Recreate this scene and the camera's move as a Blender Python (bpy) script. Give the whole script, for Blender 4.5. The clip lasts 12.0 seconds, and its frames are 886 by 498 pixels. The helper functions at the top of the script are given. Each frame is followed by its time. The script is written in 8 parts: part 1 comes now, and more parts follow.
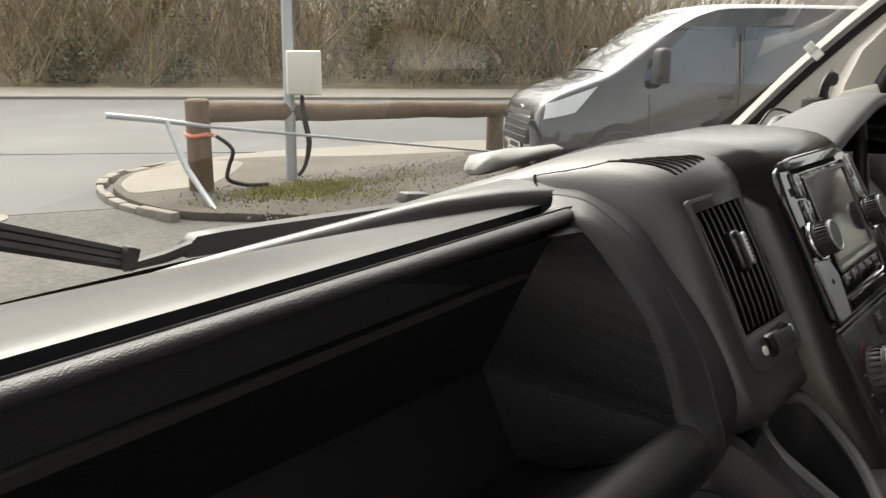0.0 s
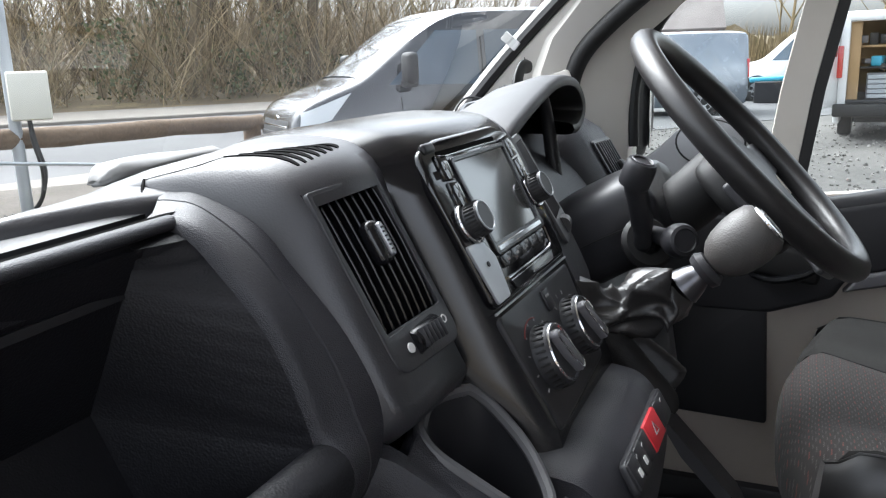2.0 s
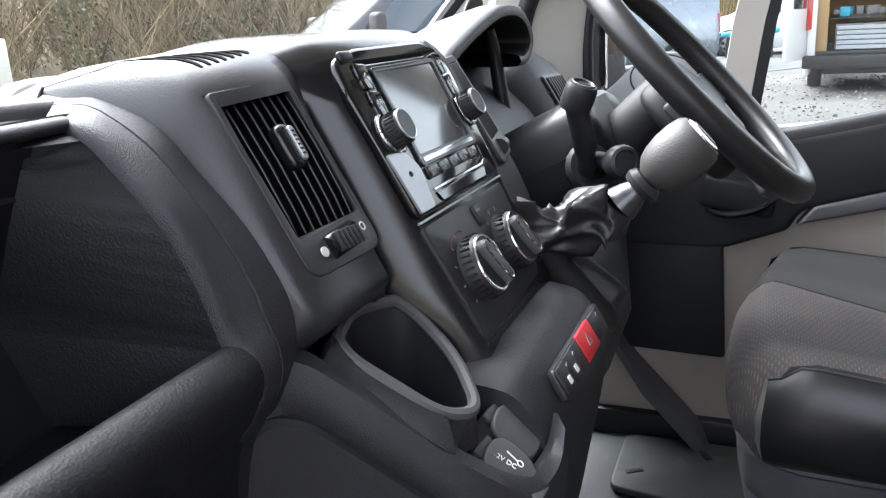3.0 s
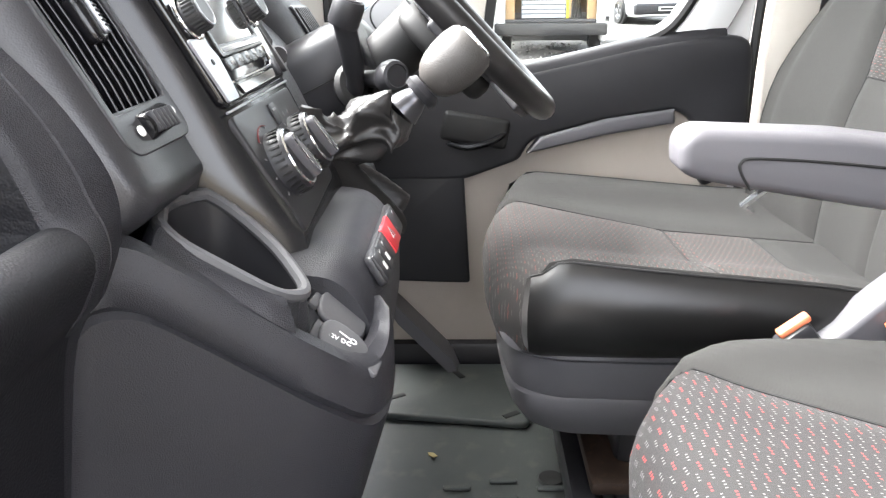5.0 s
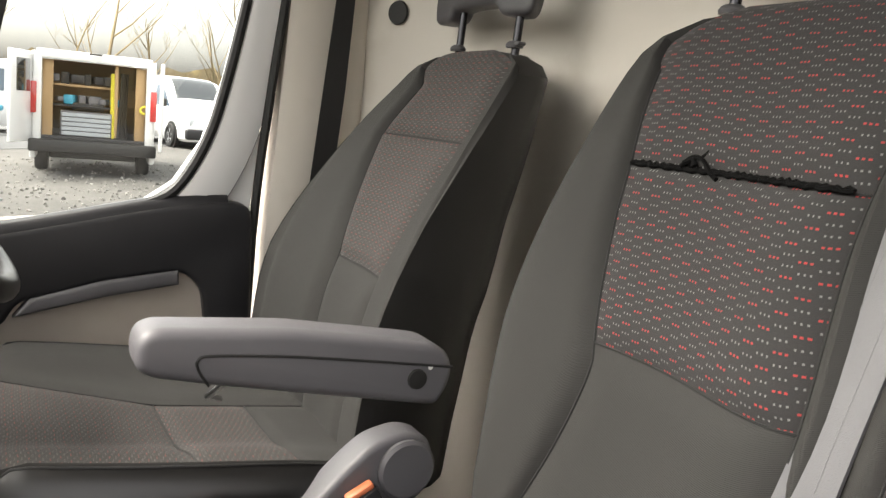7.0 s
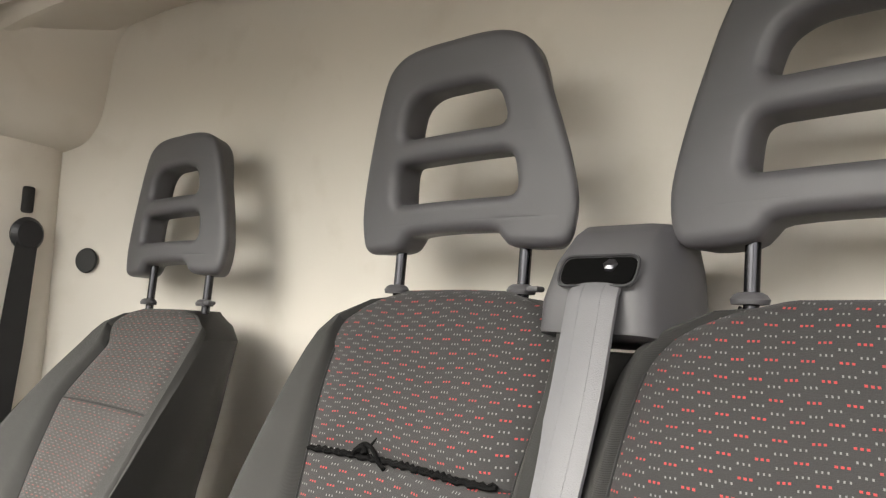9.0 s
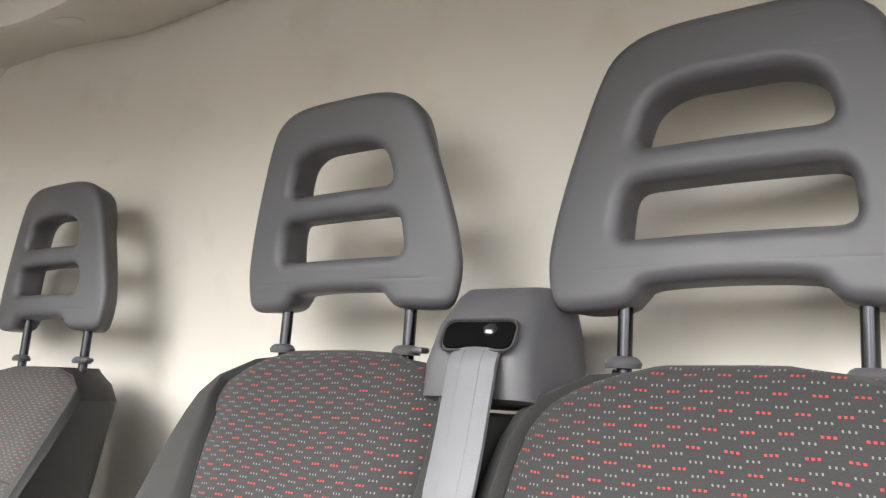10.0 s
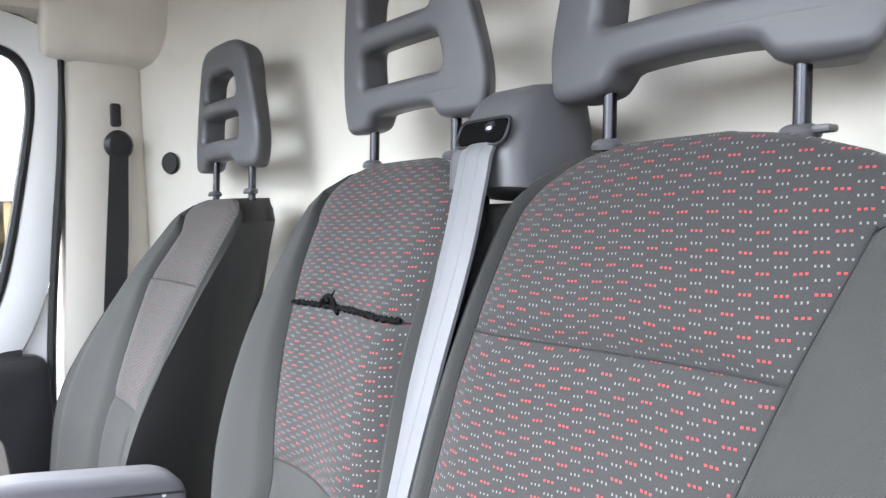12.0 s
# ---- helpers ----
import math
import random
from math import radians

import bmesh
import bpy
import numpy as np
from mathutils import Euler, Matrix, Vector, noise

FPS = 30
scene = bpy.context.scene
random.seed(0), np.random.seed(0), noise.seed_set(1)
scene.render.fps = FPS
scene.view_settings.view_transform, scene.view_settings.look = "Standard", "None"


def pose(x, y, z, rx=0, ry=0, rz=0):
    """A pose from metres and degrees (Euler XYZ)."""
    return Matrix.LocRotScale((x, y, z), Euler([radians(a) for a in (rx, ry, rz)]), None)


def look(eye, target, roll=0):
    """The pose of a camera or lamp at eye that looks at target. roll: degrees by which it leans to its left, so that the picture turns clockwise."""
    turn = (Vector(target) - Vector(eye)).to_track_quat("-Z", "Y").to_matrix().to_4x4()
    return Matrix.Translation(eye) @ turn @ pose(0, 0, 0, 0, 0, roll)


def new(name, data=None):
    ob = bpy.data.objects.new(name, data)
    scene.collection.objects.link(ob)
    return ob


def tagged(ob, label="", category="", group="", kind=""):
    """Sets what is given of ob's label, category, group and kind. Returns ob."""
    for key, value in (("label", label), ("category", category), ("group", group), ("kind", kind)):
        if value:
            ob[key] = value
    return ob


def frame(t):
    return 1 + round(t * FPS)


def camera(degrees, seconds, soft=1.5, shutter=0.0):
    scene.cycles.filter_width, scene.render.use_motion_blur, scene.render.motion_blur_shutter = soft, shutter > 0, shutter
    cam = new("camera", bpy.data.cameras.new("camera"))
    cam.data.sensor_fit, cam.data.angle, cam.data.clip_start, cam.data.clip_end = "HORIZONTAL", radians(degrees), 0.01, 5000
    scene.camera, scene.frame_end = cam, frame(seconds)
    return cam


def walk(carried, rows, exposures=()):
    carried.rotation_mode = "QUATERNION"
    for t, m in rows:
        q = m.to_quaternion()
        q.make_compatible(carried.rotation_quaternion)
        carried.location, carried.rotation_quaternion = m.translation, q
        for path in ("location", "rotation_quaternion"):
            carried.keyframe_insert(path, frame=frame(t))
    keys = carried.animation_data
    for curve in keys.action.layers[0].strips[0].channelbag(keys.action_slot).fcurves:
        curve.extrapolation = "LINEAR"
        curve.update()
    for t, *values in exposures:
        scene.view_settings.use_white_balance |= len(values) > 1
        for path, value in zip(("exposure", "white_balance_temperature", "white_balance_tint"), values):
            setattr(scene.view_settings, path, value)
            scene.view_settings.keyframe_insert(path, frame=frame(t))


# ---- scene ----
cam = camera(57.2, 12.0, 1.2, 0.12)
PATH = [
    (0, (-0.769, 1.002, 0.889), (0.727, 2.243, 0.417), 0.7),
    (0.5, (-0.722, 0.985, 0.907), (0.927, 2.033, 0.481), -0.4),
    (1, (-0.698, 0.975, 0.905), (1.027, 1.904, 0.499), -0.6),
    (1.5, (-0.678, 0.968, 0.89), (1.092, 1.803, 0.476), -1.7),
    (2, (-0.663, 0.953, 0.87), (1.118, 1.739, 0.415), -1.9),
    (2.5, (-0.653, 0.934, 0.855), (1.124, 1.702, 0.353), -2.8),
    (3, (-0.649, 0.919, 0.829), (1.132, 1.651, 0.288), -3.2),
    (3.2, (-0.652, 0.92, 0.815), (1.143, 1.606, 0.263), -3.3),
    (4.8, (-0.678, 0.978, 0.784), (1.211, 1.123, 0.143), -1.5),
    (5, (-0.686, 0.981, 0.78), (1.208, 1.041, 0.141), -0.9),
    (5.5, (-0.693, 0.967, 0.784), (1.193, 0.732, 0.164), 1.6),
    (6, (-0.685, 0.936, 0.803), (1.143, 0.365, 0.226), 4.4),
    (6.5, (-0.679, 0.906, 0.819), (1.091, 0.116, 0.326), 5.6),
    (7, (-0.692, 0.888, 0.86), (1.035, -0.072, 0.549), 5.5),
    (7.5, (-0.702, 0.869, 0.9), (0.945, -0.262, 0.822), 5.0),
    (7.7, (-0.71, 0.866, 0.923), (0.899, -0.321, 0.902), 4.5),
    (9.3, (-0.734, 0.85, 0.963), (0.587, -0.634, 1.199), 2.7),
    (9.5, (-0.738, 0.848, 0.966), (0.55, -0.66, 1.224), 2.5),
    (10, (-0.747, 0.844, 0.983), (0.438, -0.737, 1.293), 2.3),
    (10.5, (-0.771, 0.828, 0.986), (0.349, -0.803, 1.273), 1.4),
    (11, (-0.817, 0.813, 0.979), (0.363, -0.791, 1.165), 0.4),
    (11.5, (-0.907, 0.763, 0.964), (0.51, -0.647, 1.002), -0.0),
    (12, (-0.978, 0.752, 0.947), (0.651, -0.405, 0.846), -1.5),
]
EXPOSURES = [(0.0, 1.75, 7100, 10), (0.5, 1.9, 6700, 10), (1.0, 1.97, 6500, 10), (1.5, 2.05, 6300, 11), (2.5, 2.57, 5900, 11), (3.0, 2.88, 6000, 12), (5.0, 4.0, 6400, 12), (5.5, 3.8, 6500, 12), (6.0, 3.15, 6700, 12), (6.5, 3.08, 6800, 12), (7.0, 2.6, 7100, 12), (7.5, 2.05, 7450, 12), (9.5, 3.5, 6750, 12), (10.5, 3.56, 6350, 13), (12.0, 3.7, 5850, 11)]
walk(cam, [(t, look(eye, target, roll)) for t, eye, target, roll in PATH], EXPOSURES)

from mathutils.bvhtree import BVHTree
# ---- light ----
world = bpy.data.worlds.new("world")
scene.world = world
world.use_nodes = True
wn = world.node_tree
sky = wn.nodes.new("ShaderNodeTexSky")
sky.sky_type = "NISHITA"
sky.sun_disc = False
sky.sun_elevation, sky.sun_rotation = radians(52), radians(21)
sky.air_density, sky.dust_density, sky.ozone_density = 1.0, 6.0, 1.0
haze = wn.nodes.new("ShaderNodeHueSaturation")
haze.inputs["Saturation"].default_value = 0.18
wn.links.new(sky.outputs[0], haze.inputs["Color"])
wn.links.new(haze.outputs[0], wn.nodes["Background"].inputs[0])
wn.nodes["Background"].inputs[1].default_value = 0.15
sun_data = bpy.data.lights.new("sun", "SUN")
sun_data.energy, sun_data.angle, sun_data.color = 0.6, radians(60), (1.0, 0.96, 0.9)
sun = new("sun", sun_data)
sun.matrix_world = look((7, 18, 27), (0, 1, 0))


# ---- mesh helpers ----
def spline(pts, n=6):
    """Smooth curve through the points, n steps between neighbours."""
    p = [Vector(q) for q in pts]
    out = []
    for i in range(len(p) - 1):
        a, b, c, d = p[max(i - 1, 0)], p[i], p[i + 1], p[min(i + 2, len(p) - 1)]
        for k in range(n):
            t = k / n
            out.append(0.5 * ((2 * b) + (c - a) * t + (2 * a - 5 * b + 4 * c - d) * t * t + (3 * b - a - 3 * c + d) * t ** 3))
    out.append(p[-1].copy())
    return out


def loft(rings, closed=True, cap=True, bm=None):
    bm = bm or bmesh.new()
    vs = [[bm.verts.new(p) for p in r] for r in rings]
    n = len(rings[0])
    for a, b in zip(vs, vs[1:]):
        for i in range(n if closed else n - 1):
            j = (i + 1) % n
            bm.faces.new((a[i], a[j], b[j], b[i]))
    if cap and closed:
        bm.faces.new(list(reversed(vs[0])))
        bm.faces.new(vs[-1])
    return bm


def box(sx, sy, sz, m=None, bev=0.0, seg=2, bm=None):
    t = bmesh.new()
    bmesh.ops.create_cube(t, size=1, matrix=Matrix.Diagonal((sx, sy, sz, 1)))
    if bev:
        bmesh.ops.bevel(t, geom=t.edges[:], offset=bev, segments=seg, profile=0.5, affect="EDGES", clamp_overlap=True)
    return merge(t, m, bm)


def merge(t, m=None, bm=None):
    if m is not None:
        bmesh.ops.transform(t, matrix=m, verts=t.verts)
    if bm is None:
        return t
    me = bpy.data.meshes.new("tmp")
    t.to_mesh(me)
    t.free()
    bm.from_mesh(me)
    bpy.data.meshes.remove(me)
    return bm


def tube(pts, r, n=10, bm=None, flat=1.0, closed=False):
    """Tube along points; r a radius or one for each point; flat squeezes it."""
    pts = [Vector(p) for p in pts]
    rs = r if isinstance(r, (list, tuple)) else [r] * len(pts)
    rings, up = [], None
    for i, p in enumerate(pts):
        if closed:
            d = pts[(i + 1) % len(pts)] - pts[i - 1]
        else:
            d = pts[min(i + 1, len(pts) - 1)] - pts[max(i - 1, 0)]
        d.normalize()
        if up is None:
            up = Vector((0, 0, 1)) if abs(d.z) < 0.9 else Vector((0, 1, 0))
        side = d.cross(up).normalized()
        up = side.cross(d).normalized()
        rings.append([p + rs[i] * (math.cos(a) * side + math.sin(a) * flat * up) for a in (2 * math.pi * k / n for k in range(n))])
    if closed:
        rings.append([v.copy() for v in rings[0]])
    bm = loft(rings, True, not closed, bm)
    return bm


def lathe(profile, m=None, n=24, bm=None):
    """Turned solid round z: profile of (radius, height)."""
    t = bmesh.new()
    rings = [[Vector((r * math.cos(a), r * math.sin(a), h)) for a in (2 * math.pi * k / n for k in range(n))] for r, h in profile]
    loft(rings, True, True, t)
    return merge(t, m, bm)


def prism(outline, depth, m=None, bev=0.0, seg=2, bm=None):
    """Flat polygon (x, y) drawn out along z from 0 to depth, its rims bevelled."""
    t = bmesh.new()
    a = [t.verts.new((x, y, 0)) for x, y in outline]
    b = [t.verts.new((x, y, depth)) for x, y in outline]
    n = len(outline)
    t.faces.new(list(reversed(a)))
    t.faces.new(b)
    rim = []
    for i in range(n):
        j = (i + 1) % n
        t.faces.new((a[i], a[j], b[j], b[i]))
    t.normal_update()
    bmesh.ops.recalc_face_normals(t, faces=t.faces)
    if bev:
        rim = [e for e in t.edges if abs(e.verts[0].co.z - e.verts[1].co.z) < 1e-6]
        bmesh.ops.bevel(t, geom=rim, offset=bev, segments=seg, profile=0.5, affect="EDGES", clamp_overlap=True)
    return merge(t, m, bm)


def inset(pts, d):
    """Closed outline moved inwards by d (outwards if negative), folds removed."""
    p = [Vector((q[0], q[1])) for q in pts]
    n = len(p)
    area = sum(p[i - 1].x * p[i].y - p[i].x * p[i - 1].y for i in range(n))
    s = 1 if area > 0 else -1
    out = []
    for i in range(n):
        a, b = (p[i] - p[i - 1]), (p[(i + 1) % n] - p[i])
        t = a.normalized() + b.normalized()
        if t.length < 1e-6:
            continue
        t.normalize()
        k = max(t.dot(b.normalized()), 0.5)
        q = p[i] + Vector((-t.y, t.x)) * s * d / k
        near = min((q - (p[j - 1] + (p[j] - p[j - 1]) * min(max((q - p[j - 1]).dot(p[j] - p[j - 1]) / max((p[j] - p[j - 1]).length_squared, 1e-12), 0), 1))).length for j in range(n))
        if near > abs(d) * 0.97 and (not out or (q - out[-1]).length > 1e-4):
            out.append(q)
    return [tuple(q) for q in out]


def holed(outer, holes, depth, bev, m=None, res=6, bevres=4):
    """Plate with holes and rounded rims from closed smooth outlines (x, y), as a bmesh."""
    cu = bpy.data.curves.new("tmp", "CURVE")
    cu.dimensions, cu.fill_mode, cu.extrude, cu.bevel_depth, cu.bevel_resolution = "2D", "BOTH", max(depth / 2 - bev, 0), bev, bevres
    for line in [inset(outer, bev)] + [inset(h, -bev) for h in holes]:
        sp = cu.splines.new("POLY")
        sp.points.add(len(line) - 1)
        for pt, q in zip(sp.points, line):
            pt.co = (q[0], q[1], 0, 1)
        sp.use_cyclic_u = True
    ob = bpy.data.objects.new("tmp", cu)
    me = ob.to_mesh()
    t = bmesh.new()
    t.from_mesh(me)
    ob.to_mesh_clear()
    bpy.data.objects.remove(ob)
    bpy.data.curves.remove(cu)
    bmesh.ops.remove_doubles(t, verts=t.verts, dist=1e-5)
    return merge(t, m)


def rounded(pts, r, n=4):
    """Polygon with rounded corners."""
    out = []
    k = len(pts)
    rr = r if isinstance(r, (list, tuple)) else [r] * k
    for i in range(k):
        p, a, b = Vector(pts[i]), Vector(pts[i - 1]), Vector(pts[(i + 1) % k])
        da, db = (a - p), (b - p)
        q = min(rr[i], da.length * 0.45, db.length * 0.45)
        if q < 1e-5:
            out.append(tuple(p))
            continue
        s, e = p + da.normalized() * q, p + db.normalized() * q
        for j in range(n + 1):
            t = j / n
            out.append(tuple((1 - t) ** 2 * s + 2 * t * (1 - t) * p + t * t * e))
    return out


def frame_m(origin, xa, ya):
    """Pose from an origin, an x direction and a y direction; z is their cross product."""
    x = Vector(xa).normalized()
    z = x.cross(Vector(ya)).normalized()
    y = z.cross(x)
    m = Matrix((x, y, z)).transposed().to_4x4()
    m.translation = Vector(origin)
    return m


def part(name, bm, mat, parent=None, label="", smooth=True, angle=40):
    me = bpy.data.meshes.new(name)
    bmesh.ops.recalc_face_normals(bm, faces=bm.faces)
    bm.to_mesh(me)
    bm.free()
    me.materials.append(mat)
    if smooth:
        me.polygons.foreach_set("use_smooth", [True] * len(me.polygons))
        me.set_sharp_from_angle(angle=radians(angle))
    ob = new(name, me)
    if parent:
        ob.parent = parent
        ob.matrix_parent_inverse = parent.matrix_world.inverted()
    if label:
        ob["label"] = label
    return ob


def thing(name, label, category, group="", kind="", at=(0, 0, 0)):
    ob = new(name)
    ob.location = at
    ob.empty_display_size = 0.05
    bpy.context.view_layer.update()
    return tagged(ob, label, category, group, kind)


def setting(name, bm, mat, label, category, smooth=True):
    return tagged(part(name, bm, mat, None, "", smooth), label, category, "", "structure")


def text(body, size, m, mat, name, parent, depth=0.0004, align="CENTER"):
    cu = bpy.data.curves.new("tmp", "FONT")
    cu.body, cu.size, cu.extrude, cu.align_x, cu.align_y = body, size, depth, align, "CENTER"
    ob = bpy.data.objects.new("tmp", cu)
    me = bpy.data.meshes.new_from_object(ob)
    bpy.data.objects.remove(ob)
    bpy.data.curves.remove(cu)
    me.name = name
    me.materials.clear()
    me.materials.append(mat)
    me.transform(m)
    o = new(name, me)
    o.parent = parent
    o.matrix_parent_inverse = parent.matrix_world.inverted()
    return o


# ---- materials ----
def material(name, colour, rough=0.5, metal=0.0, vary=0.15, grain=0.0, grain_size=900.0, bump=0.0, bump_size=400.0, blotch=6.0, spec=0.5, coat=0.0, cells=False, dirt=None, dirt_amount=0.0, rough_vary=0.1, island=0.0):
    """Plain surface with two scales of variation, roughness variation and relief."""
    m = bpy.data.materials.new(name)
    m.use_nodes = True
    nt = m.node_tree
    N, L = nt.nodes, nt.links
    b = N["Principled BSDF"]
    tc = N.new("ShaderNodeTexCoord")
    big = N.new("ShaderNodeTexNoise")
    big.inputs["Scale"].default_value, big.inputs["Detail"].default_value = blotch, 4
    L.new(tc.outputs["Object"], big.inputs["Vector"])
    fine = N.new("ShaderNodeTexNoise")
    fine.inputs["Scale"].default_value, fine.inputs["Detail"].default_value = grain_size, 2
    L.new(tc.outputs["Object"], fine.inputs["Vector"])
    ramp = N.new("ShaderNodeMix")
    ramp.data_type = "RGBA"
    c = Vector(colour[:3])
    d = Vector(dirt) if dirt else c * (1 - vary)
    ramp.inputs["A"].default_value = (*(c * (1 + vary * 0.5)), 1)
    ramp.inputs["B"].default_value = (*(c * (1 - vary)), 1)
    L.new(big.outputs["Fac"], ramp.inputs["Factor"])
    out = ramp.outputs["Result"]
    if dirt_amount:
        st = N.new("ShaderNodeMapRange")
        st.inputs["From Min"].default_value, st.inputs["From Max"].default_value = 0.55, 0.75
        st.inputs["To Max"].default_value = dirt_amount
        n2 = N.new("ShaderNodeTexNoise")
        n2.inputs["Scale"].default_value, n2.inputs["Detail"].default_value = blotch * 3.1, 6
        L.new(tc.outputs["Object"], n2.inputs["Vector"])
        L.new(n2.outputs["Fac"], st.inputs["Value"])
        mx = N.new("ShaderNodeMix")
        mx.data_type = "RGBA"
        L.new(st.outputs[0], mx.inputs["Factor"])
        L.new(out, mx.inputs["A"])
        mx.inputs["B"].default_value = (*d, 1)
        out = mx.outputs["Result"]
    if island:
        gi = N.new("ShaderNodeNewGeometry")
        ir = N.new("ShaderNodeMapRange")
        ir.inputs["To Min"].default_value, ir.inputs["To Max"].default_value = 1 - island, 1 + island
        L.new(gi.outputs["Random Per Island"], ir.inputs["Value"])
        mx = N.new("ShaderNodeMix")
        mx.data_type, mx.blend_type = "RGBA", "MULTIPLY"
        mx.inputs["Factor"].default_value = 1.0
        L.new(out, mx.inputs["A"])
        L.new(ir.outputs[0], mx.inputs["B"])
        out = mx.outputs["Result"]
    if grain:
        mx = N.new("ShaderNodeMix")
        mx.data_type, mx.blend_type = "RGBA", "MULTIPLY"
        mx.inputs["Factor"].default_value = grain
        L.new(out, mx.inputs["A"])
        L.new(fine.outputs["Fac"], mx.inputs["B"])
        out = mx.outputs["Result"]
    L.new(out, b.inputs["Base Color"])
    rr = N.new("ShaderNodeMapRange")
    rr.inputs["To Min"].default_value, rr.inputs["To Max"].default_value = max(rough - rough_vary, 0.02), min(rough + rough_vary, 1)
    L.new(big.outputs["Fac"], rr.inputs["Value"])
    L.new(rr.outputs[0], b.inputs["Roughness"])
    b.inputs["Metallic"].default_value = metal
    b.inputs["Specular IOR Level"].default_value = spec
    b.inputs["Coat Weight"].default_value = coat
    b.inputs["Coat Roughness"].default_value = 0.08
    if bump:
        if cells:
            tx = N.new("ShaderNodeTexVoronoi")
            tx.feature = "SMOOTH_F1"
            h = tx.outputs["Distance"]
        else:
            tx = N.new("ShaderNodeTexNoise")
            tx.inputs["Detail"].default_value = 3
            h = tx.outputs["Fac"]
        tx.inputs["Scale"].default_value = bump_size
        L.new(tc.outputs["Object"], tx.inputs["Vector"])
        bp = N.new("ShaderNodeBump")
        bp.inputs["Strength"].default_value, bp.inputs["Distance"].default_value = bump, 0.001
        L.new(h, bp.inputs["Height"])
        L.new(bp.outputs[0], b.inputs["Normal"])
    return m


def math_node(nt, op, a, b=None, c=None):
    n = nt.nodes.new("ShaderNodeMath")
    n.operation = op
    for i, v in enumerate((a, b, c)):
        if v is None:
            continue
        if isinstance(v, (int, float)):
            n.inputs[i].default_value = v
        else:
            nt.links.new(v, n.inputs[i])
    return n.outputs[0]


def woven(name, across="X", up="Z", base=(0.021, 0.0202, 0.0202), red=(0.31, 0.034, 0.033), white=(0.145, 0.145, 0.143), period=0.0262, row=0.0044, strength=1.0):
    """Seat cloth with woven rows of three dots, every third row red."""
    m = bpy.data.materials.new(name)
    m.use_nodes = True
    nt = m.node_tree
    N, L = nt.nodes, nt.links
    b = N["Principled BSDF"]
    tc = N.new("ShaderNodeTexCoord")
    sx = N.new("ShaderNodeSeparateXYZ")
    L.new(tc.outputs["Object"], sx.inputs[0])
    wob = N.new("ShaderNodeTexNoise")
    wob.inputs["Scale"].default_value = 9
    L.new(tc.outputs["Object"], wob.inputs["Vector"])
    wv = math_node(nt, "MULTIPLY", math_node(nt, "SUBTRACT", wob.outputs["Fac"], 0.5), 0.012)
    u = math_node(nt, "DIVIDE", math_node(nt, "ADD", sx.outputs[across], wv), period)
    v = math_node(nt, "DIVIDE", math_node(nt, "ADD", sx.outputs[up], wv), row)
    r = math_node(nt, "FLOOR", v)
    fu = math_node(nt, "FRACT", math_node(nt, "ADD", u, math_node(nt, "MULTIPLY", r, 0.45)))
    isred = math_node(nt, "LESS_THAN", math_node(nt, "FLOORED_MODULO", r, 3.0), 0.5)
    group = math_node(nt, "LESS_THAN", fu, 0.44)
    lean = math_node(nt, "MULTIPLY", math_node(nt, "FRACT", v), 0.25)
    du = math_node(nt, "ABSOLUTE", math_node(nt, "SUBTRACT", math_node(nt, "FRACT", math_node(nt, "SUBTRACT", math_node(nt, "DIVIDE", fu, 0.1467), lean)), 0.5))
    dv = math_node(nt, "ABSOLUTE", math_node(nt, "SUBTRACT", math_node(nt, "FRACT", v), 0.5))
    wide = math_node(nt, "ADD", math_node(nt, "MULTIPLY", isred, 0.10), 0.17)
    mu = math_node(nt, "LESS_THAN", du, wide)
    mv = math_node(nt, "LESS_THAN", dv, 0.19)
    mask = math_node(nt, "MULTIPLY", math_node(nt, "MULTIPLY", mu, mv), group)
    mask = math_node(nt, "MULTIPLY", mask, strength)
    col = N.new("ShaderNodeMix")
    col.data_type = "RGBA"
    col.inputs["A"].default_value, col.inputs["B"].default_value = (*white, 1), (*red, 1)
    L.new(isred, col.inputs["Factor"])
    thread = N.new("ShaderNodeTexNoise")
    thread.inputs["Scale"].default_value, thread.inputs["Detail"].default_value = 1400, 2
    L.new(tc.outputs["Object"], thread.inputs["Vector"])
    dark = N.new("ShaderNodeMix")
    dark.data_type = "RGBA"
    dark.inputs["A"].default_value, dark.inputs["B"].default_value = (*(0.55 * Vector(base)), 1), (*(1.5 * Vector(base)), 1)
    L.new(thread.outputs["Fac"], dark.inputs["Factor"])
    mix = N.new("ShaderNodeMix")
    mix.data_type = "RGBA"
    L.new(mask, mix.inputs["Factor"])
    L.new(dark.outputs["Result"], mix.inputs["A"])
    L.new(col.outputs["Result"], mix.inputs["B"])
    L.new(mix.outputs["Result"], b.inputs["Base Color"])
    b.inputs["Roughness"].default_value = 0.9
    b.inputs["Sheen Weight"].default_value = 0.04
    bp = N.new("ShaderNodeBump")
    bp.inputs["Strength"].default_value, bp.inputs["Distance"].default_value = 0.5, 0.0008
    L.new(math_node(nt, "ADD", thread.outputs["Fac"], mask), bp.inputs["Height"])
    L.new(bp.outputs[0], b.inputs["Normal"])
    return m


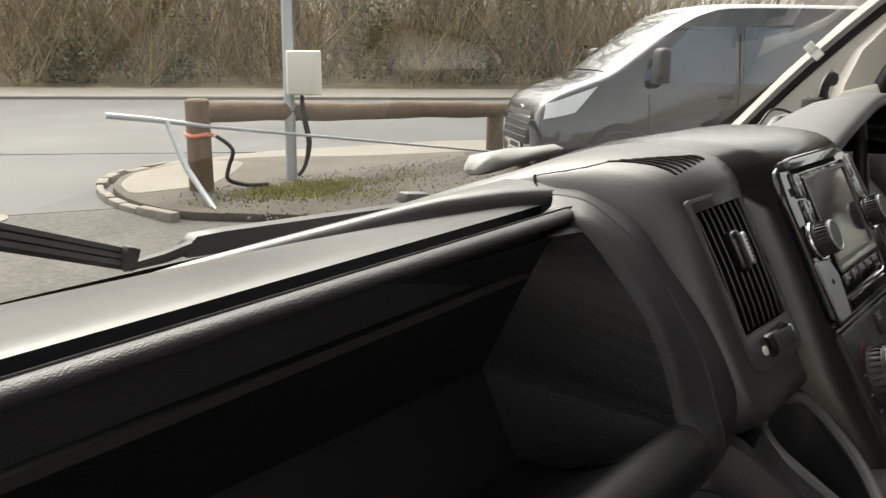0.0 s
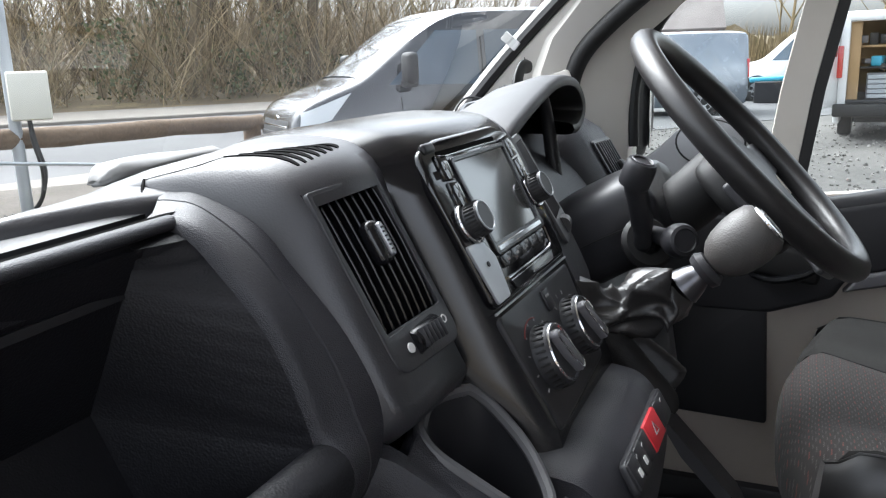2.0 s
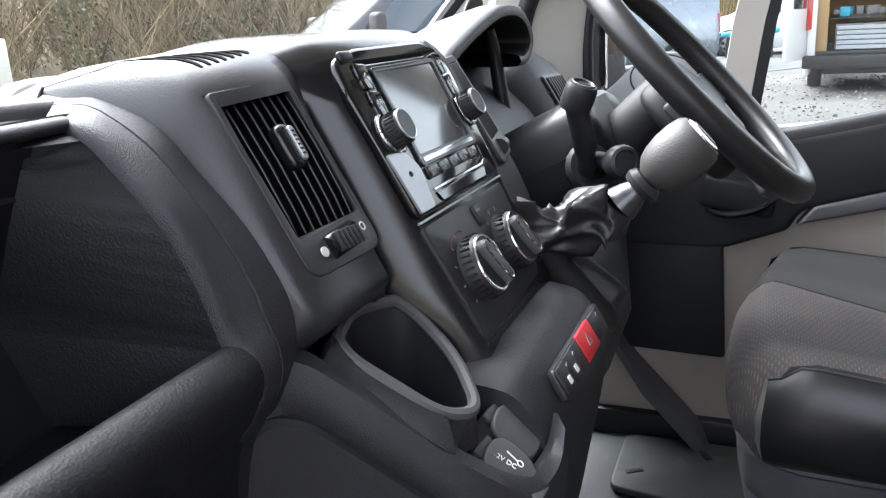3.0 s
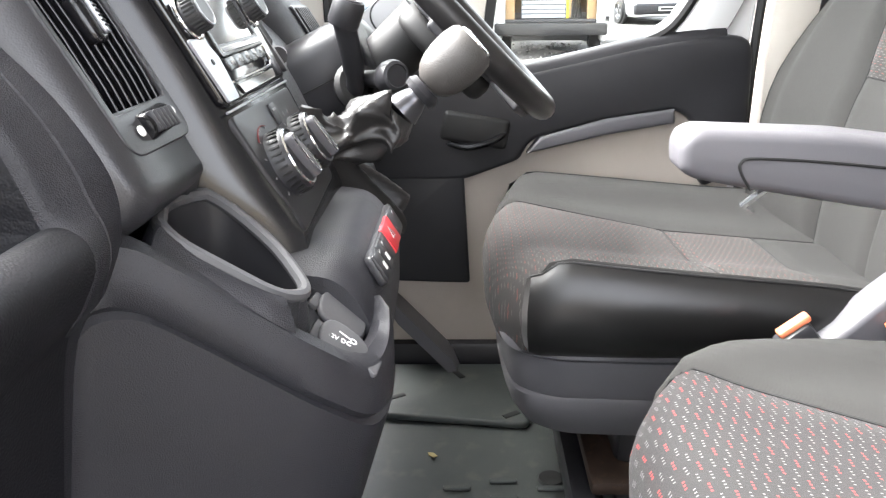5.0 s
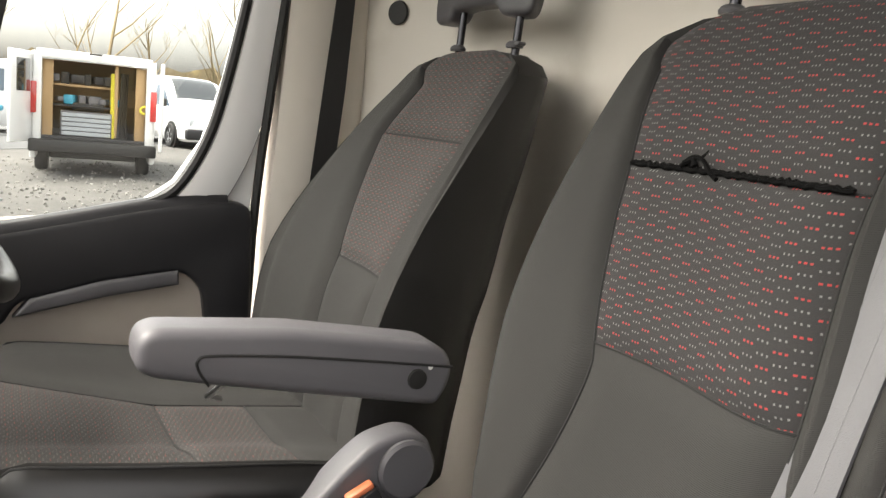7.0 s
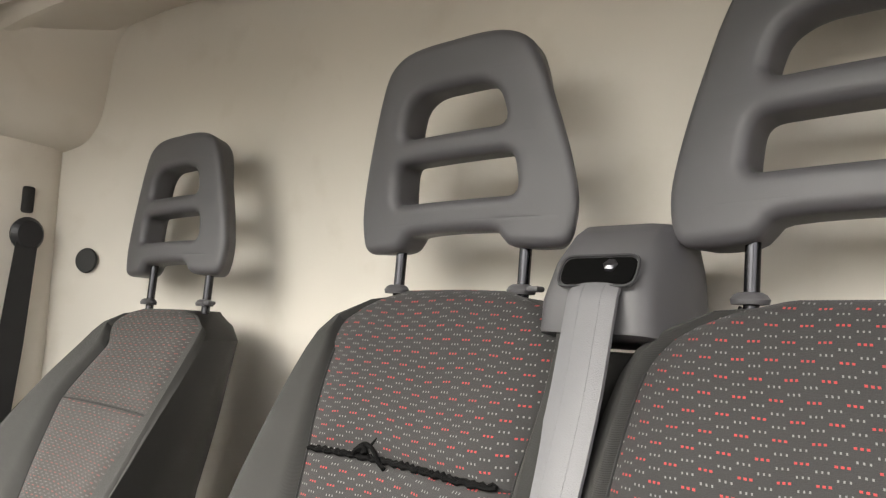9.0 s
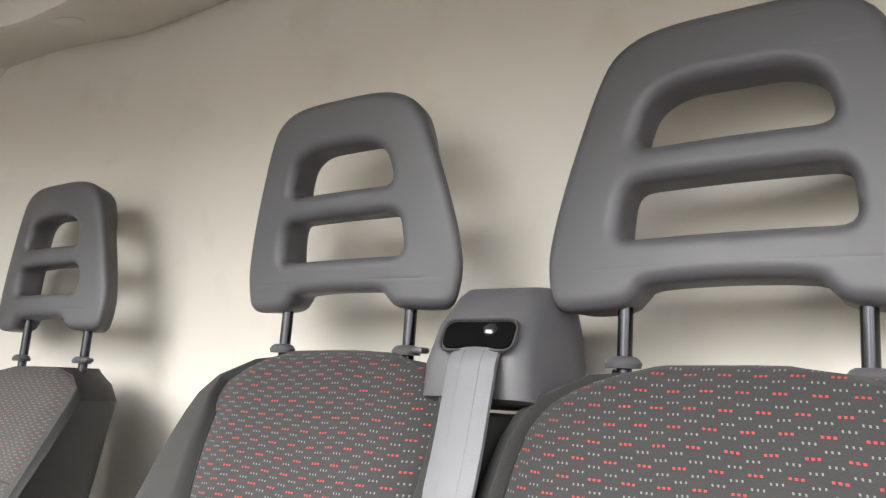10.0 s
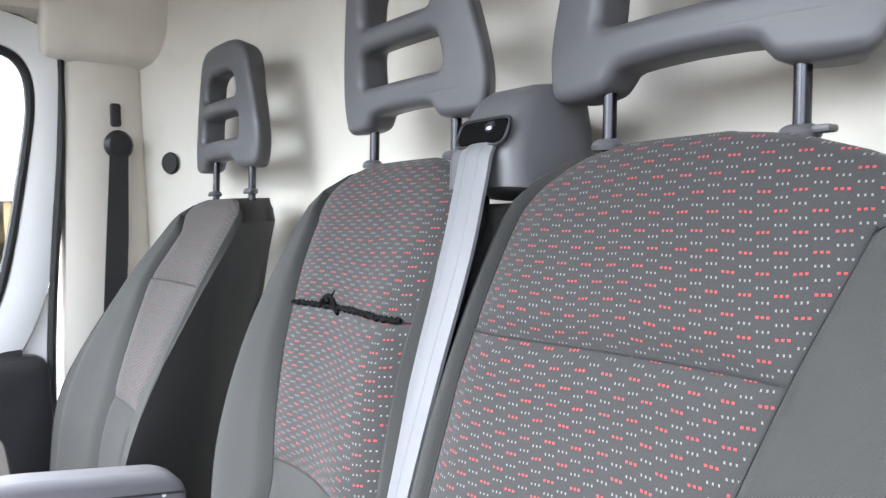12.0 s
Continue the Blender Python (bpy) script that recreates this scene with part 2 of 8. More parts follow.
def twill(name, colour, size=0.0012):
    """Plain seat cloth with a fine diagonal rib."""
    m = material(name, colour, 0.92, vary=0.12, blotch=5, spec=0.25)
    nt = m.node_tree
    N, L = nt.nodes, nt.links
    b = N["Principled BSDF"]
    tc = N.new("ShaderNodeTexCoord")
    mp = N.new("ShaderNodeMapping")
    mp.inputs["Rotation"].default_value = (0.5, 0.6, 0.7)
    wv = N.new("ShaderNodeTexWave")
    wv.inputs["Scale"].default_value, wv.inputs["Distortion"].default_value = 1 / size / 6.28 * 2, 0.6
    L.new(tc.outputs["Object"], mp.inputs[0])
    L.new(mp.outputs[0], wv.inputs["Vector"])
    nz = N.new("ShaderNodeTexNoise")
    nz.inputs["Scale"].default_value = 1800
    L.new(tc.outputs["Object"], nz.inputs["Vector"])
    bp = N.new("ShaderNodeBump")
    bp.inputs["Strength"].default_value, bp.inputs["Distance"].default_value = 0.5, 0.0004
    L.new(math_node(nt, "ADD", wv.outputs["Fac"], nz.outputs["Fac"]), bp.inputs["Height"])
    L.new(bp.outputs[0], b.inputs["Normal"])
    b.inputs["Sheen Weight"].default_value = 0.03
    return m


def pane(name, tint=(0.93, 0.96, 0.95), gloss=1.0):
    """Thin window glass: clear, with mirror-like gloss by Fresnel."""
    m = bpy.data.materials.new(name)
    m.use_nodes = True
    nt = m.node_tree
    N, L = nt.nodes, nt.links
    N.remove(N["Principled BSDF"])
    tr = N.new("ShaderNodeBsdfTransparent")
    tr.inputs[0].default_value = (*tint, 1)
    gl = N.new("ShaderNodeBsdfGlossy")
    gl.inputs["Roughness"].default_value = 0.02
    lw = N.new("ShaderNodeLayerWeight")
    lw.inputs[0].default_value = 0.5
    mx = N.new("ShaderNodeMixShader")
    fr = math_node(nt, "MULTIPLY_ADD", math_node(nt, "POWER", lw.outputs["Facing"], 5.0), 0.92, 0.07)
    L.new(math_node(nt, "MULTIPLY", fr, gloss), mx.inputs[0])
    L.new(tr.outputs[0], mx.inputs[1])
    L.new(gl.outputs[0], mx.inputs[2])
    L.new(mx.outputs[0], N["Material Output"].inputs[0])
    return m


PLASTIC = material("grained_black_plastic", (0.0262, 0.0263, 0.0312), 0.42, vary=0.25, bump=0.42, bump_size=1500, cells=True, blotch=9, dirt=(0.032, 0.031, 0.029), dirt_amount=0.2, spec=0.42)
SMOOTH = material("smooth_black_plastic", (0.026, 0.026, 0.0288), 0.38, vary=0.2, bump=0.06, bump_size=1500, blotch=11, dirt=(0.028, 0.027, 0.026), dirt_amount=0.2, spec=0.36)
PADTOP = material("dash_top_plastic", (0.018, 0.018, 0.0195), 0.37, vary=0.25, spec=0.48, bump=0.05, bump_size=900, cells=True, blotch=8, dirt=(0.06, 0.057, 0.05), dirt_amount=0.35)
HOOD = material("matt_hood_plastic", (0.026, 0.026, 0.029), 0.46, vary=0.2, bump=0.12, bump_size=1300, cells=True, blotch=9, spec=0.6)
GLOSS = material("gloss_black_panel", (0.006, 0.006, 0.007), 0.07, vary=0.1, coat=0.6, rough_vary=0.03)
SILVERP = material("silver_painted_plastic", (0.42, 0.43, 0.45), 0.3, metal=0.6, vary=0.08)
CHROME = material("chrome", (0.75, 0.76, 0.78), 0.12, metal=1.0, vary=0.05, rough_vary=0.04)
SCREEN = material("display_glass", (0.05, 0.052, 0.05), 0.1, vary=0.2, coat=1.0, dirt=(0.12, 0.12, 0.11), dirt_amount=0.3, rough_vary=0.05)
RED = material("red_button", (0.55, 0.02, 0.03), 0.42, vary=0.1)
MARK = material("white_print", (0.75, 0.75, 0.74), 0.6, vary=0.05)
MARKDIM = material("grey_print", (0.25, 0.25, 0.25), 0.6, vary=0.05)
GREY = material("grey_plastic", (0.118, 0.1155, 0.125), 0.42, vary=0.12, bump=0.25, bump_size=1300, blotch=7)
FOAM = material("grey_headrest_foam", (0.066, 0.0645, 0.069), 0.48, vary=0.1, bump=0.2, bump_size=1500, blotch=7)
STEEL = material("dark_steel", (0.05, 0.05, 0.055), 0.25, metal=1.0, vary=0.1)
CLOTH = woven("dotted_seat_cloth")
CLOTHC = woven("dotted_cushion_cloth", "X", "Y")
CLOTHD = woven("dotted_worn_cloth", base=(0.027, 0.025, 0.0235), red=(0.22, 0.05, 0.042), white=(0.16, 0.155, 0.145), period=0.0170, row=0.0034)
CLOTHDC = woven("dotted_worn_cushion_cloth", "X", "Y", base=(0.026, 0.024, 0.0225), red=(0.20, 0.05, 0.042), white=(0.15, 0.145, 0.135), period=0.0170, row=0.0034)
PLAIN = twill("plain_grey_cloth", (0.033, 0.0326, 0.0312))
BLACKCLOTH = twill("black_seat_cloth", (0.022, 0.022, 0.022))
VINYL = material("black_vinyl", (0.0115, 0.0112, 0.011), 0.30, vary=0.2, bump=0.08, bump_size=1100, cells=True, blotch=5, spec=0.6)
BACKVINYL = material("matt_black_vinyl", (0.0115, 0.0112, 0.0108), 0.5, vary=0.1, bump=0.15, bump_size=300, blotch=4, spec=0.4, rough_vary=0.0)
LEATHER = material("black_leather", (0.022, 0.021, 0.021), 0.34, vary=0.3, bump=0.15, bump_size=900, cells=True, blotch=12)
KNOB = material("worn_leather_knob", (0.066, 0.062, 0.058), 0.5, vary=0.3, bump=0.3, bump_size=700, cells=True, blotch=14)
BEIGE = material("cream_trim", (0.64, 0.595, 0.53), 0.6, vary=0.08, bump=0.12, bump_size=500, blotch=3, dirt=(0.42, 0.36, 0.28), dirt_amount=0.22)
PILLARTRIM = material("grey_beige_pillar_trim", (0.62, 0.595, 0.55), 0.6, vary=0.08, bump=0.12, bump_size=500, blotch=3, dirt=(0.46, 0.42, 0.36), dirt_amount=0.2)
BULK = material("cream_bulkhead_panel", (0.60, 0.562, 0.502), 0.55, vary=0.13, bump=0.10, bump_size=60, blotch=3.2, dirt=(0.48, 0.435, 0.365), dirt_amount=0.5)
DOORCARD = material("beige_door_card", (0.56, 0.50, 0.44), 0.7, vary=0.08, bump=0.2, bump_size=800, blotch=4, dirt=(0.35, 0.3, 0.24), dirt_amount=0.2)
PAINT = material("white_van_paint", (0.78, 0.78, 0.78), 0.22, vary=0.04, coat=0.5)
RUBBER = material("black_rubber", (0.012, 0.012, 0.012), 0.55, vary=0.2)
MAT = material("grey_rubber_floor", (0.054, 0.062, 0.059), 0.5, vary=0.25, bump=0.3, bump_size=600, blotch=8, dirt=(0.14, 0.13, 0.11), dirt_amount=0.4)
WEBBING = material("grey_belt_webbing", (0.115, 0.115, 0.122), 0.55, vary=0.1, bump=0.4, bump_size=900)
BLACKWEB = material("black_belt_webbing", (0.015, 0.015, 0.016), 0.6, vary=0.1, bump=0.4, bump_size=900)
ORANGE = material("orange_buckle", (0.74, 0.21, 0.10), 0.45, vary=0.1)
GLASS = pane("window_glass", gloss=0.55)
SCREENGLASS = pane("windscreen_glass", (0.9, 0.93, 0.91), 1.0)
RUST = material("rusty_steel", (0.045, 0.026, 0.017), 0.7, vary=0.5, blotch=25, dirt=(0.09, 0.045, 0.025), dirt_amount=0.7)
COLLAR = material("tarnished_collar", (0.13, 0.13, 0.14), 0.28, metal=0.9, vary=0.3)

# dash plastic made blacker: the tray's deep shade is put into this colour
TRAYSHADE = material("tray_shade_black", (0.0090, 0.0091, 0.0118), 0.55, vary=0.3, bump=0.28, bump_size=760, cells=True, blotch=9, spec=0.34)
# near-zero black that stands in for the shade inside openings and gaps
MOUTH = material("recess_shade_black", (0.003, 0.003, 0.003), 0.9, vary=0.2, spec=0.05)
CORD = material("frayed_black_cord", (0.004, 0.004, 0.004), 0.95, vary=0.3, bump=0.6, bump_size=700, spec=0.1)
POD = material("satin_vent_plastic", (0.026, 0.026, 0.030), 0.40, vary=0.2, bump=0.13, bump_size=900, cells=True, blotch=9, spec=0.68)
SURROUND = material("polished_black_plastic", (0.0085, 0.0085, 0.0102), 0.22, vary=0.2, blotch=10, spec=0.65, rough_vary=0.05)
SOCKET = material("dull_grey_plastic", (0.088, 0.088, 0.093), 0.5, vary=0.2, bump=0.2, bump_size=900, blotch=20)
PALEGREY = material("pale_grey_plastic", (0.34, 0.34, 0.345), 0.4, vary=0.12, bump=0.2, bump_size=1300, blotch=7)
HUBGREY = material("satin_grey_hub_plastic", (0.055, 0.055, 0.059), 0.40, vary=0.12, bump=0.2, bump_size=1200, blotch=7)
SHROUD = material("satin_dark_plastic", (0.028, 0.028, 0.032), 0.36, vary=0.15, bump=0.06, bump_size=1500, blotch=8, spec=0.5)

# ---- dashboard ----
dash = thing("dashboard", "black grained plastic van dashboard with open passenger tray", "dashboard", at=(-0.1, 1.3, 0.3))

# cross sections (y, z) from the windscreen base over the top and down the front
SECTIONS = [
    (-0.295, [(1.47, 0.755), (1.33, 0.794), (1.281, 0.792), (1.247, 0.776), (1.223, 0.748), (1.201, 0.711), (1.183, 0.666), (1.175, 0.632), (1.19, 0.60)]),
    (-0.283, [(1.47, 0.757), (1.33, 0.799), (1.276, 0.797), (1.240, 0.783), (1.215, 0.757), (1.188, 0.726), (1.164, 0.690), (1.157, 0.668), (1.19, 0.632)]),
    (-0.273, [(1.47, 0.759), (1.33, 0.804), (1.266, 0.809), (1.226, 0.797), (1.203, 0.768), (1.177, 0.724), (1.155, 0.683), (1.151, 0.660), (1.195, 0.630)]),
    (-0.2645, [(1.47, 0.761), (1.33, 0.808), (1.258, 0.815), (1.219, 0.803), (1.198, 0.770), (1.174, 0.724), (1.1535, 0.683), (1.149, 0.661), (1.195, 0.630)]),
    (-0.195, [(1.47, 0.763), (1.33, 0.812), (1.255, 0.819), (1.215, 0.806), (1.196, 0.772), (1.172, 0.724), (1.152, 0.684), (1.148, 0.662), (1.195, 0.630)]),
    (-0.176, [(1.47, 0.765), (1.33, 0.815), (1.252, 0.820), (1.218, 0.806), (1.203, 0.771), (1.186, 0.722), (1.170, 0.684), (1.158, 0.655), (1.165, 0.625)]),
    (-0.160, [(1.47, 0.766), (1.33, 0.817), (1.245, 0.823), (1.205, 0.810), (1.179, 0.766), (1.152, 0.708), (1.130, 0.664), (1.108, 0.620), (1.10, 0.590)]),
    (-0.150, [(1.47, 0.766), (1.33, 0.818), (1.240, 0.824), (1.199, 0.812), (1.171, 0.764), (1.143, 0.706), (1.121, 0.661), (1.097, 0.616), (1.090, 0.590)]),
    (0.020, [(1.47, 0.766), (1.33, 0.818), (1.240, 0.824), (1.199, 0.812), (1.171, 0.764), (1.143, 0.706), (1.121, 0.661), (1.097, 0.616), (1.090, 0.590)]),
    (0.034, [(1.47, 0.766), (1.33, 0.817), (1.242, 0.823), (1.202, 0.810), (1.175, 0.764), (1.148, 0.707), (1.126, 0.662), (1.103, 0.618), (1.097, 0.590)]),
    (0.060, [(1.47, 0.765), (1.33, 0.815), (1.246, 0.820), (1.206, 0.805), (1.180, 0.764), (1.153, 0.712), (1.133, 0.672), (1.122, 0.640), (1.13, 0.610)]),
    (0.112, [(1.47, 0.762), (1.34, 0.809), (1.262, 0.811), (1.220, 0.795), (1.192, 0.758), (1.164, 0.714), (1.144, 0.676), (1.135, 0.645), (1.15, 0.600)]),
    (0.128, [(1.47, 0.760), (1.35, 0.802), (1.285, 0.802), (1.243, 0.784), (1.216, 0.750), (1.192, 0.710), (1.176, 0.672), (1.168, 0.634), (1.18, 0.580)]),
    (0.160, [(1.47, 0.757), (1.36, 0.796), (1.305, 0.794), (1.265, 0.776), (1.240, 0.745), (1.216, 0.708), (1.200, 0.670), (1.190, 0.620), (1.20, 0.560)]),
    (0.240, [(1.48, 0.755), (1.38, 0.786), (1.335, 0.782), (1.300, 0.764), (1.270, 0.732), (1.238, 0.700), (1.212, 0.650), (1.200, 0.580), (1.21, 0.480)]),
    (0.600, [(1.49, 0.752), (1.40, 0.784), (1.345, 0.780), (1.310, 0.762), (1.280, 0.728), (1.245, 0.690), (1.215, 0.640), (1.200, 0.560), (1.21, 0.440)]),
    (0.690, [(1.50, 0.748), (1.40, 0.782), (1.335, 0.776), (1.292, 0.758), (1.262, 0.722), (1.235, 0.676), (1.215, 0.620), (1.205, 0.540), (1.22, 0.440)]),
    (0.800, [(1.52, 0.740), (1.42, 0.774), (1.345, 0.766), (1.290, 0.744), (1.256, 0.702), (1.235, 0.650), (1.220, 0.600), (1.210, 0.530), (1.22, 0.440)]),
]
rings = []
for x, pr in SECTIONS:
    rings.append([(x, y, z) for y, z in [tuple(p)[:2] for p in spline([(y, z, 0) for y, z in pr], 4)]] + [(x, 1.50, 0.46), (x, 1.56, 0.72)])
bod = loft(rings)
tree = BVHTree.FromBMesh(bod)
bod.free()
def dash_top(x, y):
    """Height of the dash surface under a point."""
    hit = tree.ray_cast(Vector((x, y, 1.2)), Vector((0, 0, -1)))
    return hit[0].z if hit[0] else 0.8
bod = loft(rings[1:6])
gone = [f for f in bod.faces if -0.264 < f.calc_center_median().x < -0.196 and 0.709 < f.calc_center_median().z < 0.7925 and f.calc_center_median().y < 1.235]
bmesh.ops.delete(bod, geom=gone, context="FACES")
pod = part("vent_pod", bod, POD, dash, "satin grey-black vent housing", angle=85)
# crest beside the vent housing, running out along the windscreen side of the pad
crest = []
for k in range(13):
    f = k / 12
    yf = 1.297 + 0.150 * f ** 1.1
    row = []
    for q in range(9):
        y = 1.485 + (yf - 1.485) * q / 8
        pad_z = float(np.interp(y, (1.30, 1.36, 1.43, 1.50), (0.788, 0.779, 0.760, 0.735)))
        pod_z = float(np.interp(y, (1.297, 1.312, 1.345, 1.40, 1.47, 1.50), (0.7965, 0.7995, 0.7985, 0.781, 0.757, 0.746)))
        row.append((-0.2838 - 0.235 * f, y, pad_z + 0.0006 + max(pod_z - pad_z, 0) * (1 - f) ** 0.8))
    rise = max(row[-1][2] - float(np.interp(yf, (1.30, 1.36, 1.43, 1.50), (0.788, 0.779, 0.760, 0.735))), 0)
    row.append((row[-1][0], yf - 0.004, row[-1][2] - 0.15 * rise))
    row.append((row[-1][0], yf - 0.008, row[-1][2] - 0.45 * rise))
    row.append((row[-1][0], yf - 0.010, row[-1][2] - 0.6 * rise - 0.003))
    crest.append(row)
part("crest", loft(crest, False, False), POD, dash, "satin crest of the dash top", angle=60)
part("radio_surround", loft(rings[5:10]), SURROUND, dash, "glossy black surround of the radio")
part("body", loft(rings[9:]), PLASTIC, dash)

# closed butt joint of the top cover, passenger side
part("joint", tube([(-0.2780, 1.324, 0.8030), (-0.2850, 1.319, 0.8000), (-0.2980, 1.308, 0.7974)], [0.0010, 0.0012, 0.0010], 6), MOUTH, dash)
part("joint", tube([Vector((x, y, dash_top(x, y) + 0.0001)) for x, y in ((-0.2780, 1.324), (-0.2765, 1.312), (-0.2745, 1.300), (-0.2710, 1.288), (-0.2640, 1.275), (-0.2540, 1.266), (-0.2420, 1.260))], 0.0005, 6), RUBBER, dash)

# passenger side top pad, slot, lip and open tray
X0, X1 = -0.86, -0.312
pad = []
for x, dy in ((X0, -0.018), (-0.6, -0.004), (X1 + 0.017, 0.016)):
    pr = spline([(1.50, 0.735, 0), (1.43, 0.760, 0), (1.36, 0.779, 0), (1.30 + dy, 0.788, 0), (1.284 + dy, 0.788, 0)], 4)
    pad.append([(x, p.x, p.y) for p in pr] + [(x, 1.284 + dy, 0.755), (x, 1.50, 0.70)])
part("top_pad", loft(pad), PADTOP, dash, "dusty light-catching dash top pad")
slot = []
for x, dy in ((X0, -0.018), (X1 + 0.02, 0.016)):
    slot.append([(x, 1.286 + dy, 0.757), (x, 1.262 + dy, 0.757), (x, 1.262 + dy, 0.752), (x, 1.286 + dy, 0.752)])
part("slot", loft(slot), SMOOTH, dash)
lip = []
for x, dy in ((X0, -0.018), (X1 - 0.02, 0.014), (X1 - 0.004, 0.0155)):
    pr = spline([(1.2625 + dy, 0.760, 0), (1.2625 + dy, 0.786, 0), (1.2605 + dy, 0.7900, 0), (1.2565 + dy, 0.7905, 0), (1.2525 + dy, 0.7892, 0), (1.2505 + dy, 0.7862, 0), (1.2515 + dy, 0.7832, 0), (1.2570 + dy, 0.7812, 0)], 3)
    lip.append([(x, p.x, p.y) for p in pr])
part("tray_lip", loft(lip), PLASTIC, dash)
part("lip_seam", tube([(X0, 1.2585 - 0.018, 0.7905), (X1 - 0.006, 1.2585 + 0.0155, 0.7906), (-0.3100, 1.2725, 0.7905)], 0.0010, 5), RUBBER, dash)
# tray shell: back, floor and rounded lower rail
TRAY = [(1.262, 0.779), (1.285, 0.733), (1.311, 0.680), (1.281, 0.624), (1.272, 0.622), (1.235, 0.630), (1.205, 0.648), (1.190, 0.664), (1.178, 0.668), (1.166, 0.660), (1.163, 0.645), (1.172, 0.625), (1.186, 0.600), (1.200, 0.52), (1.22, 0.40), (1.26, 0.30), (1.36, 0.22)]
prof = list(TRAY[:3]) + [(p.x, p.y) for p in spline([(y, z, 0) for y, z in TRAY[3:]], 4)]
tray = []
for x in (X0, -0.6, -0.352, -0.316):
    tray.append([(x, y, z) for y, z in prof] + [(x, 1.42, 0.24), (x, 1.36, 0.75)])
# no separate lining here, the dark colour carries the shade inside the tray
part("tray", loft(tray), TRAYSHADE, dash, "deep open storage tray, plastic darkened for its shade")
# inner end wall of the tray
edge = spline([(1.286, 0.7895, 0), (1.272, 0.790, 0), (1.252, 0.785, 0), (1.229, 0.763, 0), (1.206, 0.737, 0), (1.192, 0.711, 0), (1.184, 0.690, 0), (1.178, 0.673, 0), (1.166, 0.661, 0), (1.162, 0.645, 0), (1.171, 0.624, 0), (1.186, 0.600, 0), (1.200, 0.52, 0), (1.22, 0.40, 0)], 4)
verge_line = spline([(1.305, 0.7975, 0), (1.295, 0.7975, 0), (1.276, 0.796, 0), (1.239, 0.781, 0), (1.214, 0.755, 0), (1.187, 0.725, 0), (1.168, 0.694, 0), (1.162, 0.675, 0), (1.162, 0.658, 0), (1.165, 0.642, 0), (1.174, 0.620, 0), (1.188, 0.598, 0), (1.204, 0.52, 0), (1.224, 0.40, 0)], 4)
bk = [(1.266, 0.780), (1.263, 0.779), (1.274, 0.757), (1.291, 0.720), (1.311, 0.680), (1.281, 0.624), (1.245, 0.629), (1.205, 0.648)]
back = []
for (ya, za), (yb, zb) in zip(bk, bk[1:]):
    back += [Vector((ya + (yb - ya) * k / 4, za + (zb - za) * k / 4, 0)) for k in range(4)]
back.append(Vector((*bk[-1], 0)))
back = [back[round(k * (len(back) - 1) / (len(edge) - 1))] for k in range(len(edge))]
def shoulder_row(x, f, dy=0.0, dz=0.0):
    """One line down the shoulder, between the tray's edge and the vent housing."""
    return [(x, a.x + (b.x - a.x) * f + dy, a.y + (b.y - a.y) * f + dz) for a, b in zip(edge, verge_line)]
r3 = shoulder_row(-0.3205, 0.0, 0.006, -0.007)
r4 = [(-0.3535, p.x, p.y) for p in back]
part("shoulder", loft([r3, shoulder_row(-0.3190, 0.0, 0.0025, -0.003), shoulder_row(-0.3165, 0.0, 0.0006, -0.0006), shoulder_row(-0.313, 0.06), shoulder_row(-0.307, 0.25, -0.0008, 0.0012), shoulder_row(-0.3008, 0.47, -0.001, 0.0016), shoulder_row(-0.3000, 0.50, 0.0004, 0.0002), shoulder_row(-0.2992, 0.53, -0.001, 0.0016), shoulder_row(-0.292, 0.75, -0.0006, 0.001), shoulder_row(-0.2835, 1.0), shoulder_row(-0.2825, 1.0, 0.004, -0.004)], False, False), PLASTIC, dash, "grained shoulder beside the tray with a stitched seam")
# end wall takes the same shade-darkened colour
part("tray_end", loft([r3, r4], False, False), TRAYSHADE, dash, "grained end wall of the tray, darkened for shade")
# grazing handle cushion beside the tray on the door side
part("side_pad", box(0.06, 0.14, 0.3, pose(-0.89, 1.20, 0.60, 0, 0, 8), 0.025, 4), PADTOP, dash)

# demister slots on top of the vent housing, shade painted as black strips, shortening towards the radio
for k in range(7):
    f = k / 6
    x = -0.259 + 0.052 * f
    y0, y1 = 1.276 - 0.030 * f, 1.229 + 0.003 * f
    pts = [Vector((x + 0.006 * math.sin(math.pi * q / 15) + 0.010 * q / 15, y0 + (y1 - y0) * q / 15, 0)) for q in range(16)]
    top = [Vector((p.x, p.y, dash_top(p.x, p.y) + 0.0006)) for p in pts]
    w = [0.0034 * max(math.sin(math.pi * q / 15), 0.06) ** 0.35 for q in range(16)]
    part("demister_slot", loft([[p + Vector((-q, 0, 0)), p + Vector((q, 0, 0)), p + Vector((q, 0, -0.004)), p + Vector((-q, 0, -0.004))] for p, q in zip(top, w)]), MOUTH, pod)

# passenger centre air vent in the hump face
vent_m = frame_m((-0.2285, 1.187, 0.7535), (1, -0.05, 0.03), (0.0, 0.47, 0.883))
vent = part("air_vent", holed(rounded([(-0.0395, -0.071), (0.0405, -0.073), (0.0375, 0.0515), (-0.040, 0.0505)], [0.013, 0.013, 0.003, 0.003]), [rounded([(-0.033, -0.0465), (0.0345, -0.0455), (0.0325, 0.0480), (-0.0365, 0.0470)], 0.003)], 0.004, 0.0009, vent_m @ Matrix.Translation((0, 0, -0.0020))), POD, dash)
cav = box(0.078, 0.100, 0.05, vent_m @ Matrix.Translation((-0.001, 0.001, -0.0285)))
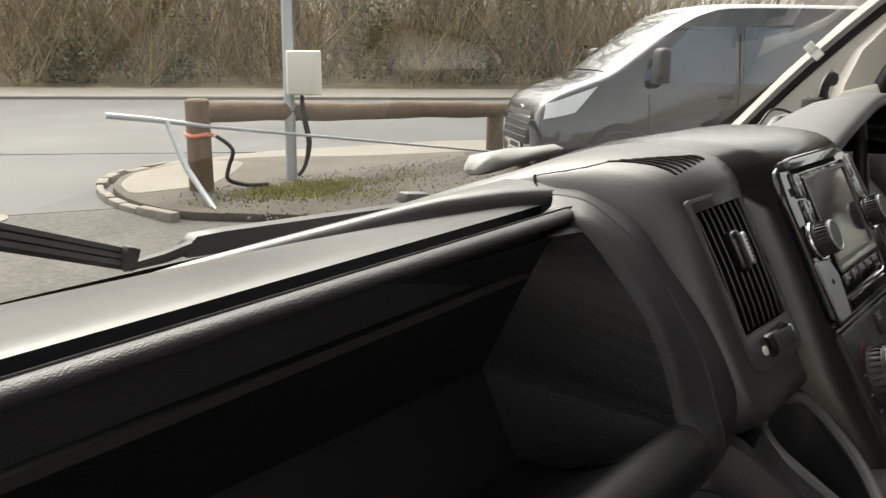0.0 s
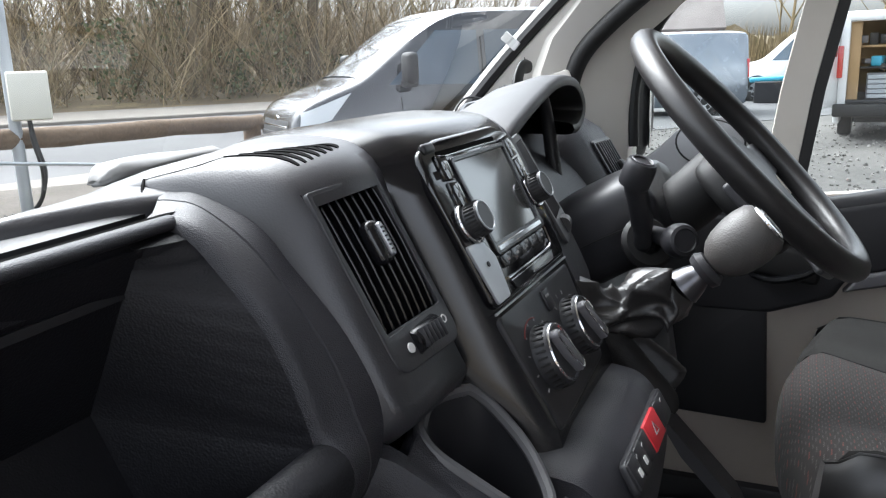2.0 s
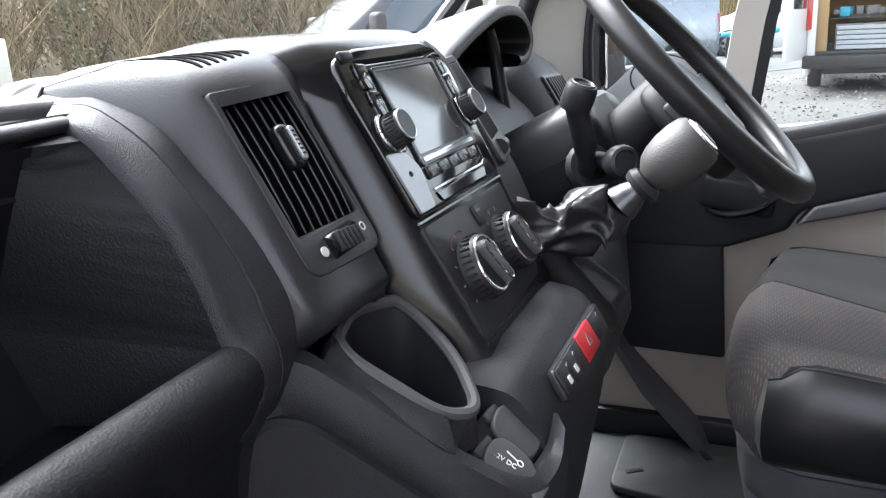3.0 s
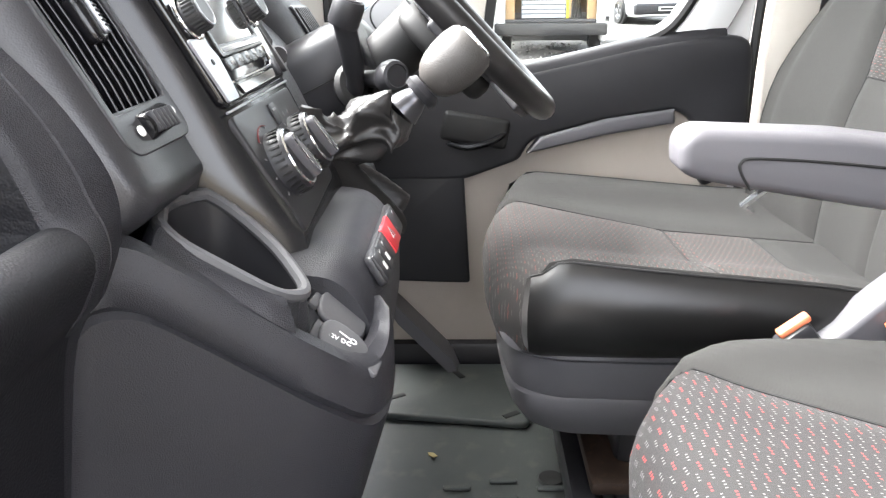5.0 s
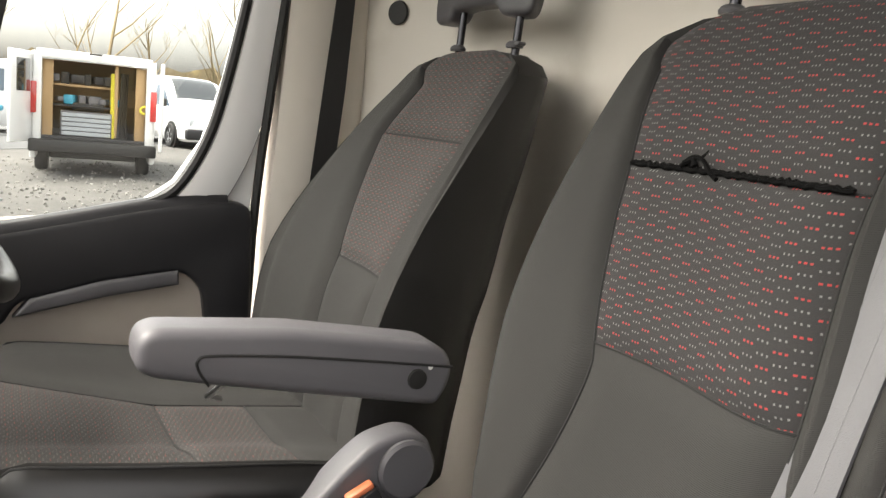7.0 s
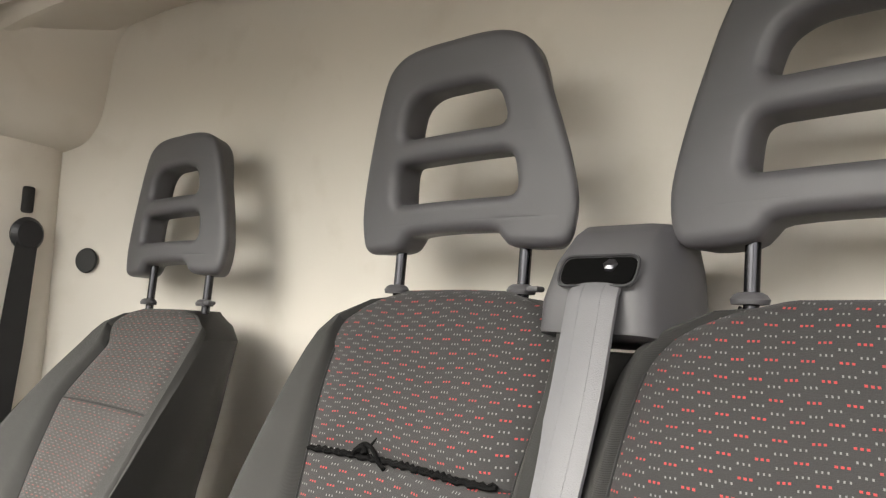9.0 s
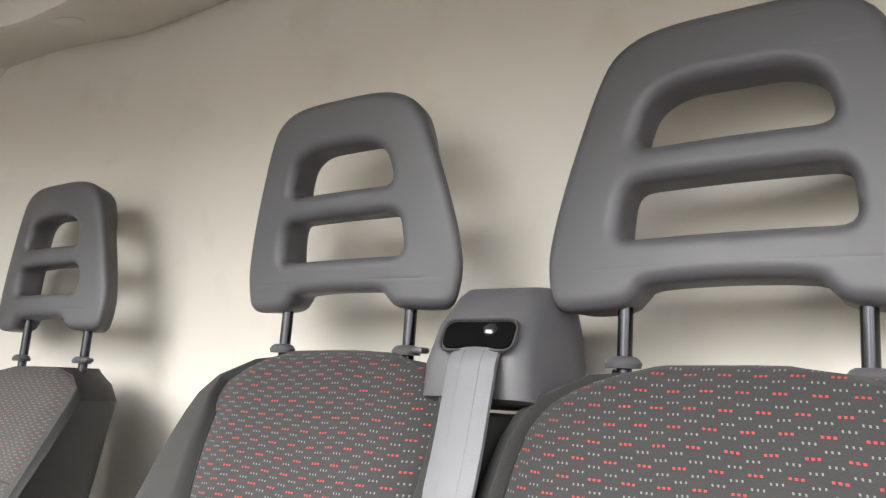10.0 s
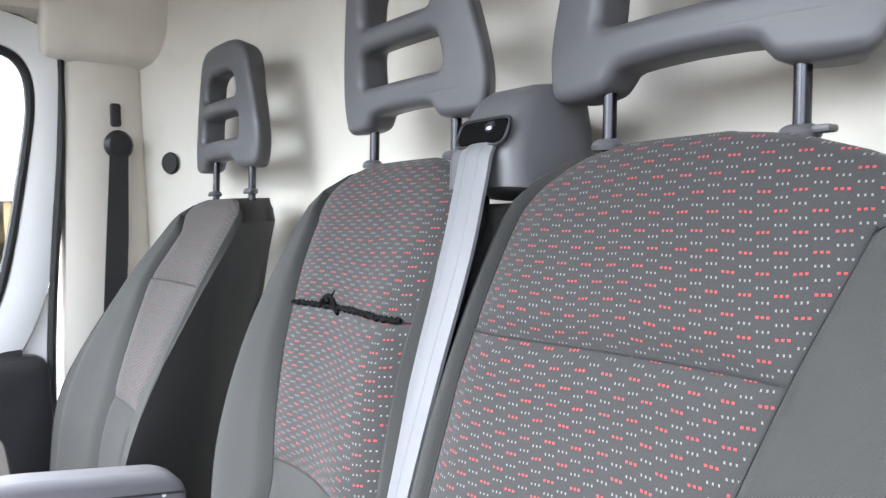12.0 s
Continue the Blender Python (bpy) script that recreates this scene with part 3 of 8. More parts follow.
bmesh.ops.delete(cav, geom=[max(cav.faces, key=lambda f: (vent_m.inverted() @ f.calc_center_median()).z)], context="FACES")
# cavity walls coloured black to hold the shade behind the slats
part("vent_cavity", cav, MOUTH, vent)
for k in range(8):
    x = -0.0300 + 0.0086 * k
    part("slat", prism([(-0.046, -0.013), (0.047, -0.013), (0.047, -0.0040), (0.030, -0.0022), (0.0, -0.0012), (-0.030, -0.0022), (-0.046, -0.0040)], 0.0017, vent_m @ Matrix.Translation((x, 0.0, 0)) @ pose(0, 0, 0, 0, -12, 0) @ frame_m((0, 0, 0), (0, 1, 0), (0, 0, 1)), 0.0004, 1), SURROUND, vent)
grip = part("thumb_grip", prism(rounded([(-0.0075, -0.015), (0.0075, -0.015), (0.0075, 0.015), (-0.0075, 0.015)], 0.007), 0.011, vent_m @ Matrix.Translation((0.001, 0.007, -0.006)), 0.0035, 3), SURROUND, vent)
part("grip_strip", prism(rounded([(-0.0032, -0.0115), (0.0032, -0.0115), (0.0032, 0.0115), (-0.0032, 0.0115)], 0.003), 0.003, vent_m @ Matrix.Translation((0.004, 0.007, 0.0042)) @ pose(0, 0, 0, 0, 14, 0), 0.001, 2), SILVERP, grip)
for k in range(6):
    part("rib", box(0.0055, 0.0012, 0.0012, vent_m @ Matrix.Translation((0.004, -0.0005 + 0.003 * k, 0.0076)) @ pose(0, 0, 0, 0, 14, 0), 0.0003, 1), SMOOTH, grip)
dial = part("flow_dial", lathe([(0.002, -0.016), (0.0076, -0.016), (0.0085, -0.0145), (0.0085, 0.0145), (0.0076, 0.016), (0.002, 0.016)], vent_m @ Matrix.Translation((0.0035, -0.0575, -0.0022)) @ pose(0, 0, 0, 0, 90, 3), 24), SURROUND, vent)
for k in range(6):
    part("rib", box(0.0026, 0.0125, 0.0042, vent_m @ Matrix.Translation((-0.0085 + 0.0048 * k, -0.0577 - 0.00025 * k, 0.0054)), 0.0009, 2), POD, dial)
part("closed_mark", lathe([(0.0005, 0), (0.0032, 0), (0.0032, 0.001), (0.0005, 0.001)], vent_m @ Matrix.Translation((-0.0195, -0.0590, 0.0008)), 16), MARK, vent)
part("open_mark", tube([vent_m @ Vector((0.0275 + 0.0026 * math.cos(a), -0.0560 + 0.0026 * math.sin(a), 0.0014)) for a in (k * math.pi / 8 for k in range(16))], 0.0005, 5, closed=True), MARK, vent)

# centre stack face: radio and climate panel
down = Vector((0, -0.466, -0.885))
st = frame_m((-0.062, 1.2008, 0.8093), (1, 0, 0), -down)   # y runs up the face, z comes out of it
radio = part("radio", prism(rounded([(-0.094, -0.127), (0.082, -0.127), (0.094, -0.03), (0.088, -0.006), (0.06, 0.002), (-0.06, 0.002), (-0.094, -0.004), (-0.099, -0.03)], 0.008), 0.010, st @ Matrix.Translation((0, 0, -0.004)), 0.003, 3), GLOSS, dash, "gloss black radio with touch screen")
# thin black bar painted as the shade of the disc opening
part("disc_slot", box(0.120, 0.0045, 0.002, st @ Matrix.Translation((-0.010, -0.0098, 0.0056)), 0.0008, 1), MOUTH, radio)
part("slot_lip", box(0.122, 0.0010, 0.0016, st @ Matrix.Translation((-0.010, -0.0130, 0.0062)), 0.0004, 1), SILVERP, radio)
part("screen_frame", holed(rounded([(-0.055, -0.096), (0.062, -0.096), (0.062, -0.0155), (-0.055, -0.0155)], 0.004), [rounded([(-0.0495, -0.0865), (0.0535, -0.0865), (0.0575, -0.0195), (-0.0505, -0.0195)], 0.002)], 0.003, 0.0008, st @ Matrix.Translation((0, 0, 0.0070))), SURROUND, radio)
part("screen", box(0.108, 0.069, 0.002, st @ Matrix.Translation((0.003, -0.053, 0.0060)), 0.0006, 1), SCREEN, radio, "blank grey touch screen")
part("trim_strip", box(0.105, 0.0052, 0.002, st @ Matrix.Translation((0.002, -0.0912, 0.0080)), 0.001, 1), CHROME, radio)
part("silver_corner", prism(rounded([(-0.0915, -0.1245), (-0.066, -0.1245), (-0.0615, -0.108), (-0.0585, -0.094), (-0.068, -0.080), (-0.096, -0.078)], 0.003), 0.0022, st @ Matrix.Translation((0, 0, 0.0052)), 0.0005, 1), SILVERP, radio)
for k in range(5):
    part("preset_button", box(0.0205, 0.0095, 0.003, st @ Matrix.Translation((-0.0425 + 0.0212 * k, -0.1012, 0.0068)), 0.001, 2), SURROUND, radio)
    part("button_mark", box(0.0045, 0.0022, 0.0005, st @ Matrix.Translation((-0.0425 + 0.0212 * k, -0.1012, 0.0085)), 0), MARKDIM, radio)
part("lower_chrome", tube([st @ Vector((-0.056, -0.1135, 0.0070)), st @ Vector((0.050, -0.1135, 0.0070)), st @ Vector((0.0575, -0.110, 0.0070)), st @ Vector((0.060, -0.097, 0.0070))], 0.0012, 6), CHROME, radio)
part("gloss_flap", prism(rounded([(-0.050, -0.1240), (0.046, -0.1240), (0.052, -0.1160), (-0.054, -0.1160)], 0.002), 0.002, st @ Matrix.Translation((0, 0, 0.0055)), 0.0006, 1), GLOSS, radio)
for sx in (-1, 1):
    for k in range(2):
        part("side_button", box(0.017, 0.020, 0.004, st @ Matrix.Translation((0.002 + sx * 0.071, -0.021 - 0.0215 * k, 0.0065)) @ pose(0, 0, 0, 0, 0, sx * 6), 0.0015, 2), GLOSS, radio)
        part("button_mark", box(0.006, 0.0014, 0.0006, st @ Matrix.Translation((0.002 + sx * 0.071, -0.021 - 0.0215 * k, 0.0088)) @ pose(0, 0, 0, 0, 0, 35)), MARKDIM, radio)
    km = st @ Matrix.Translation((0.004 + sx * 0.0755, -0.0645, 0.004))
    knob = part("radio_knob", lathe([(0.004, 0), (0.0130, 0), (0.0130, 0.005), (0.0126, 0.0062), (0.0120, 0.0150), (0.0110, 0.0162), (0.003, 0.0162)], km, 28), SMOOTH, radio, "ribbed rotary knob")
    part("ring", tube([km @ Vector((0.0155 * math.cos(a), 0.0152 * math.sin(a), 0.003)) for a in (k * math.pi / 14 for k in range(28))], 0.0015, 8, closed=True), CHROME, knob)
    part("rim", tube([km @ Vector((0.0112 * math.cos(a), 0.0112 * math.sin(a), 0.0160)) for a in (k * math.pi / 14 for k in range(28))], 0.0007, 6, closed=True), SILVERP, knob)
    for k in range(26):
        a = 2 * math.pi * k / 26
        part("grip_rib", box(0.0014, 0.0014, 0.011, km @ Matrix.Translation((0.0124 * math.cos(a), 0.0124 * math.sin(a), 0.0100)) @ Matrix.Diagonal((1, 1, 0.75, 1))), RUBBER, knob)
part("light_sensor", lathe([(0.0003, 0), (0.002, 0), (0.002, 0.0006), (0.0003, 0.0006)], st @ Matrix.Translation((-0.0775, -0.0965, 0.0075)), 12), RUBBER, radio)
part("eject_button", box(0.018, 0.008, 0.005, st @ Matrix.Translation((-0.078, -0.004, 0.006)), 0.0025, 3), SMOOTH, radio)

TAILRED = material("dim_red_print", (0.12, 0.01, 0.01), 0.6)
climate = part("climate_panel", prism(rounded([(-0.086, -0.226), (0.060, -0.219), (0.080, -0.134), (-0.094, -0.132)], 0.008), 0.007, st @ Matrix.Translation((0, 0, -0.004)), 0.0025, 3), SMOOTH, dash, "black heater control panel with rotary dials")
for cx, cy in ((-0.049, -0.180), (0.029, -0.181)):
    km = st @ Matrix.Translation((cx, cy, 0.003))
    d = part("heater_dial", lathe([(0.004, -0.002), (0.0255, -0.002), (0.025, 0.003), (0.0235, 0.011), (0.022, 0.013), (0.016, 0.0135), (0.003, 0.0135)], km, 32), SMOOTH, climate, "chunky ribbed heater dial")
    part("chrome_ring", tube([km @ Vector((0.0212 * math.cos(a), 0.0212 * math.sin(a), 0.0133)) for a in (k * math.pi / 16 for k in range(32))], 0.0013, 6, closed=True), CHROME, d)
    pm = km @ pose(0, 0, 0.012, 0, 0, 28) @ Matrix.Diagonal((0.82, 0.86, 0.85, 1))
    part("pointer", prism(rounded([(-0.006, -0.024), (0.006, -0.024), (0.0075, 0.0), (0.005, 0.023), (-0.005, 0.023), (-0.0075, 0.0)], 0.004), 0.010, pm, 0.003, 3), GREY, d, "grey pointer grip")
    part("pointer_edge", tube([pm @ Vector((s[0], s[1], 0.0098)) for s in rounded([(-0.005, -0.022), (0.005, -0.022), (0.0065, 0.0), (0.004, 0.021), (-0.004, 0.021), (-0.0065, 0.0)], 0.004)], 0.0006, 5, closed=True), CHROME, d)
    for k in range(30):
        a = 2 * math.pi * k / 30
        part("grip_rib", box(0.0024, 0.0016, 0.012, km @ pose(0, 0, 0, 0, 0, math.degrees(a)) @ Matrix.Translation((0.0240, 0, 0.0065)) @ Matrix.Diagonal((1, 1, 0.65, 1))), RUBBER, d)
    for k in range(9):
        a = math.radians(215 - 28 * k)
        part("scale_mark", box(0.0032, 0.0011, 0.0005, km @ pose(0, 0, -0.0003 + 0.0005, 0, 0, math.degrees(a)) @ Matrix.Translation((0.0305, 0, 0)), 0), MARKDIM, climate)
part("temperature_arc", tube([st @ Vector((-0.050 + 0.0305 * math.cos(a), -0.179 + 0.0305 * math.sin(a), 0.0034)) for a in (math.radians(70 + 8 * k) for k in range(9))], 0.0006, 5), TAILRED, climate)
part("screen_button", box(0.016, 0.018, 0.003, st @ Matrix.Translation((0.002, -0.1475, 0.0035)), 0.0015, 2), SMOOTH, climate)
part("button_mark", box(0.008, 0.002, 0.0006, st @ Matrix.Translation((0.0, -0.144, 0.0053)), 0), MARKDIM, climate)
part("panel_seam", tube([st @ Vector((-0.096, -0.1295, 0.0032)), st @ Vector((0.084, -0.1305, 0.0032))], 0.0010, 6), SILVERP, dash)

# driver side centre vent beyond the radio
v2m = frame_m((0.083, 1.1795, 0.752), (1, 0.22, 0.0), (0.0, 0.50, 0.866))
v2 = part("air_vent", holed(rounded([(-0.040, -0.060), (0.040, -0.060), (0.040, 0.050), (-0.040, 0.050)], 0.008), [rounded([(-0.031, -0.036), (0.031, -0.036), (0.031, 0.043), (-0.031, 0.043)], 0.004)], 0.005, 0.0015, v2m @ Matrix.Translation((0, 0, -0.001))), POD, dash)
# flat black plate for the shaded depth behind these slats
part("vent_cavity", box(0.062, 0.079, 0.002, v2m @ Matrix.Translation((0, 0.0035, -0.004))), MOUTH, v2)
for k in range(7):
    part("slat", box(0.0020, 0.078, 0.006, v2m @ Matrix.Translation((-0.026 + 0.0087 * k, 0.0035, -0.001)) @ pose(0, 0, 0, 0, 24, 0), 0.0006, 1), POD, v2)
part("flow_dial", lathe([(0.002, -0.010), (0.0085, -0.010), (0.0085, 0.010), (0.002, 0.010)], v2m @ Matrix.Translation((0.0, -0.047, 0.000)) @ pose(0, 0, 0, 0, 90, 0), 18), SMOOTH, v2)

# lower console: ledge, switch panel, cup holder, socket tray, side panel
CON = [(1.13, 0.612), (1.100, 0.606), (1.082, 0.604), (1.066, 0.600), (1.053, 0.588), (1.043, 0.568), (1.040, 0.545), (1.043, 0.51), (1.056, 0.44), (1.068, 0.38), (1.10, 0.26), (1.17, 0.12), (1.28, 0.02)]
pr = [(p.x, p.y) for p in spline([(y, z, 0) for y, z in CON], 4)]
con = []
for x, dy, dz in ((-0.172, 0.006, -0.016), (-0.16, 0.002, -0.006), (-0.12, 0.0, 0.0), (-0.02, 0.0, 0.0), (0.015, 0.003, -0.002), (0.032, 0.014, -0.008)):
    con.append([(x, y + dy, z + (dz if z > 0.3 else 0)) for y, z in pr] + [(x, 1.40, 0.02), (x, 1.40, 0.60)])
part("console", loft(con), PLASTIC, dash, "grained centre console")
sw = frame_m((-0.071, 1.0508, 0.5775), (1, 0, 0), (0, 0.52, 0.854))
swp = part("switch_panel", prism(rounded([(-0.076, -0.013), (0.072, -0.013), (0.074, 0.012), (-0.073, 0.012)], 0.006), 0.006, sw @ Matrix.Translation((0, 0, 0.002)), 0.0015, 2), SMOOTH, dash)
part("hazard_button", box(0.041, 0.023, 0.006, sw @ Matrix.Translation((0.010, 0, 0.0075)), 0.0015, 2), RED, swp, "red hazard warning button")
tri = [sw @ Vector((0.010 + 0.006 * math.cos(a), 0.0 + 0.006 * math.sin(a), 0.0108)) for a in (math.radians(90 + 120 * k) for k in range(3))]
part("warning_triangle", tube(tri, 0.0005, 5, closed=True), MARKDIM, swp)
for k, x in enumerate((-0.061, -0.039, -0.0205, 0.047)):
    part("switch", box(0.0205 if k < 3 else 0.030, 0.021, 0.005, sw @ Matrix.Translation((x + (0 if k < 3 else 0.002), 0, 0.007)), 0.0012, 2), SMOOTH, swp)
for x in (-0.058, -0.038):
    part("switch_mark", prism(rounded([(-0.003, -0.003), (0.003, -0.003), (0.003, 0.003), (-0.003, 0.003)], 0.001), 0.0005, sw @ Matrix.Translation((x, -0.003, 0.0096))), MARK, swp)
for x in (-0.050, -0.030, 0.055):
    part("switch_mark", box(0.004, 0.0012, 0.0005, sw @ Matrix.Translation((x, 0.006, 0.0098)) @ pose(0, 0, 0, 0, 0, 30)), MARKDIM, swp)

# cup tray body with side panel
side_top = spline([(-0.300, 1.200, 0.628), (-0.288, 1.188, 0.648), (-0.279, 1.165, 0.648), (-0.270, 1.140, 0.630), (-0.257, 1.110, 0.603), (-0.240, 1.075, 0.571), (-0.216, 1.050, 0.547), (-0.185, 1.040, 0.548), (-0.165, 1.040, 0.566)], 5)
rim = [p.copy() for p in side_top]
low = []
for p in rim:
    low.append([p + Vector((0.010, 0.009, 0.000)), p + Vector((0.002, 0.002, 0.004)), p + Vector((-0.006, -0.005, -0.002)), p + Vector((-0.010, -0.008, -0.016)), p + Vector((-0.010, -0.008, -0.034)), p + Vector((-0.0075, -0.004, -0.038)), p + Vector((-0.010, -0.007, -0.042)), Vector((p.x + 0.0 - 0.012, p.y + 0.02, 0.42)), Vector((p.x + 0.02, p.y + 0.07, 0.22)), Vector((p.x + 0.06, p.y + 0.16, 0.03))])
part("side_panel", loft(low, False, False), PLASTIC, dash, "smooth side of the centre console")
# back of the tray, under the hump
wall = []
for p in rim:
    wall.append([p + Vector((0.010, 0.009, 0.000)), Vector((p.x + 0.016, p.y + 0.014, p.z - 0.030)), Vector((-0.21, p.y + 0.05, p.z - 0.045)), Vector((-0.165, p.y + 0.055, p.z - 0.040)), Vector((-0.150, min(p.y + 0.055, 1.16), p.z + 0.015))])
part("tray_well", loft(wall, False, False), SMOOTH, dash)
cupline = rounded([(-0.262, 1.152), (-0.205, 1.170), (-0.168, 1.150), (-0.178, 1.108), (-0.212, 1.080), (-0.241, 1.092)], [0.02, 0.05, 0.05, 0.05, 0.03, 0.04], 6)
def cup_z(y):
    return 0.6465 - (1.152 - y) * 0.78 if y < 1.152 else 0.6465 + (y - 1.152) * 0.1
crim = [Vector((x, y, cup_z(y))) for x, y in cupline]
# rim in a paler grey than the console, painting in its reflected sheen
cup = part("cup_holder", tube(crim, 0.0044, 8, closed=True), SOCKET, dash, "moulded cup holder with a rounded rim, paler for its sheen")
ctr = sum(crim, Vector()) / len(crim)
deck = []
for p in crim:
    d = Vector((p.x - ctr.x, p.y - ctr.y, 0)).normalized()
    e = min(max(0.55 - d.x, 0) / 1.2, 1) * (1 if d.y > -0.75 else 0.25)
    d = d * e
    deck.append([p + d * 0.002 + Vector((0, 0, 0.001)), p + d * 0.006 + Vector((0, 0, -0.001)), p + d * 0.010 + Vector((0, 0, -0.005)), p + d * 0.014 + Vector((0, 0, -0.012)), p + d * 0.016 + Vector((0, 0, -0.024))])
deck.append([q.copy() for q in deck[0]])
part("cup_deck", loft(deck, False, False), PLASTIC, dash)
part("cup_well", loft([[p + Vector((0, 0, -0.001)) for p in crim], [ctr + (p - ctr) * 0.95 + Vector((0, 0, -0.03)) for p in crim], [Vector((ctr.x + (p.x - ctr.x) * 0.8, ctr.y + (p.y - ctr.y) * 0.8 + 0.01, 0.53)) for p in crim], [Vector((ctr.x, ctr.y + 0.01, 0.53)) for p in crim]], True, False), SMOOTH, cup)
n0 = min(range(len(crim)), key=lambda k: (crim[k] - Vector((-0.210, 1.081, 0.59))).length)
n1 = min(range(len(crim)), key=lambda k: (crim[k] - Vector((-0.235, 1.161, 0.647))).length)
lip = []
for k in range(n0, n1 + len(crim) + 1):
    p = crim[k % len(crim)]
    q = min(rim, key=lambda r: (r - p).length) + Vector((0.002, 0.002, 0.0045))
    lip.append([p + Vector((0, 0, -0.004)), p.lerp(q, 0.12) + Vector((0, 0, 0.0035)), p.lerp(q, 0.3) + Vector((0, 0, 0.004)), p.lerp(q, 0.65) + Vector((0, 0, 0.003)), q, q + Vector((-0.004, -0.003, -0.003))])
    if k % len(crim) == n1:
        break
part("cup_ledge", loft(lip, False, False), PLASTIC, dash)
sk = frame_m((-0.210, 1.066, 0.557), (0.85, -0.1, 0.05), (0.1, 0.75, 0.62))
part("socket_plate", prism(rounded([(-0.030, -0.018), (0.054, -0.016), (0.056, 0.030), (-0.032, 0.026)], 0.012), 0.006, sk @ Matrix.Translation((0, 0, -0.010)), 0.002, 2), SHROUD, dash, "dark grey socket plate")
for k, (x, y, z) in enumerate(((-0.004, -0.003, 0.0005), (0.031, 0.007, -0.003))):
    s = part("socket_cover", prism(rounded([(-0.0175, -0.021), (0.0165, -0.021), (0.0165, 0.017), (-0.0175, 0.017)], 0.0155, 6), 0.005, sk @ Matrix.Translation((x, y, z)) @ pose(0, 0, 0, 4, -5, 8), 0.0018, 3), SOCKET, dash, "dark grey power socket cover")
    part("hinge", box(0.020, 0.007, 0.004, sk @ Matrix.Translation((x - 0.001, y + 0.018, z + 0.0005)), 0.0015, 2), SOCKET, s)
    if k == 0:
        part("pull_tab", prism(rounded([(-0.010, -0.004), (0.010, -0.004), (0.008, 0.006), (-0.008, 0.006)], 0.003), 0.004, sk @ Matrix.Translation((x + 0.002, y - 0.026, z + 0.0002)), 0.0012, 2), SOCKET, s)
        text("12V DC", 0.0052, sk @ Matrix.Translation((x - 0.002, y + 0.003, z + 0.0058)) @ pose(0, 0, 0, 4, -5, -78), MARK, "lettering", s)
        part("socket_sign", tube([sk @ Matrix.Translation((x + 0.0055, y - 0.006, z + 0.0060)) @ Vector((0.0022 * math.cos(a), 0.0022 * math.sin(a), 0)) for a in (k2 * math.pi / 6 for k2 in range(12))], 0.0005, 5, closed=True), MARK, s)
        part("socket_sign", box(0.0010, 0.009, 0.0005, sk @ Matrix.Translation((x + 0.0055, y + 0.001, z + 0.0060)), 0), MARK, s)
part("lower_dash", loft([[(x, 1.215, 0.56), (x, 1.20, 0.44), (x, 1.27, 0.30), (x, 1.45, 0.22), (x, 1.50, 0.5)] for x in (-0.86, -0.29)]), PLASTIC, dash)
part("knee_panel", loft([[(x, 1.19 + d, 0.60), (x, 1.13 + d, 0.53), (x, 1.10 + d, 0.44), (x, 1.13 + d, 0.35), (x, 1.30, 0.32), (x, 1.45, 0.5)] for x, d in ((0.03, 0.01), (0.12, 0.0), (0.40, -0.02), (0.62, 0.02), (0.84, 0.06))]), SMOOTH, dash)
part("centre_lower", loft([[(x, 1.10, 0.50), (x, 1.06 + d, 0.44), (x, 1.09 + d, 0.30), (x, 1.17 + d, 0.12), (x, 1.27, 0.01), (x, 1.5, 0.01), (x, 1.5, 0.5)] for x, d in ((0.02, 0.02), (0.10, 0.03), (0.20, 0.10), (0.24, 0.2))]), SMOOTH, dash)
part("vent_seat", box(0.11, 0.04, 0.10, pose(-0.70, 1.33, 0.66), 0.02, 3), PLASTIC, dash)

# instrument hood: a canopy rising from beside the radio to a rounded outer end
HX = 0.345
RIM = [tuple(p)[:2] for p in spline([(0.150, 0.770, 0), (0.175, 0.7925, 0), (0.235, 0.8125, 0), (0.300, 0.8295, 0), (0.360, 0.8415, 0), (0.420, 0.8430, 0), (0.465, 0.8345, 0), (0.497, 0.8130, 0), (0.503, 0.7900, 0), (0.488, 0.7720, 0), (0.462, 0.7640, 0), (0.435, 0.7640, 0)], 4)]
def hood_row(y, grow, drop, wide=0.0):
    """Outline of the hood at one depth, grown outwards and sunk towards the dash top."""
    out = []
    for k, (x, z) in enumerate(RIM):
        a, b = Vector(RIM[max(k - 1, 0)]), Vector(RIM[min(k + 1, len(RIM) - 1)])
        n = Vector(((a - b).y, (b - a).x)).normalized()
        out.append((x + n.x * grow + wide * (x - HX), y, 0.765 + (z + n.y * grow - 0.765) * (1 - drop)))
    return out
part("instrument_hood", loft([hood_row(1.2375, -0.0125, 0), hood_row(1.2350, -0.0060, 0), hood_row(1.238, -0.001, 0), hood_row(1.245, 0.0008, 0), hood_row(1.27, 0.001, 0.0, 0.02), hood_row(1.32, 0.0, 0.16, 0.05), hood_row(1.37, 0.0, 0.55, 0.08), hood_row(1.42, 0.0, 1.0, 0.10)], False, False), HOOD, dash, "curved black hood over the instruments", angle=60)
# inner skin of the hood, the shade under it put in as a blacker material
part("hood_underside", loft([hood_row(1.335, -0.036, 0.0), hood_row(1.32, -0.026, 0.0), hood_row(1.29, -0.020, 0.0), hood_row(1.256, -0.0170, 0), hood_row(1.244, -0.0155, 0), hood_row(1.2375, -0.0125, 0)], False, False), RUBBER, dash, "underside of the hood, blackened for its shade", angle=60)
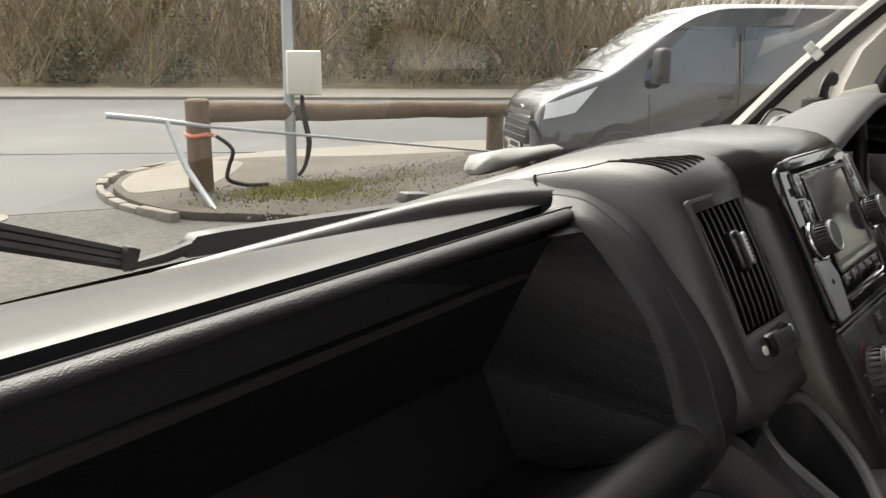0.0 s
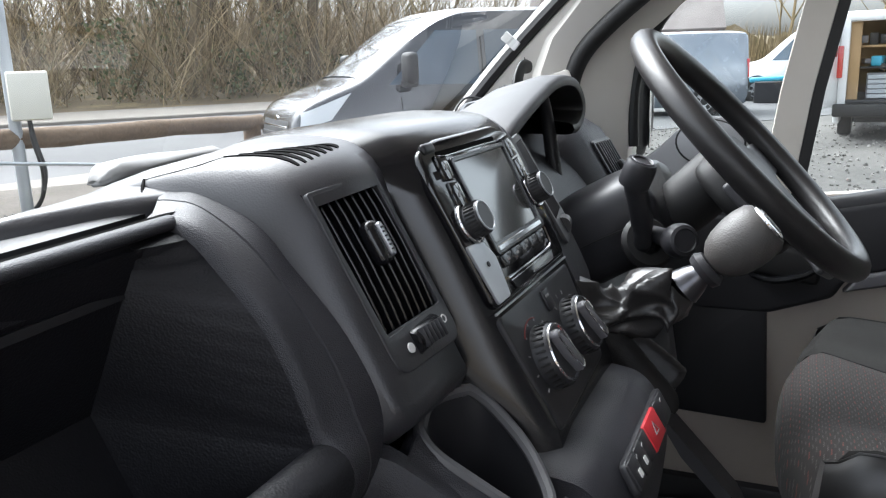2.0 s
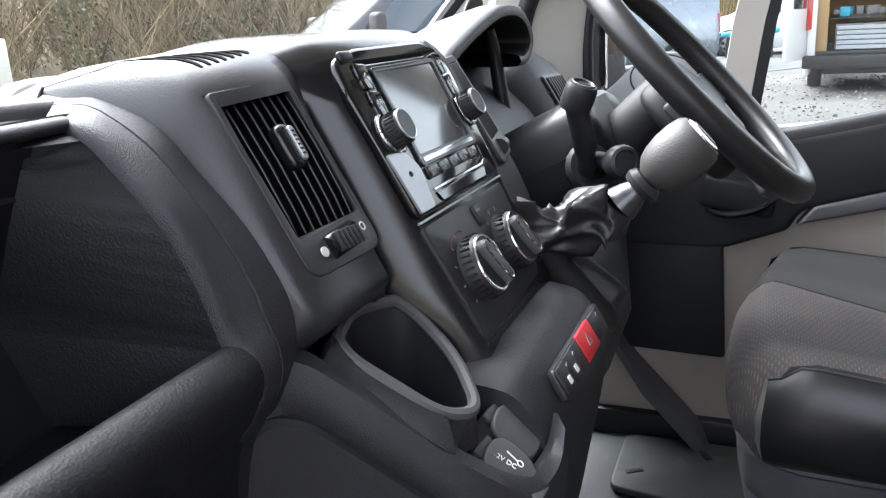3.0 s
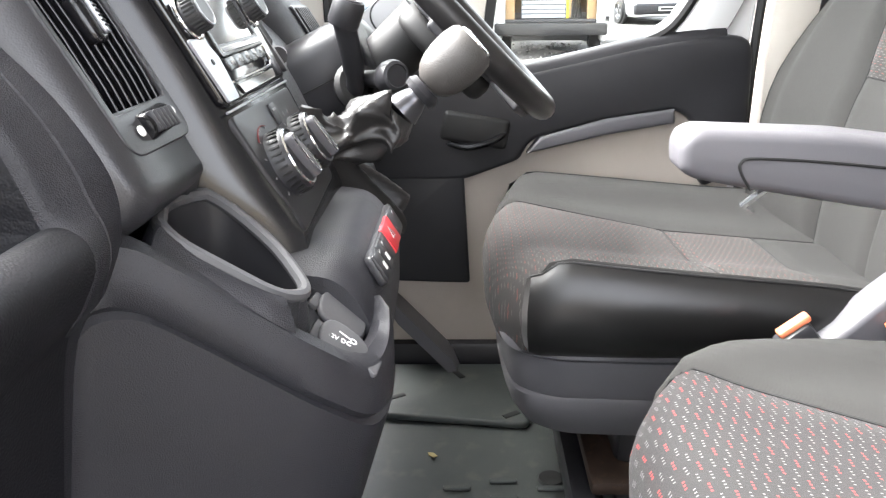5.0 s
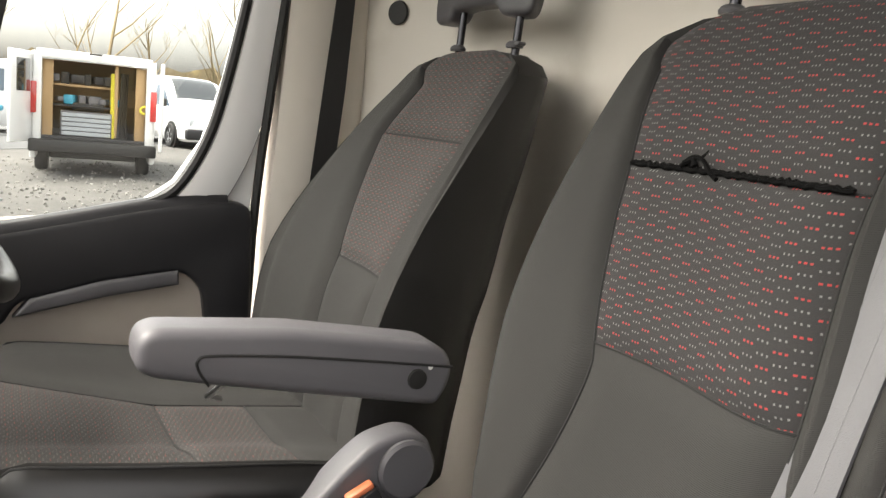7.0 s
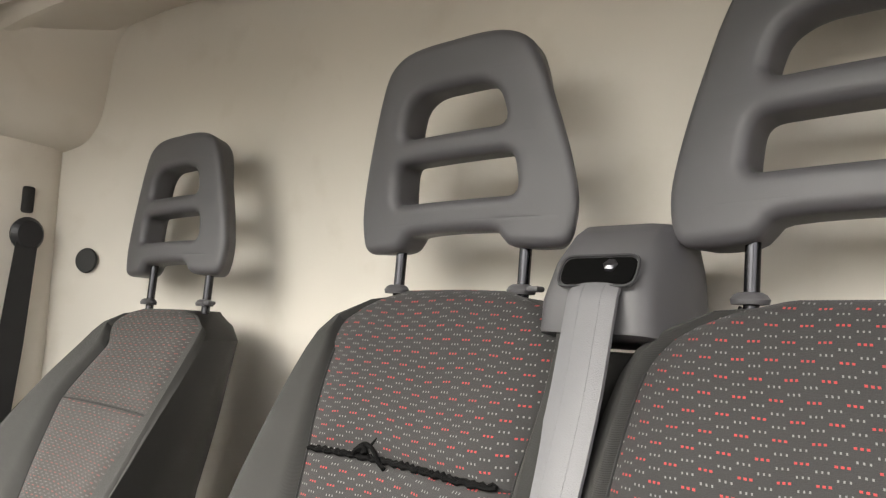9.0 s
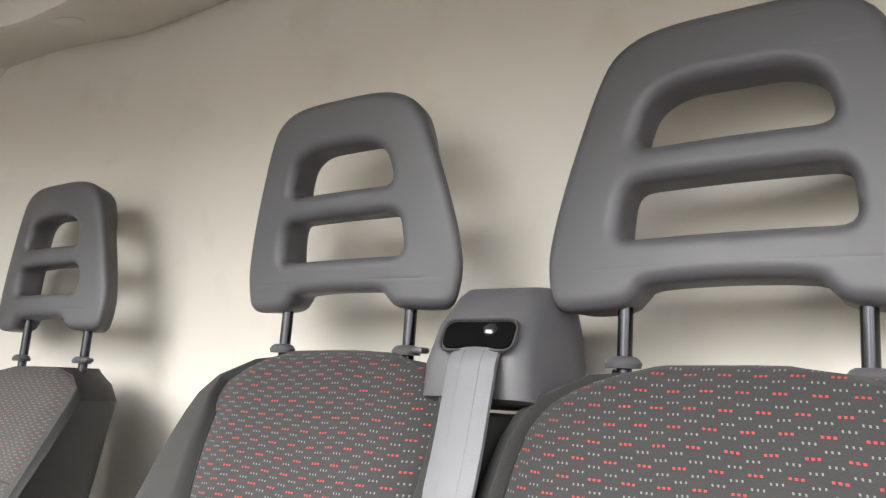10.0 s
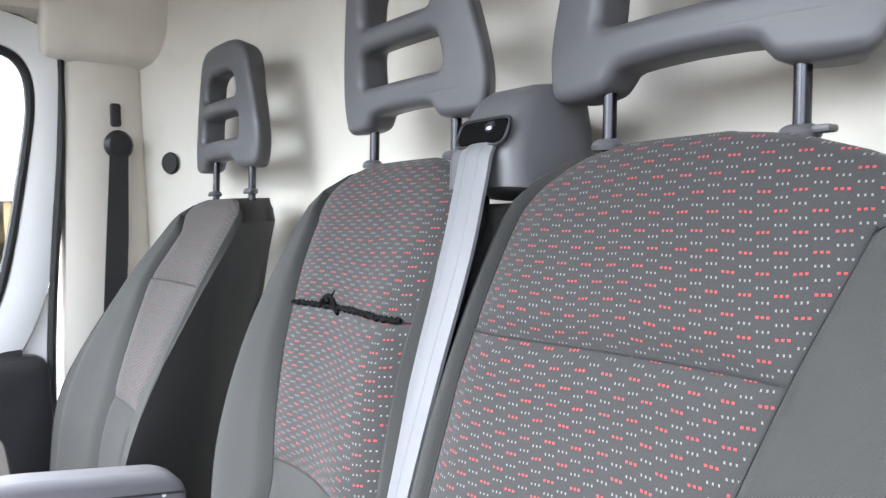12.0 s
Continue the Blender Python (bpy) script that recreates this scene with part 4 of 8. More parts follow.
part("instrument_panel", prism([(-0.17, -0.06), (0.13, -0.06), (0.125, 0.03), (0.09, 0.058), (-0.03, 0.055), (-0.15, 0.02)], 0.01, frame_m((HX, 1.335, 0.76), (1, 0, 0), (0, 0.35, 0.93)), 0.002, 1), GLOSS, dash)
for x in (-0.07, 0.07):
    part("gauge_ring", tube([Vector((HX + x + 0.045 * math.cos(a), 1.325 + 0.015 * math.sin(a), 0.757 + 0.042 * math.sin(a))) for a in (k * math.pi / 14 for k in range(28))], 0.003, 6, closed=True), SILVERP, dash)
part("hood_leg", tube(spline([(0.424, 1.276, 0.815), (0.434, 1.274, 0.790), (0.438, 1.270, 0.755), (0.436, 1.262, 0.700)], 4), [0.0075 + 0.0003 * k for k in range(13)], 12), SMOOTH, dash)

# driver's outer vent, flush in the sloping face of a rounded bulge
bulge = []
for x, z, dy in ((0.470, 0.700, 0.05), (0.492, 0.738, 0.028), (0.515, 0.762, 0.012), (0.545, 0.777, 0.002), (0.590, 0.780, 0.0), (0.650, 0.776, 0.0), (0.700, 0.765, 0.0), (0.745, 0.746, 0.002), (0.785, 0.718, 0.006), (0.820, 0.684, 0.014), (0.845, 0.640, 0.03)):
    bulge.append([(x, y + dy, z + dz) for y, dz in ((1.42, -0.030), (1.36, -0.004), (1.31, 0.0), (1.277, -0.004), (1.258, -0.016), (1.2425, -0.039), (1.222, -0.073), (1.206, -0.101), (1.197, -0.140), (1.200, -0.20), (1.24, -0.26))])
part("outer_bulge", loft(bulge, False, False), PLASTIC, dash, "rounded outer end of the dash", angle=80)
v3m = frame_m((0.617, 1.2225, 0.7075), (1, 0.0, -0.03), (0.0, 0.515, 0.857))
v3 = part("air_vent", holed(rounded([(-0.056, -0.040), (0.058, -0.042), (0.054, 0.036), (-0.056, 0.037)], 0.006), [rounded([(-0.049, -0.034), (0.051, -0.036), (0.047, 0.031), (-0.049, 0.032)], 0.004)], 0.004, 0.001, v3m @ Matrix.Translation((0, 0, 0.000))), SMOOTH, dash)
# again a flat black plate where the vent's inside would be in shade
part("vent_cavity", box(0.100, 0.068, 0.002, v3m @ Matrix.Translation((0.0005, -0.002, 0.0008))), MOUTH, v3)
for k in range(7):
    part("slat", box(0.0035, 0.066, 0.004, v3m @ Matrix.Translation((-0.042 + 0.014 * k, -0.002, 0.0030)), 0.0008, 1), SMOOTH, v3)
part("vent_grip", box(0.016, 0.014, 0.010, v3m @ Matrix.Translation((0.014, -0.014, 0.007)), 0.003, 2), RUBBER, v3)
# beige perforated speaker grille at the foot of the pillar
gm3 = frame_m((0.776, 1.362, 0.826), (-0.10, 1, -0.22), (0.08, 0.10, 1)) @ Matrix.Diagonal((0.84, 0.9, 1, 1))
grille = part("speaker_grille", prism(rounded([(-0.042, -0.016), (0.044, -0.016), (0.034, 0.010), (-0.036, 0.015)], 0.006), 0.005, gm3 @ Matrix.Translation((0, 0, -0.002)), 0.0015, 2), PILLARTRIM, dash, "beige perforated speaker grille")
for i in range(15):
    for j in range(5):
        q = Vector((-0.032 + 0.0046 * i, -0.011 + 0.0046 * j, 0))
        if q.y < 0.006 or abs(q.x) < 0.028:
            part("perforation", lathe([(0.0002, 0), (0.0012, 0), (0.0012, 0.0004), (0.0002, 0.0004)], gm3 @ Matrix.Translation((q.x, q.y, 0.0030)), 6), RUBBER, grille)

# steering column shroud, stalks and ignition
def squircle(cx, y, cz, w, h, e=0.55, n=32, dy=0.0):
    out = []
    for k in range(n):
        a = 2 * math.pi * k / n
        c, d = math.cos(a), math.sin(a)
        out.append((cx + w * math.copysign(abs(c) ** e, c), y + dy * d, cz + h * math.copysign(abs(d) ** e, d)))
    return out
part("column_shroud", loft([squircle(0.395, y, z, w, h, 0.42, dy=0.02) for y, z, w, h in ((1.100, 0.676, 0.074, 0.040), (1.104, 0.676, 0.090, 0.050), (1.113, 0.676, 0.098, 0.0535), (1.130, 0.672, 0.102, 0.055), (1.17, 0.652, 0.110, 0.056), (1.23, 0.618, 0.116, 0.058), (1.30, 0.580, 0.118, 0.060))]), SHROUD, dash, "smooth grey steering column shroud")
part("shroud_seam", tube([(0.2945, 1.115, 0.676), (0.284, 1.17, 0.650), (0.278, 1.23, 0.617)], 0.0012, 5), RUBBER, dash)
stalk = part("stalk", tube(spline([(0.300, 1.130, 0.650), (0.252, 1.110, 0.656), (0.238, 1.107, 0.684), (0.218, 1.113, 0.736)], 4), [0.009] * 4 + [0.0105] * 4 + [0.0125] * 5, 14), SMOOTH, dash, "black wiper stalk")
part("stalk_end", lathe([(0.003, -0.004), (0.0165, -0.004), (0.0175, 0.0), (0.0175, 0.020), (0.0155, 0.025), (0.011, 0.026), (0.010, 0.0245), (0.003, 0.0245)], Matrix.Translation((0.217, 1.113, 0.734)) @ pose(0, 0, 0, 22, -8, 0), 20), SMOOTH, stalk)
part("stalk_ring", tube([Matrix.Translation((0.217, 1.113, 0.734)) @ pose(0, 0, 0, 22, -8, 0) @ Vector((0.0118 * math.cos(a), 0.0118 * math.sin(a), 0.0262)) for a in (k * math.pi / 12 for k in range(24))], 0.0009, 6, closed=True), GREY, stalk)
part("stalk_gaiter", lathe([(0.004, 0.0), (0.030, 0.0), (0.032, 0.006), (0.028, 0.012), (0.015, 0.012), (0.013, 0.004), (0.004, 0.004)], Matrix.Translation((0.262, 1.108, 0.655)) @ pose(0, 0, 0, 35, -55, 0), 24), RUBBER, dash)
short_stalk = part("stalk", tube([(0.300, 1.115, 0.664), (0.24, 1.085, 0.670), (0.196, 1.062, 0.677)], [0.009, 0.010, 0.012], 12), SMOOTH, dash, "short black column stalk")
sm = Matrix.Translation((0.194, 1.061, 0.677)) @ Vector((-0.80, -0.55, 0.22)).to_track_quat("Z", "Y").to_matrix().to_4x4()
part("stalk_end", lathe([(0.003, -0.010), (0.0165, -0.010), (0.0185, -0.002), (0.0185, 0.006), (0.0160, 0.012), (0.0125, 0.0135), (0.0115, 0.012), (0.003, 0.012)], sm, 22), SMOOTH, short_stalk)
part("ignition", lathe([(0.003, 0.0), (0.020, 0.0), (0.021, 0.014), (0.018, 0.022), (0.012, 0.024), (0.003, 0.023)], Matrix.Translation((0.480, 1.10, 0.655)) @ pose(0, 0, 0, 68, 40, 0), 20), SMOOTH, dash, "black ignition barrel")

# ---- steering wheel ----
wheel = thing("steering_wheel", "black moulded steering wheel with a padded hub", "steering wheel", at=(0.41, 1.02, 0.74))
wm = frame_m((0.41, 1.008, 0.748), (1, 0, 0), (0, 0.688, 0.726))
part("rim", tube([wm @ Vector((0.186 * math.cos(a), 0.186 * math.sin(a), 0.0)) for a in (2 * math.pi * k / 64 for k in range(64))], 0.0165, 14, closed=True), LEATHER, wheel, "worn black rim")
HUB = [(-0.085, -0.120), (0.085, -0.120), (0.110, -0.03), (0.085, 0.030), (-0.085, 0.030), (-0.110, -0.03)]
hub = part("hub", prism(rounded(HUB, 0.035, 6), 0.016, wm @ Matrix.Translation((0, 0, -0.026)), 0.007, 4), HUBGREY, wheel, "padded grey airbag hub")
part("hub_back", prism(rounded([(x * 0.94, y * 0.96) for x, y in HUB], 0.032, 6), 0.034, wm @ Matrix.Translation((0, 0, -0.058)), 0.012, 4), RUBBER, wheel)
for a, w in ((0, 0.024), (180, 0.024), (240, 0.018), (300, 0.018)):
    sm = wm @ Matrix.Translation((0, -0.030 if a in (0, 180) else 0, 0)) @ pose(0, 0, 0, 0, 0, a)
    part("spoke", prism(rounded([(0.08, -w - 0.010), (0.130, -w), (0.184, -w - 0.004), (0.184, w + 0.004), (0.130, w), (0.08, w + 0.010)], 0.006), 0.016, sm @ Matrix.Translation((0, 0, -0.026)), 0.006, 3), HUBGREY, wheel)
part("column", tube([wm @ Vector((0, 0, -0.035)), wm @ Vector((0, 0, -0.12))], [0.038, 0.038], 16), RUBBER, wheel)

# ---- gear lever ----
gear = thing("gear_lever", "worn leather gear knob on a chrome collar with a creased gaiter", "gear lever", at=(0.08, 1.09, 0.60))
ga, gb = Vector((0.080, 1.050, 0.652)), Vector((0.089, 0.974, 0.720))
gd = (gb - ga).normalized()
gz = Matrix.Translation(gb) @ gd.to_track_quat("Z", "Y").to_matrix().to_4x4()
knob = part("knob", lathe([(0.004, -0.058), (0.0125, -0.058), (0.0165, -0.055), (0.0215, -0.050), (0.0255, -0.041), (0.0280, -0.028), (0.0282, -0.015), (0.0262, -0.004), (0.022, 0.001), (0.004, 0.002)], gz @ Matrix.Diagonal((0.95, 0.95, 1, 1)), 32), KNOB, gear, "worn grey leather knob")
part("badge", lathe([(0.001, 0.0), (0.0185, 0.0), (0.0185, 0.0028), (0.015, 0.004), (0.001, 0.004)], gz, 28), CHROME, knob)
part("shift_pattern", lathe([(0.001, 0.0), (0.013, 0.0), (0.013, 0.0012), (0.001, 0.0012)], gz @ Matrix.Translation((0, 0, 0.0036)), 24), SMOOTH, knob)
part("reverse_ring", lathe([(0.006, -0.008), (0.0165, -0.008), (0.0185, -0.002), (0.015, 0.004), (0.006, 0.004)], gz @ Matrix.Translation((0, 0, -0.063)), 24), SMOOTH, gear)
part("collar", lathe([(0.005, -0.034), (0.0180, -0.034), (0.0145, -0.018), (0.0110, -0.008), (0.0115, 0.0), (0.005, 0.0)], gz @ Matrix.Translation((0, 0, -0.066)) @ Matrix.Diagonal((1, 1, 0.75, 1)), 24), COLLAR, gear, "tarnished chrome collar")
gait = []
spine = spline([ga + gd * 0.008, ga - gd * 0.004, (0.074, 1.068, 0.648), (0.066, 1.092, 0.634), (0.056, 1.118, 0.632), (0.050, 1.142, 0.640), (0.046, 1.165, 0.645)], 5)
RAD = [(0.0, 0.016), (0.10, 0.021), (0.24, 0.032), (0.36, 0.031), (0.50, 0.021), (0.62, 0.026), (0.78, 0.035), (1.0, 0.034)]
for i, c in enumerate(spine):
    f = i / (len(spine) - 1)
    ax = (spine[min(i + 1, len(spine) - 1)] - spine[max(i - 1, 0)]).normalized()
    s = ax.cross(Vector((1, 0, 0))).normalized()
    o = s.cross(ax)
    rad = next(ra + (rb - ra) * (f - fa) / (fb - fa) for (fa, ra), (fb, rb) in zip(RAD, RAD[1:]) if f <= fb)
    gait.append([c + rad * (1 + 0.26 * (1 - 2 * abs(math.sin(2 * a + 5 * f)) ** 0.7) * min(4 * f, 1) + 0.13 * (1 - 2 * abs(math.sin(3.5 * a - 9 * f)) ** 0.6) * min(3 * f, 1) + 0.07 * math.sin(2 * a + 21 * f)) * (math.cos(a) * o + math.sin(a) * s) for a in (2 * math.pi * k / 56 for k in range(56))])
part("gaiter", loft(gait, True, False), LEATHER, gear, "creased black leather gaiter", angle=180)
flap = []
for i in range(16):
    f = i / 15
    c0 = Vector((0.030, 1.135, 0.640)).lerp(Vector((0.058, 1.052, 0.560)), f)
    flap.append([c0 + Vector((-0.012 + 0.07 * u, 0.014 * math.sin(9 * u + 4 * f) + 0.03 * (1 - f) * u, 0.030 * math.sin(3.1 * u) * (1 - f) + 0.012 * math.sin(11 * u + 5 * f))) for u in (k / 22 for k in range(23))])
fl = loft(flap, False, False)
bmesh.ops.solidify(fl, geom=fl.faces[:], thickness=0.002)
part("gaiter_skirt", fl, LEATHER, gear, angle=180)

# ---- loose things on the dashboard ----
hold = thing("phone_holder", "black flexible phone holder on the dash top", "phone holder", at=(0.618, 1.388, 0.782))
part("base", lathe([(0.003, 0), (0.024, 0), (0.022, 0.008), (0.012, 0.014), (0.003, 0.014)], Matrix.Translation((0.618, 1.388, 0.782)), 18), RUBBER, hold)
part("clamp", box(0.046, 0.022, 0.030, pose(0.612, 1.388, 0.805, 0, 12, 0), 0.007, 3), SMOOTH, hold)
for k in range(3):
    part("clamp_rib", box(0.004, 0.026, 0.034, pose(0.590 + 0.011 * k, 1.387, 0.807 + 0.001 * k, 0, 12, 0), 0.0015, 2), RUBBER, hold)
part("arm", tube(spline([(0.648, 1.386, 0.792), (0.644, 1.385, 0.815), (0.648, 1.385, 0.836), (0.668, 1.384, 0.852), (0.708, 1.384, 0.852)], 4), [0.020] * 6 + [0.018, 0.016, 0.015, 0.014, 0.0135, 0.013, 0.0125, 0.012, 0.012, 0.011, 0.010], 12, flat=0.5), RUBBER, hold)
part("wire_end", tube([(0.690, 1.384, 0.858), (0.678, 1.384, 0.868)], 0.0009, 5), RUBBER, hold)
part("cable", tube(spline([(0.372, 1.392, 0.780), (0.374, 1.388, 0.797), (0.408, 1.386, 0.8145), (0.460, 1.386, 0.813), (0.520, 1.386, 0.803), (0.590, 1.387, 0.795)], 5), 0.0018, 6), RUBBER, hold)
cloth = thing("folded_cloth", "pale grey folded cloth at the windscreen base", "cloth", at=(-0.2, 1.43, 0.79))
wr = []
for i in range(18):
    f = i / 17
    h = 0.008 * (math.sin(math.pi * min(f * 3.2 + 0.06, 0.5)) * (1 - 0.75 * max(f - 0.15, 0))) + 0.001
    d = 0.020 * math.sin(math.pi * min(f * 2.5 + 0.12, 0.5)) * (1 - 0.4 * f)
    c = Vector((-0.222 + 0.15 * f, 1.425 + 0.014 * f, 0.787 + 0.006 * f))
    wr.append([c + Vector((0.002 * math.sin(5 * a), d * math.cos(a), h * (0.8 + math.sin(a)) * (1 + 0.06 * math.sin(3 * a + 9 * f)))) for a in (2 * math.pi * k / 16 for k in range(16))])
part("cloth", loft(wr), material("pale_cloth", (0.22, 0.22, 0.215), 0.6, vary=0.12, bump=0.2, bump_size=300, blotch=30), cloth, angle=180)

# ---- cab structure ----
FLOOR = setting("floor", box(1.86, 1.55, 0.03, pose(0, 0.80, -0.017), 0.004, 1), MAT, "worn grey rubber cab floor", "floor")
def bulk_y(x):
    """The bulkhead bows: flat behind the seats, curving forward at the sides."""
    k = min(max((abs(x) - 0.50) / 0.40, 0.0), 1.0)
    return 0.078 + 0.175 * k * k * (1.6 - 0.6 * k)
bk_rows = []
for i in range(41):
    x = -0.94 + 1.88 * i / 40
    bk_rows.append([(x, bulk_y(x) - 0.003 * math.cos(z * 7), z) for z in (-0.02, 0.3, 0.6, 0.9, 1.2, 1.5, 1.74)] + [(x, bulk_y(x) - 0.03, 1.74), (x, bulk_y(x) - 0.03, -0.02)])
setting("wall_bulkhead", loft(bk_rows), BULK, "plain cream bulkhead panel behind the seats", "wall")
setting("ceiling", box(1.9, 1.25, 0.03, pose(0, 0.66, 1.725), 0.01, 2), BEIGE, "cream roof lining of the cab", "ceiling")
# shelf rail across the top of the bulkhead and its corner drop on the driver's side
rail = []
for k in range(33):
    x = -0.94 + 1.76 * k / 32
    yb = bulk_y(x) - 0.01
    dz = -0.07 * max((x - 0.60) / 0.22, 0) ** 2
    rail.append([(x, yb + dy, z + (dz if z < 1.69 else 0)) for dy, z in ((0.0, 1.70), (0.0, 1.566), (0.022, 1.560), (0.030, 1.554), (0.17, 1.524), (0.195, 1.510), (0.212, 1.508), (0.224, 1.518), (0.228, 1.537), (0.228, 1.71))])
setting("trim_shelf_rail", loft(rail), BEIGE, "cream moulded rail along the top of the bulkhead", "trim")
cove = prism(rounded([(0.75, 1.545), (0.785, 1.505), (0.800, 1.465), (0.804, 1.40), (0.812, 1.33), (0.835, 1.285), (0.88, 1.265), (1.0, 1.26), (1.0, 1.75), (0.75, 1.75)], 0.025), 0.27, frame_m((0, 0.445, 0), (1, 0, 0), (0, 0, 1)), 0.014, 3)
tagged(part("trim_corner", cove, BEIGE), "cream moulded corner trim above the belt pillar", "trim", "", "structure")
for x, y in ((0.72, 0.235), (0.50, 0.215)):
    tagged(part("trim_plug", lathe([(0.001, 0.004), (0.014, 0.003), (0.022, 0.0), (0.025, -0.003), (0.022, -0.005), (0.001, -0.005)], pose(x, y, 1.531, -12, 0, 0), 20), BEIGE), "round cream dimple in the shelf rail", "trim", "", "structure")
tagged(part("trim_hole", lathe([(0.001, 0), (0.024, 0), (0.022, 0.004), (0.001, 0.004)], pose(0.812, bulk_y(0.812) + 0.004, 1.060, -90, 0, 28), 24), RUBBER), "black round plug in the bulkhead", "plug", "", "structure")

# driver's side B pillar with seat belt
bp = loft([[(0.868, 0.425 - 0.03 * f, z), (0.858, 0.40 - 0.03 * f, z), (0.862, 0.34 - 0.02 * f, z), (0.868, 0.262, z), (0.88, 0.235, z), (0.95, 0.20, z), (0.95, 0.425 - 0.03 * f, z)] for z, f in ((0.0, 0.0), (0.6, 0.0), (0.95, 0.6), (1.25, 1.0), (1.70, 1.0))])
tagged(part("pillar_trim", bp, BEIGE), "cream plastic pillar trim beside the driver's seat", "pillar", "", "structure")
belt = thing("driver_seat_belt", "black seat belt hanging from the pillar", "seat belt", at=(0.80, 0.3, 0.5))
part("anchor", lathe([(0.004, 0), (0.03, 0), (0.032, 0.008), (0.024, 0.018), (0.004, 0.018)], pose(0.858, 0.300, 1.10, 0, -90, 10), 20), SMOOTH, belt, "black swivel anchor")
part("slider", box(0.012, 0.022, 0.05, pose(0.862, 0.300, 1.165), 0.005, 2), RUBBER, belt)
part("webbing", loft([[(0.846, y - w, z), (0.843, y + w, z), (0.840, y + w, z), (0.843, y - w, z)] for z, y, w in ((1.10, 0.300, 0.019), (0.9, 0.312, 0.023), (0.6, 0.335, 0.024), (0.25, 0.35, 0.024))]), BLACKWEB, belt)

# A pillar, screen surround and cant rail on the driver's side
ap = []
for p, w in (((0.84, 1.62, 0.70), 0.10), ((0.838, 1.50, 0.835), 0.105), ((0.832, 1.40, 0.935), 0.11), ((0.815, 1.25, 1.065), 0.115), ((0.79, 1.05, 1.22), 0.12), ((0.75, 0.80, 1.40), 0.12), ((0.70, 0.5, 1.60), 0.12)):
    p = Vector(p)
    b = Vector((0.035, -w * 1.15, -w * 0.75))
    ap.append([p, p + b * 0.12 + Vector((-0.020, 0, 0.0)), p + b * 0.5 + Vector((-0.030, 0, 0)), p + b * 0.88 + Vector((-0.012, 0, 0)), p + b, p + b + Vector((0.06, 0.02, 0.02)), p + Vector((0.06, 0.03, 0.02))])
tagged(part("pillar_front", loft(ap), PILLARTRIM), "cream windscreen pillar trim", "pillar", "", "structure")

gs = [Vector(p) + Vector((0.035, -w * 1.15, -w * 0.75)) * 0.0 + Vector((-0.012, -0.004, -0.002)) for p, w in (((0.84, 1.62, 0.70), 0.10), ((0.838, 1.50, 0.835), 0.105), ((0.832, 1.40, 0.935), 0.11), ((0.815, 1.25, 1.065), 0.115), ((0.79, 1.05, 1.22), 0.12), ((0.75, 0.80, 1.40), 0.12))]
tagged(part("trim_glass_seal", tube(spline(gs, 3), 0.0125, 8), RUBBER), "black seal between the windscreen and the pillar", "seal", "", "structure")
# windscreen: curved glass sheet, black base border
def ws(u, f):
    """Point on the glass: u across, f from base to top."""
    y = 1.66 - 0.10 * u * u + 0.12 * (max(u - 0.2, 0) / 0.8) ** 2 - 0.88 * f
    return Vector((0.86 * u * (1 - 0.10 * f), y, 0.665 + 0.86 * f))
g = loft([[ws(-1 + 2 * i / 16, -0.08 + 1.1 * j / 10) for i in range(17)] for j in range(11)], False, False)
win = tagged(part("window_windscreen", g, SCREENGLASS), "large raked windscreen with smears and chips", "windscreen", "", "structure")
win.visible_shadow = False
band = loft([[ws(-1 + 2 * i / 16, -0.09 + (0.158 + 0.030 * (i / 8 - 1) ** 2) * j / 3) + Vector((0, -0.006, -0.006)) for i in range(17)] for j in range(4)], False, False)
bmesh.ops.solidify(band, geom=band.faces[:], thickness=0.004)
tagged(part("trim_screen_base", band, RUBBER), "black border at the windscreen base", "trim", "", "structure")
top = loft([[ws(-1 + 2 * i / 16, 0.94 + 0.12 * j / 3) + Vector((0, -0.01, -0.01)) for i in range(17)] for j in range(4)], False, False)
bmesh.ops.solidify(top, geom=top.faces[:], thickness=0.02)
tagged(part("trim_screen_top", top, BEIGE), "cream trim above the windscreen", "trim", "", "structure")
setting("wall_cowl", loft([[(x, 1.54, 0.70), (x, 1.60, 0.60), (x, 1.85, 0.50), (x, 1.95, 0.30), (x, 2.0, 0.0), (x, 1.52, -0.02), (x, 1.50, 0.30)] for x in (-0.95, 0.95)]), SMOOTH, "black scuttle and short bonnet of the van", "bonnet")

sticker = thing("tax_sticker", "small white sticker on the windscreen corner", "sticker", at=(0.78, 1.40, 0.90))
part("paper", box(0.004, 0.035, 0.018, pose(0.808, 1.452, 0.898, 42, 0, 0), 0.001, 1), MARK, sticker)

# wiper outside the glass
wip = thing("wiper", "black windscreen wiper resting at the screen base", "wiper", at=(-0.4, 1.66, 0.7))
for k, (d0, d1) in enumerate(((0.0, 0.0), (0.009, 0.006), (0.018, 0.012))):
    part("blade_rubber" if k else "blade", tube([(-0.68, 1.690 + 0.004 * k, 0.794 + d0), (-0.397, 1.680 + 0.003 * k, 0.694 + d1)], [0.0062, 0.0048], 6), RUBBER, wip)
part("blade_end", box(0.014, 0.014, 0.022, pose(-0.400, 1.680, 0.703, 0, 20, 0), 0.003, 2), SMOOTH, wip)
part("link", tube([(-0.405, 1.682, 0.694), (-0.365, 1.680, 0.697), (-0.330, 1.680, 0.703)], [0.004, 0.006, 0.007], 8), SMOOTH, wip)
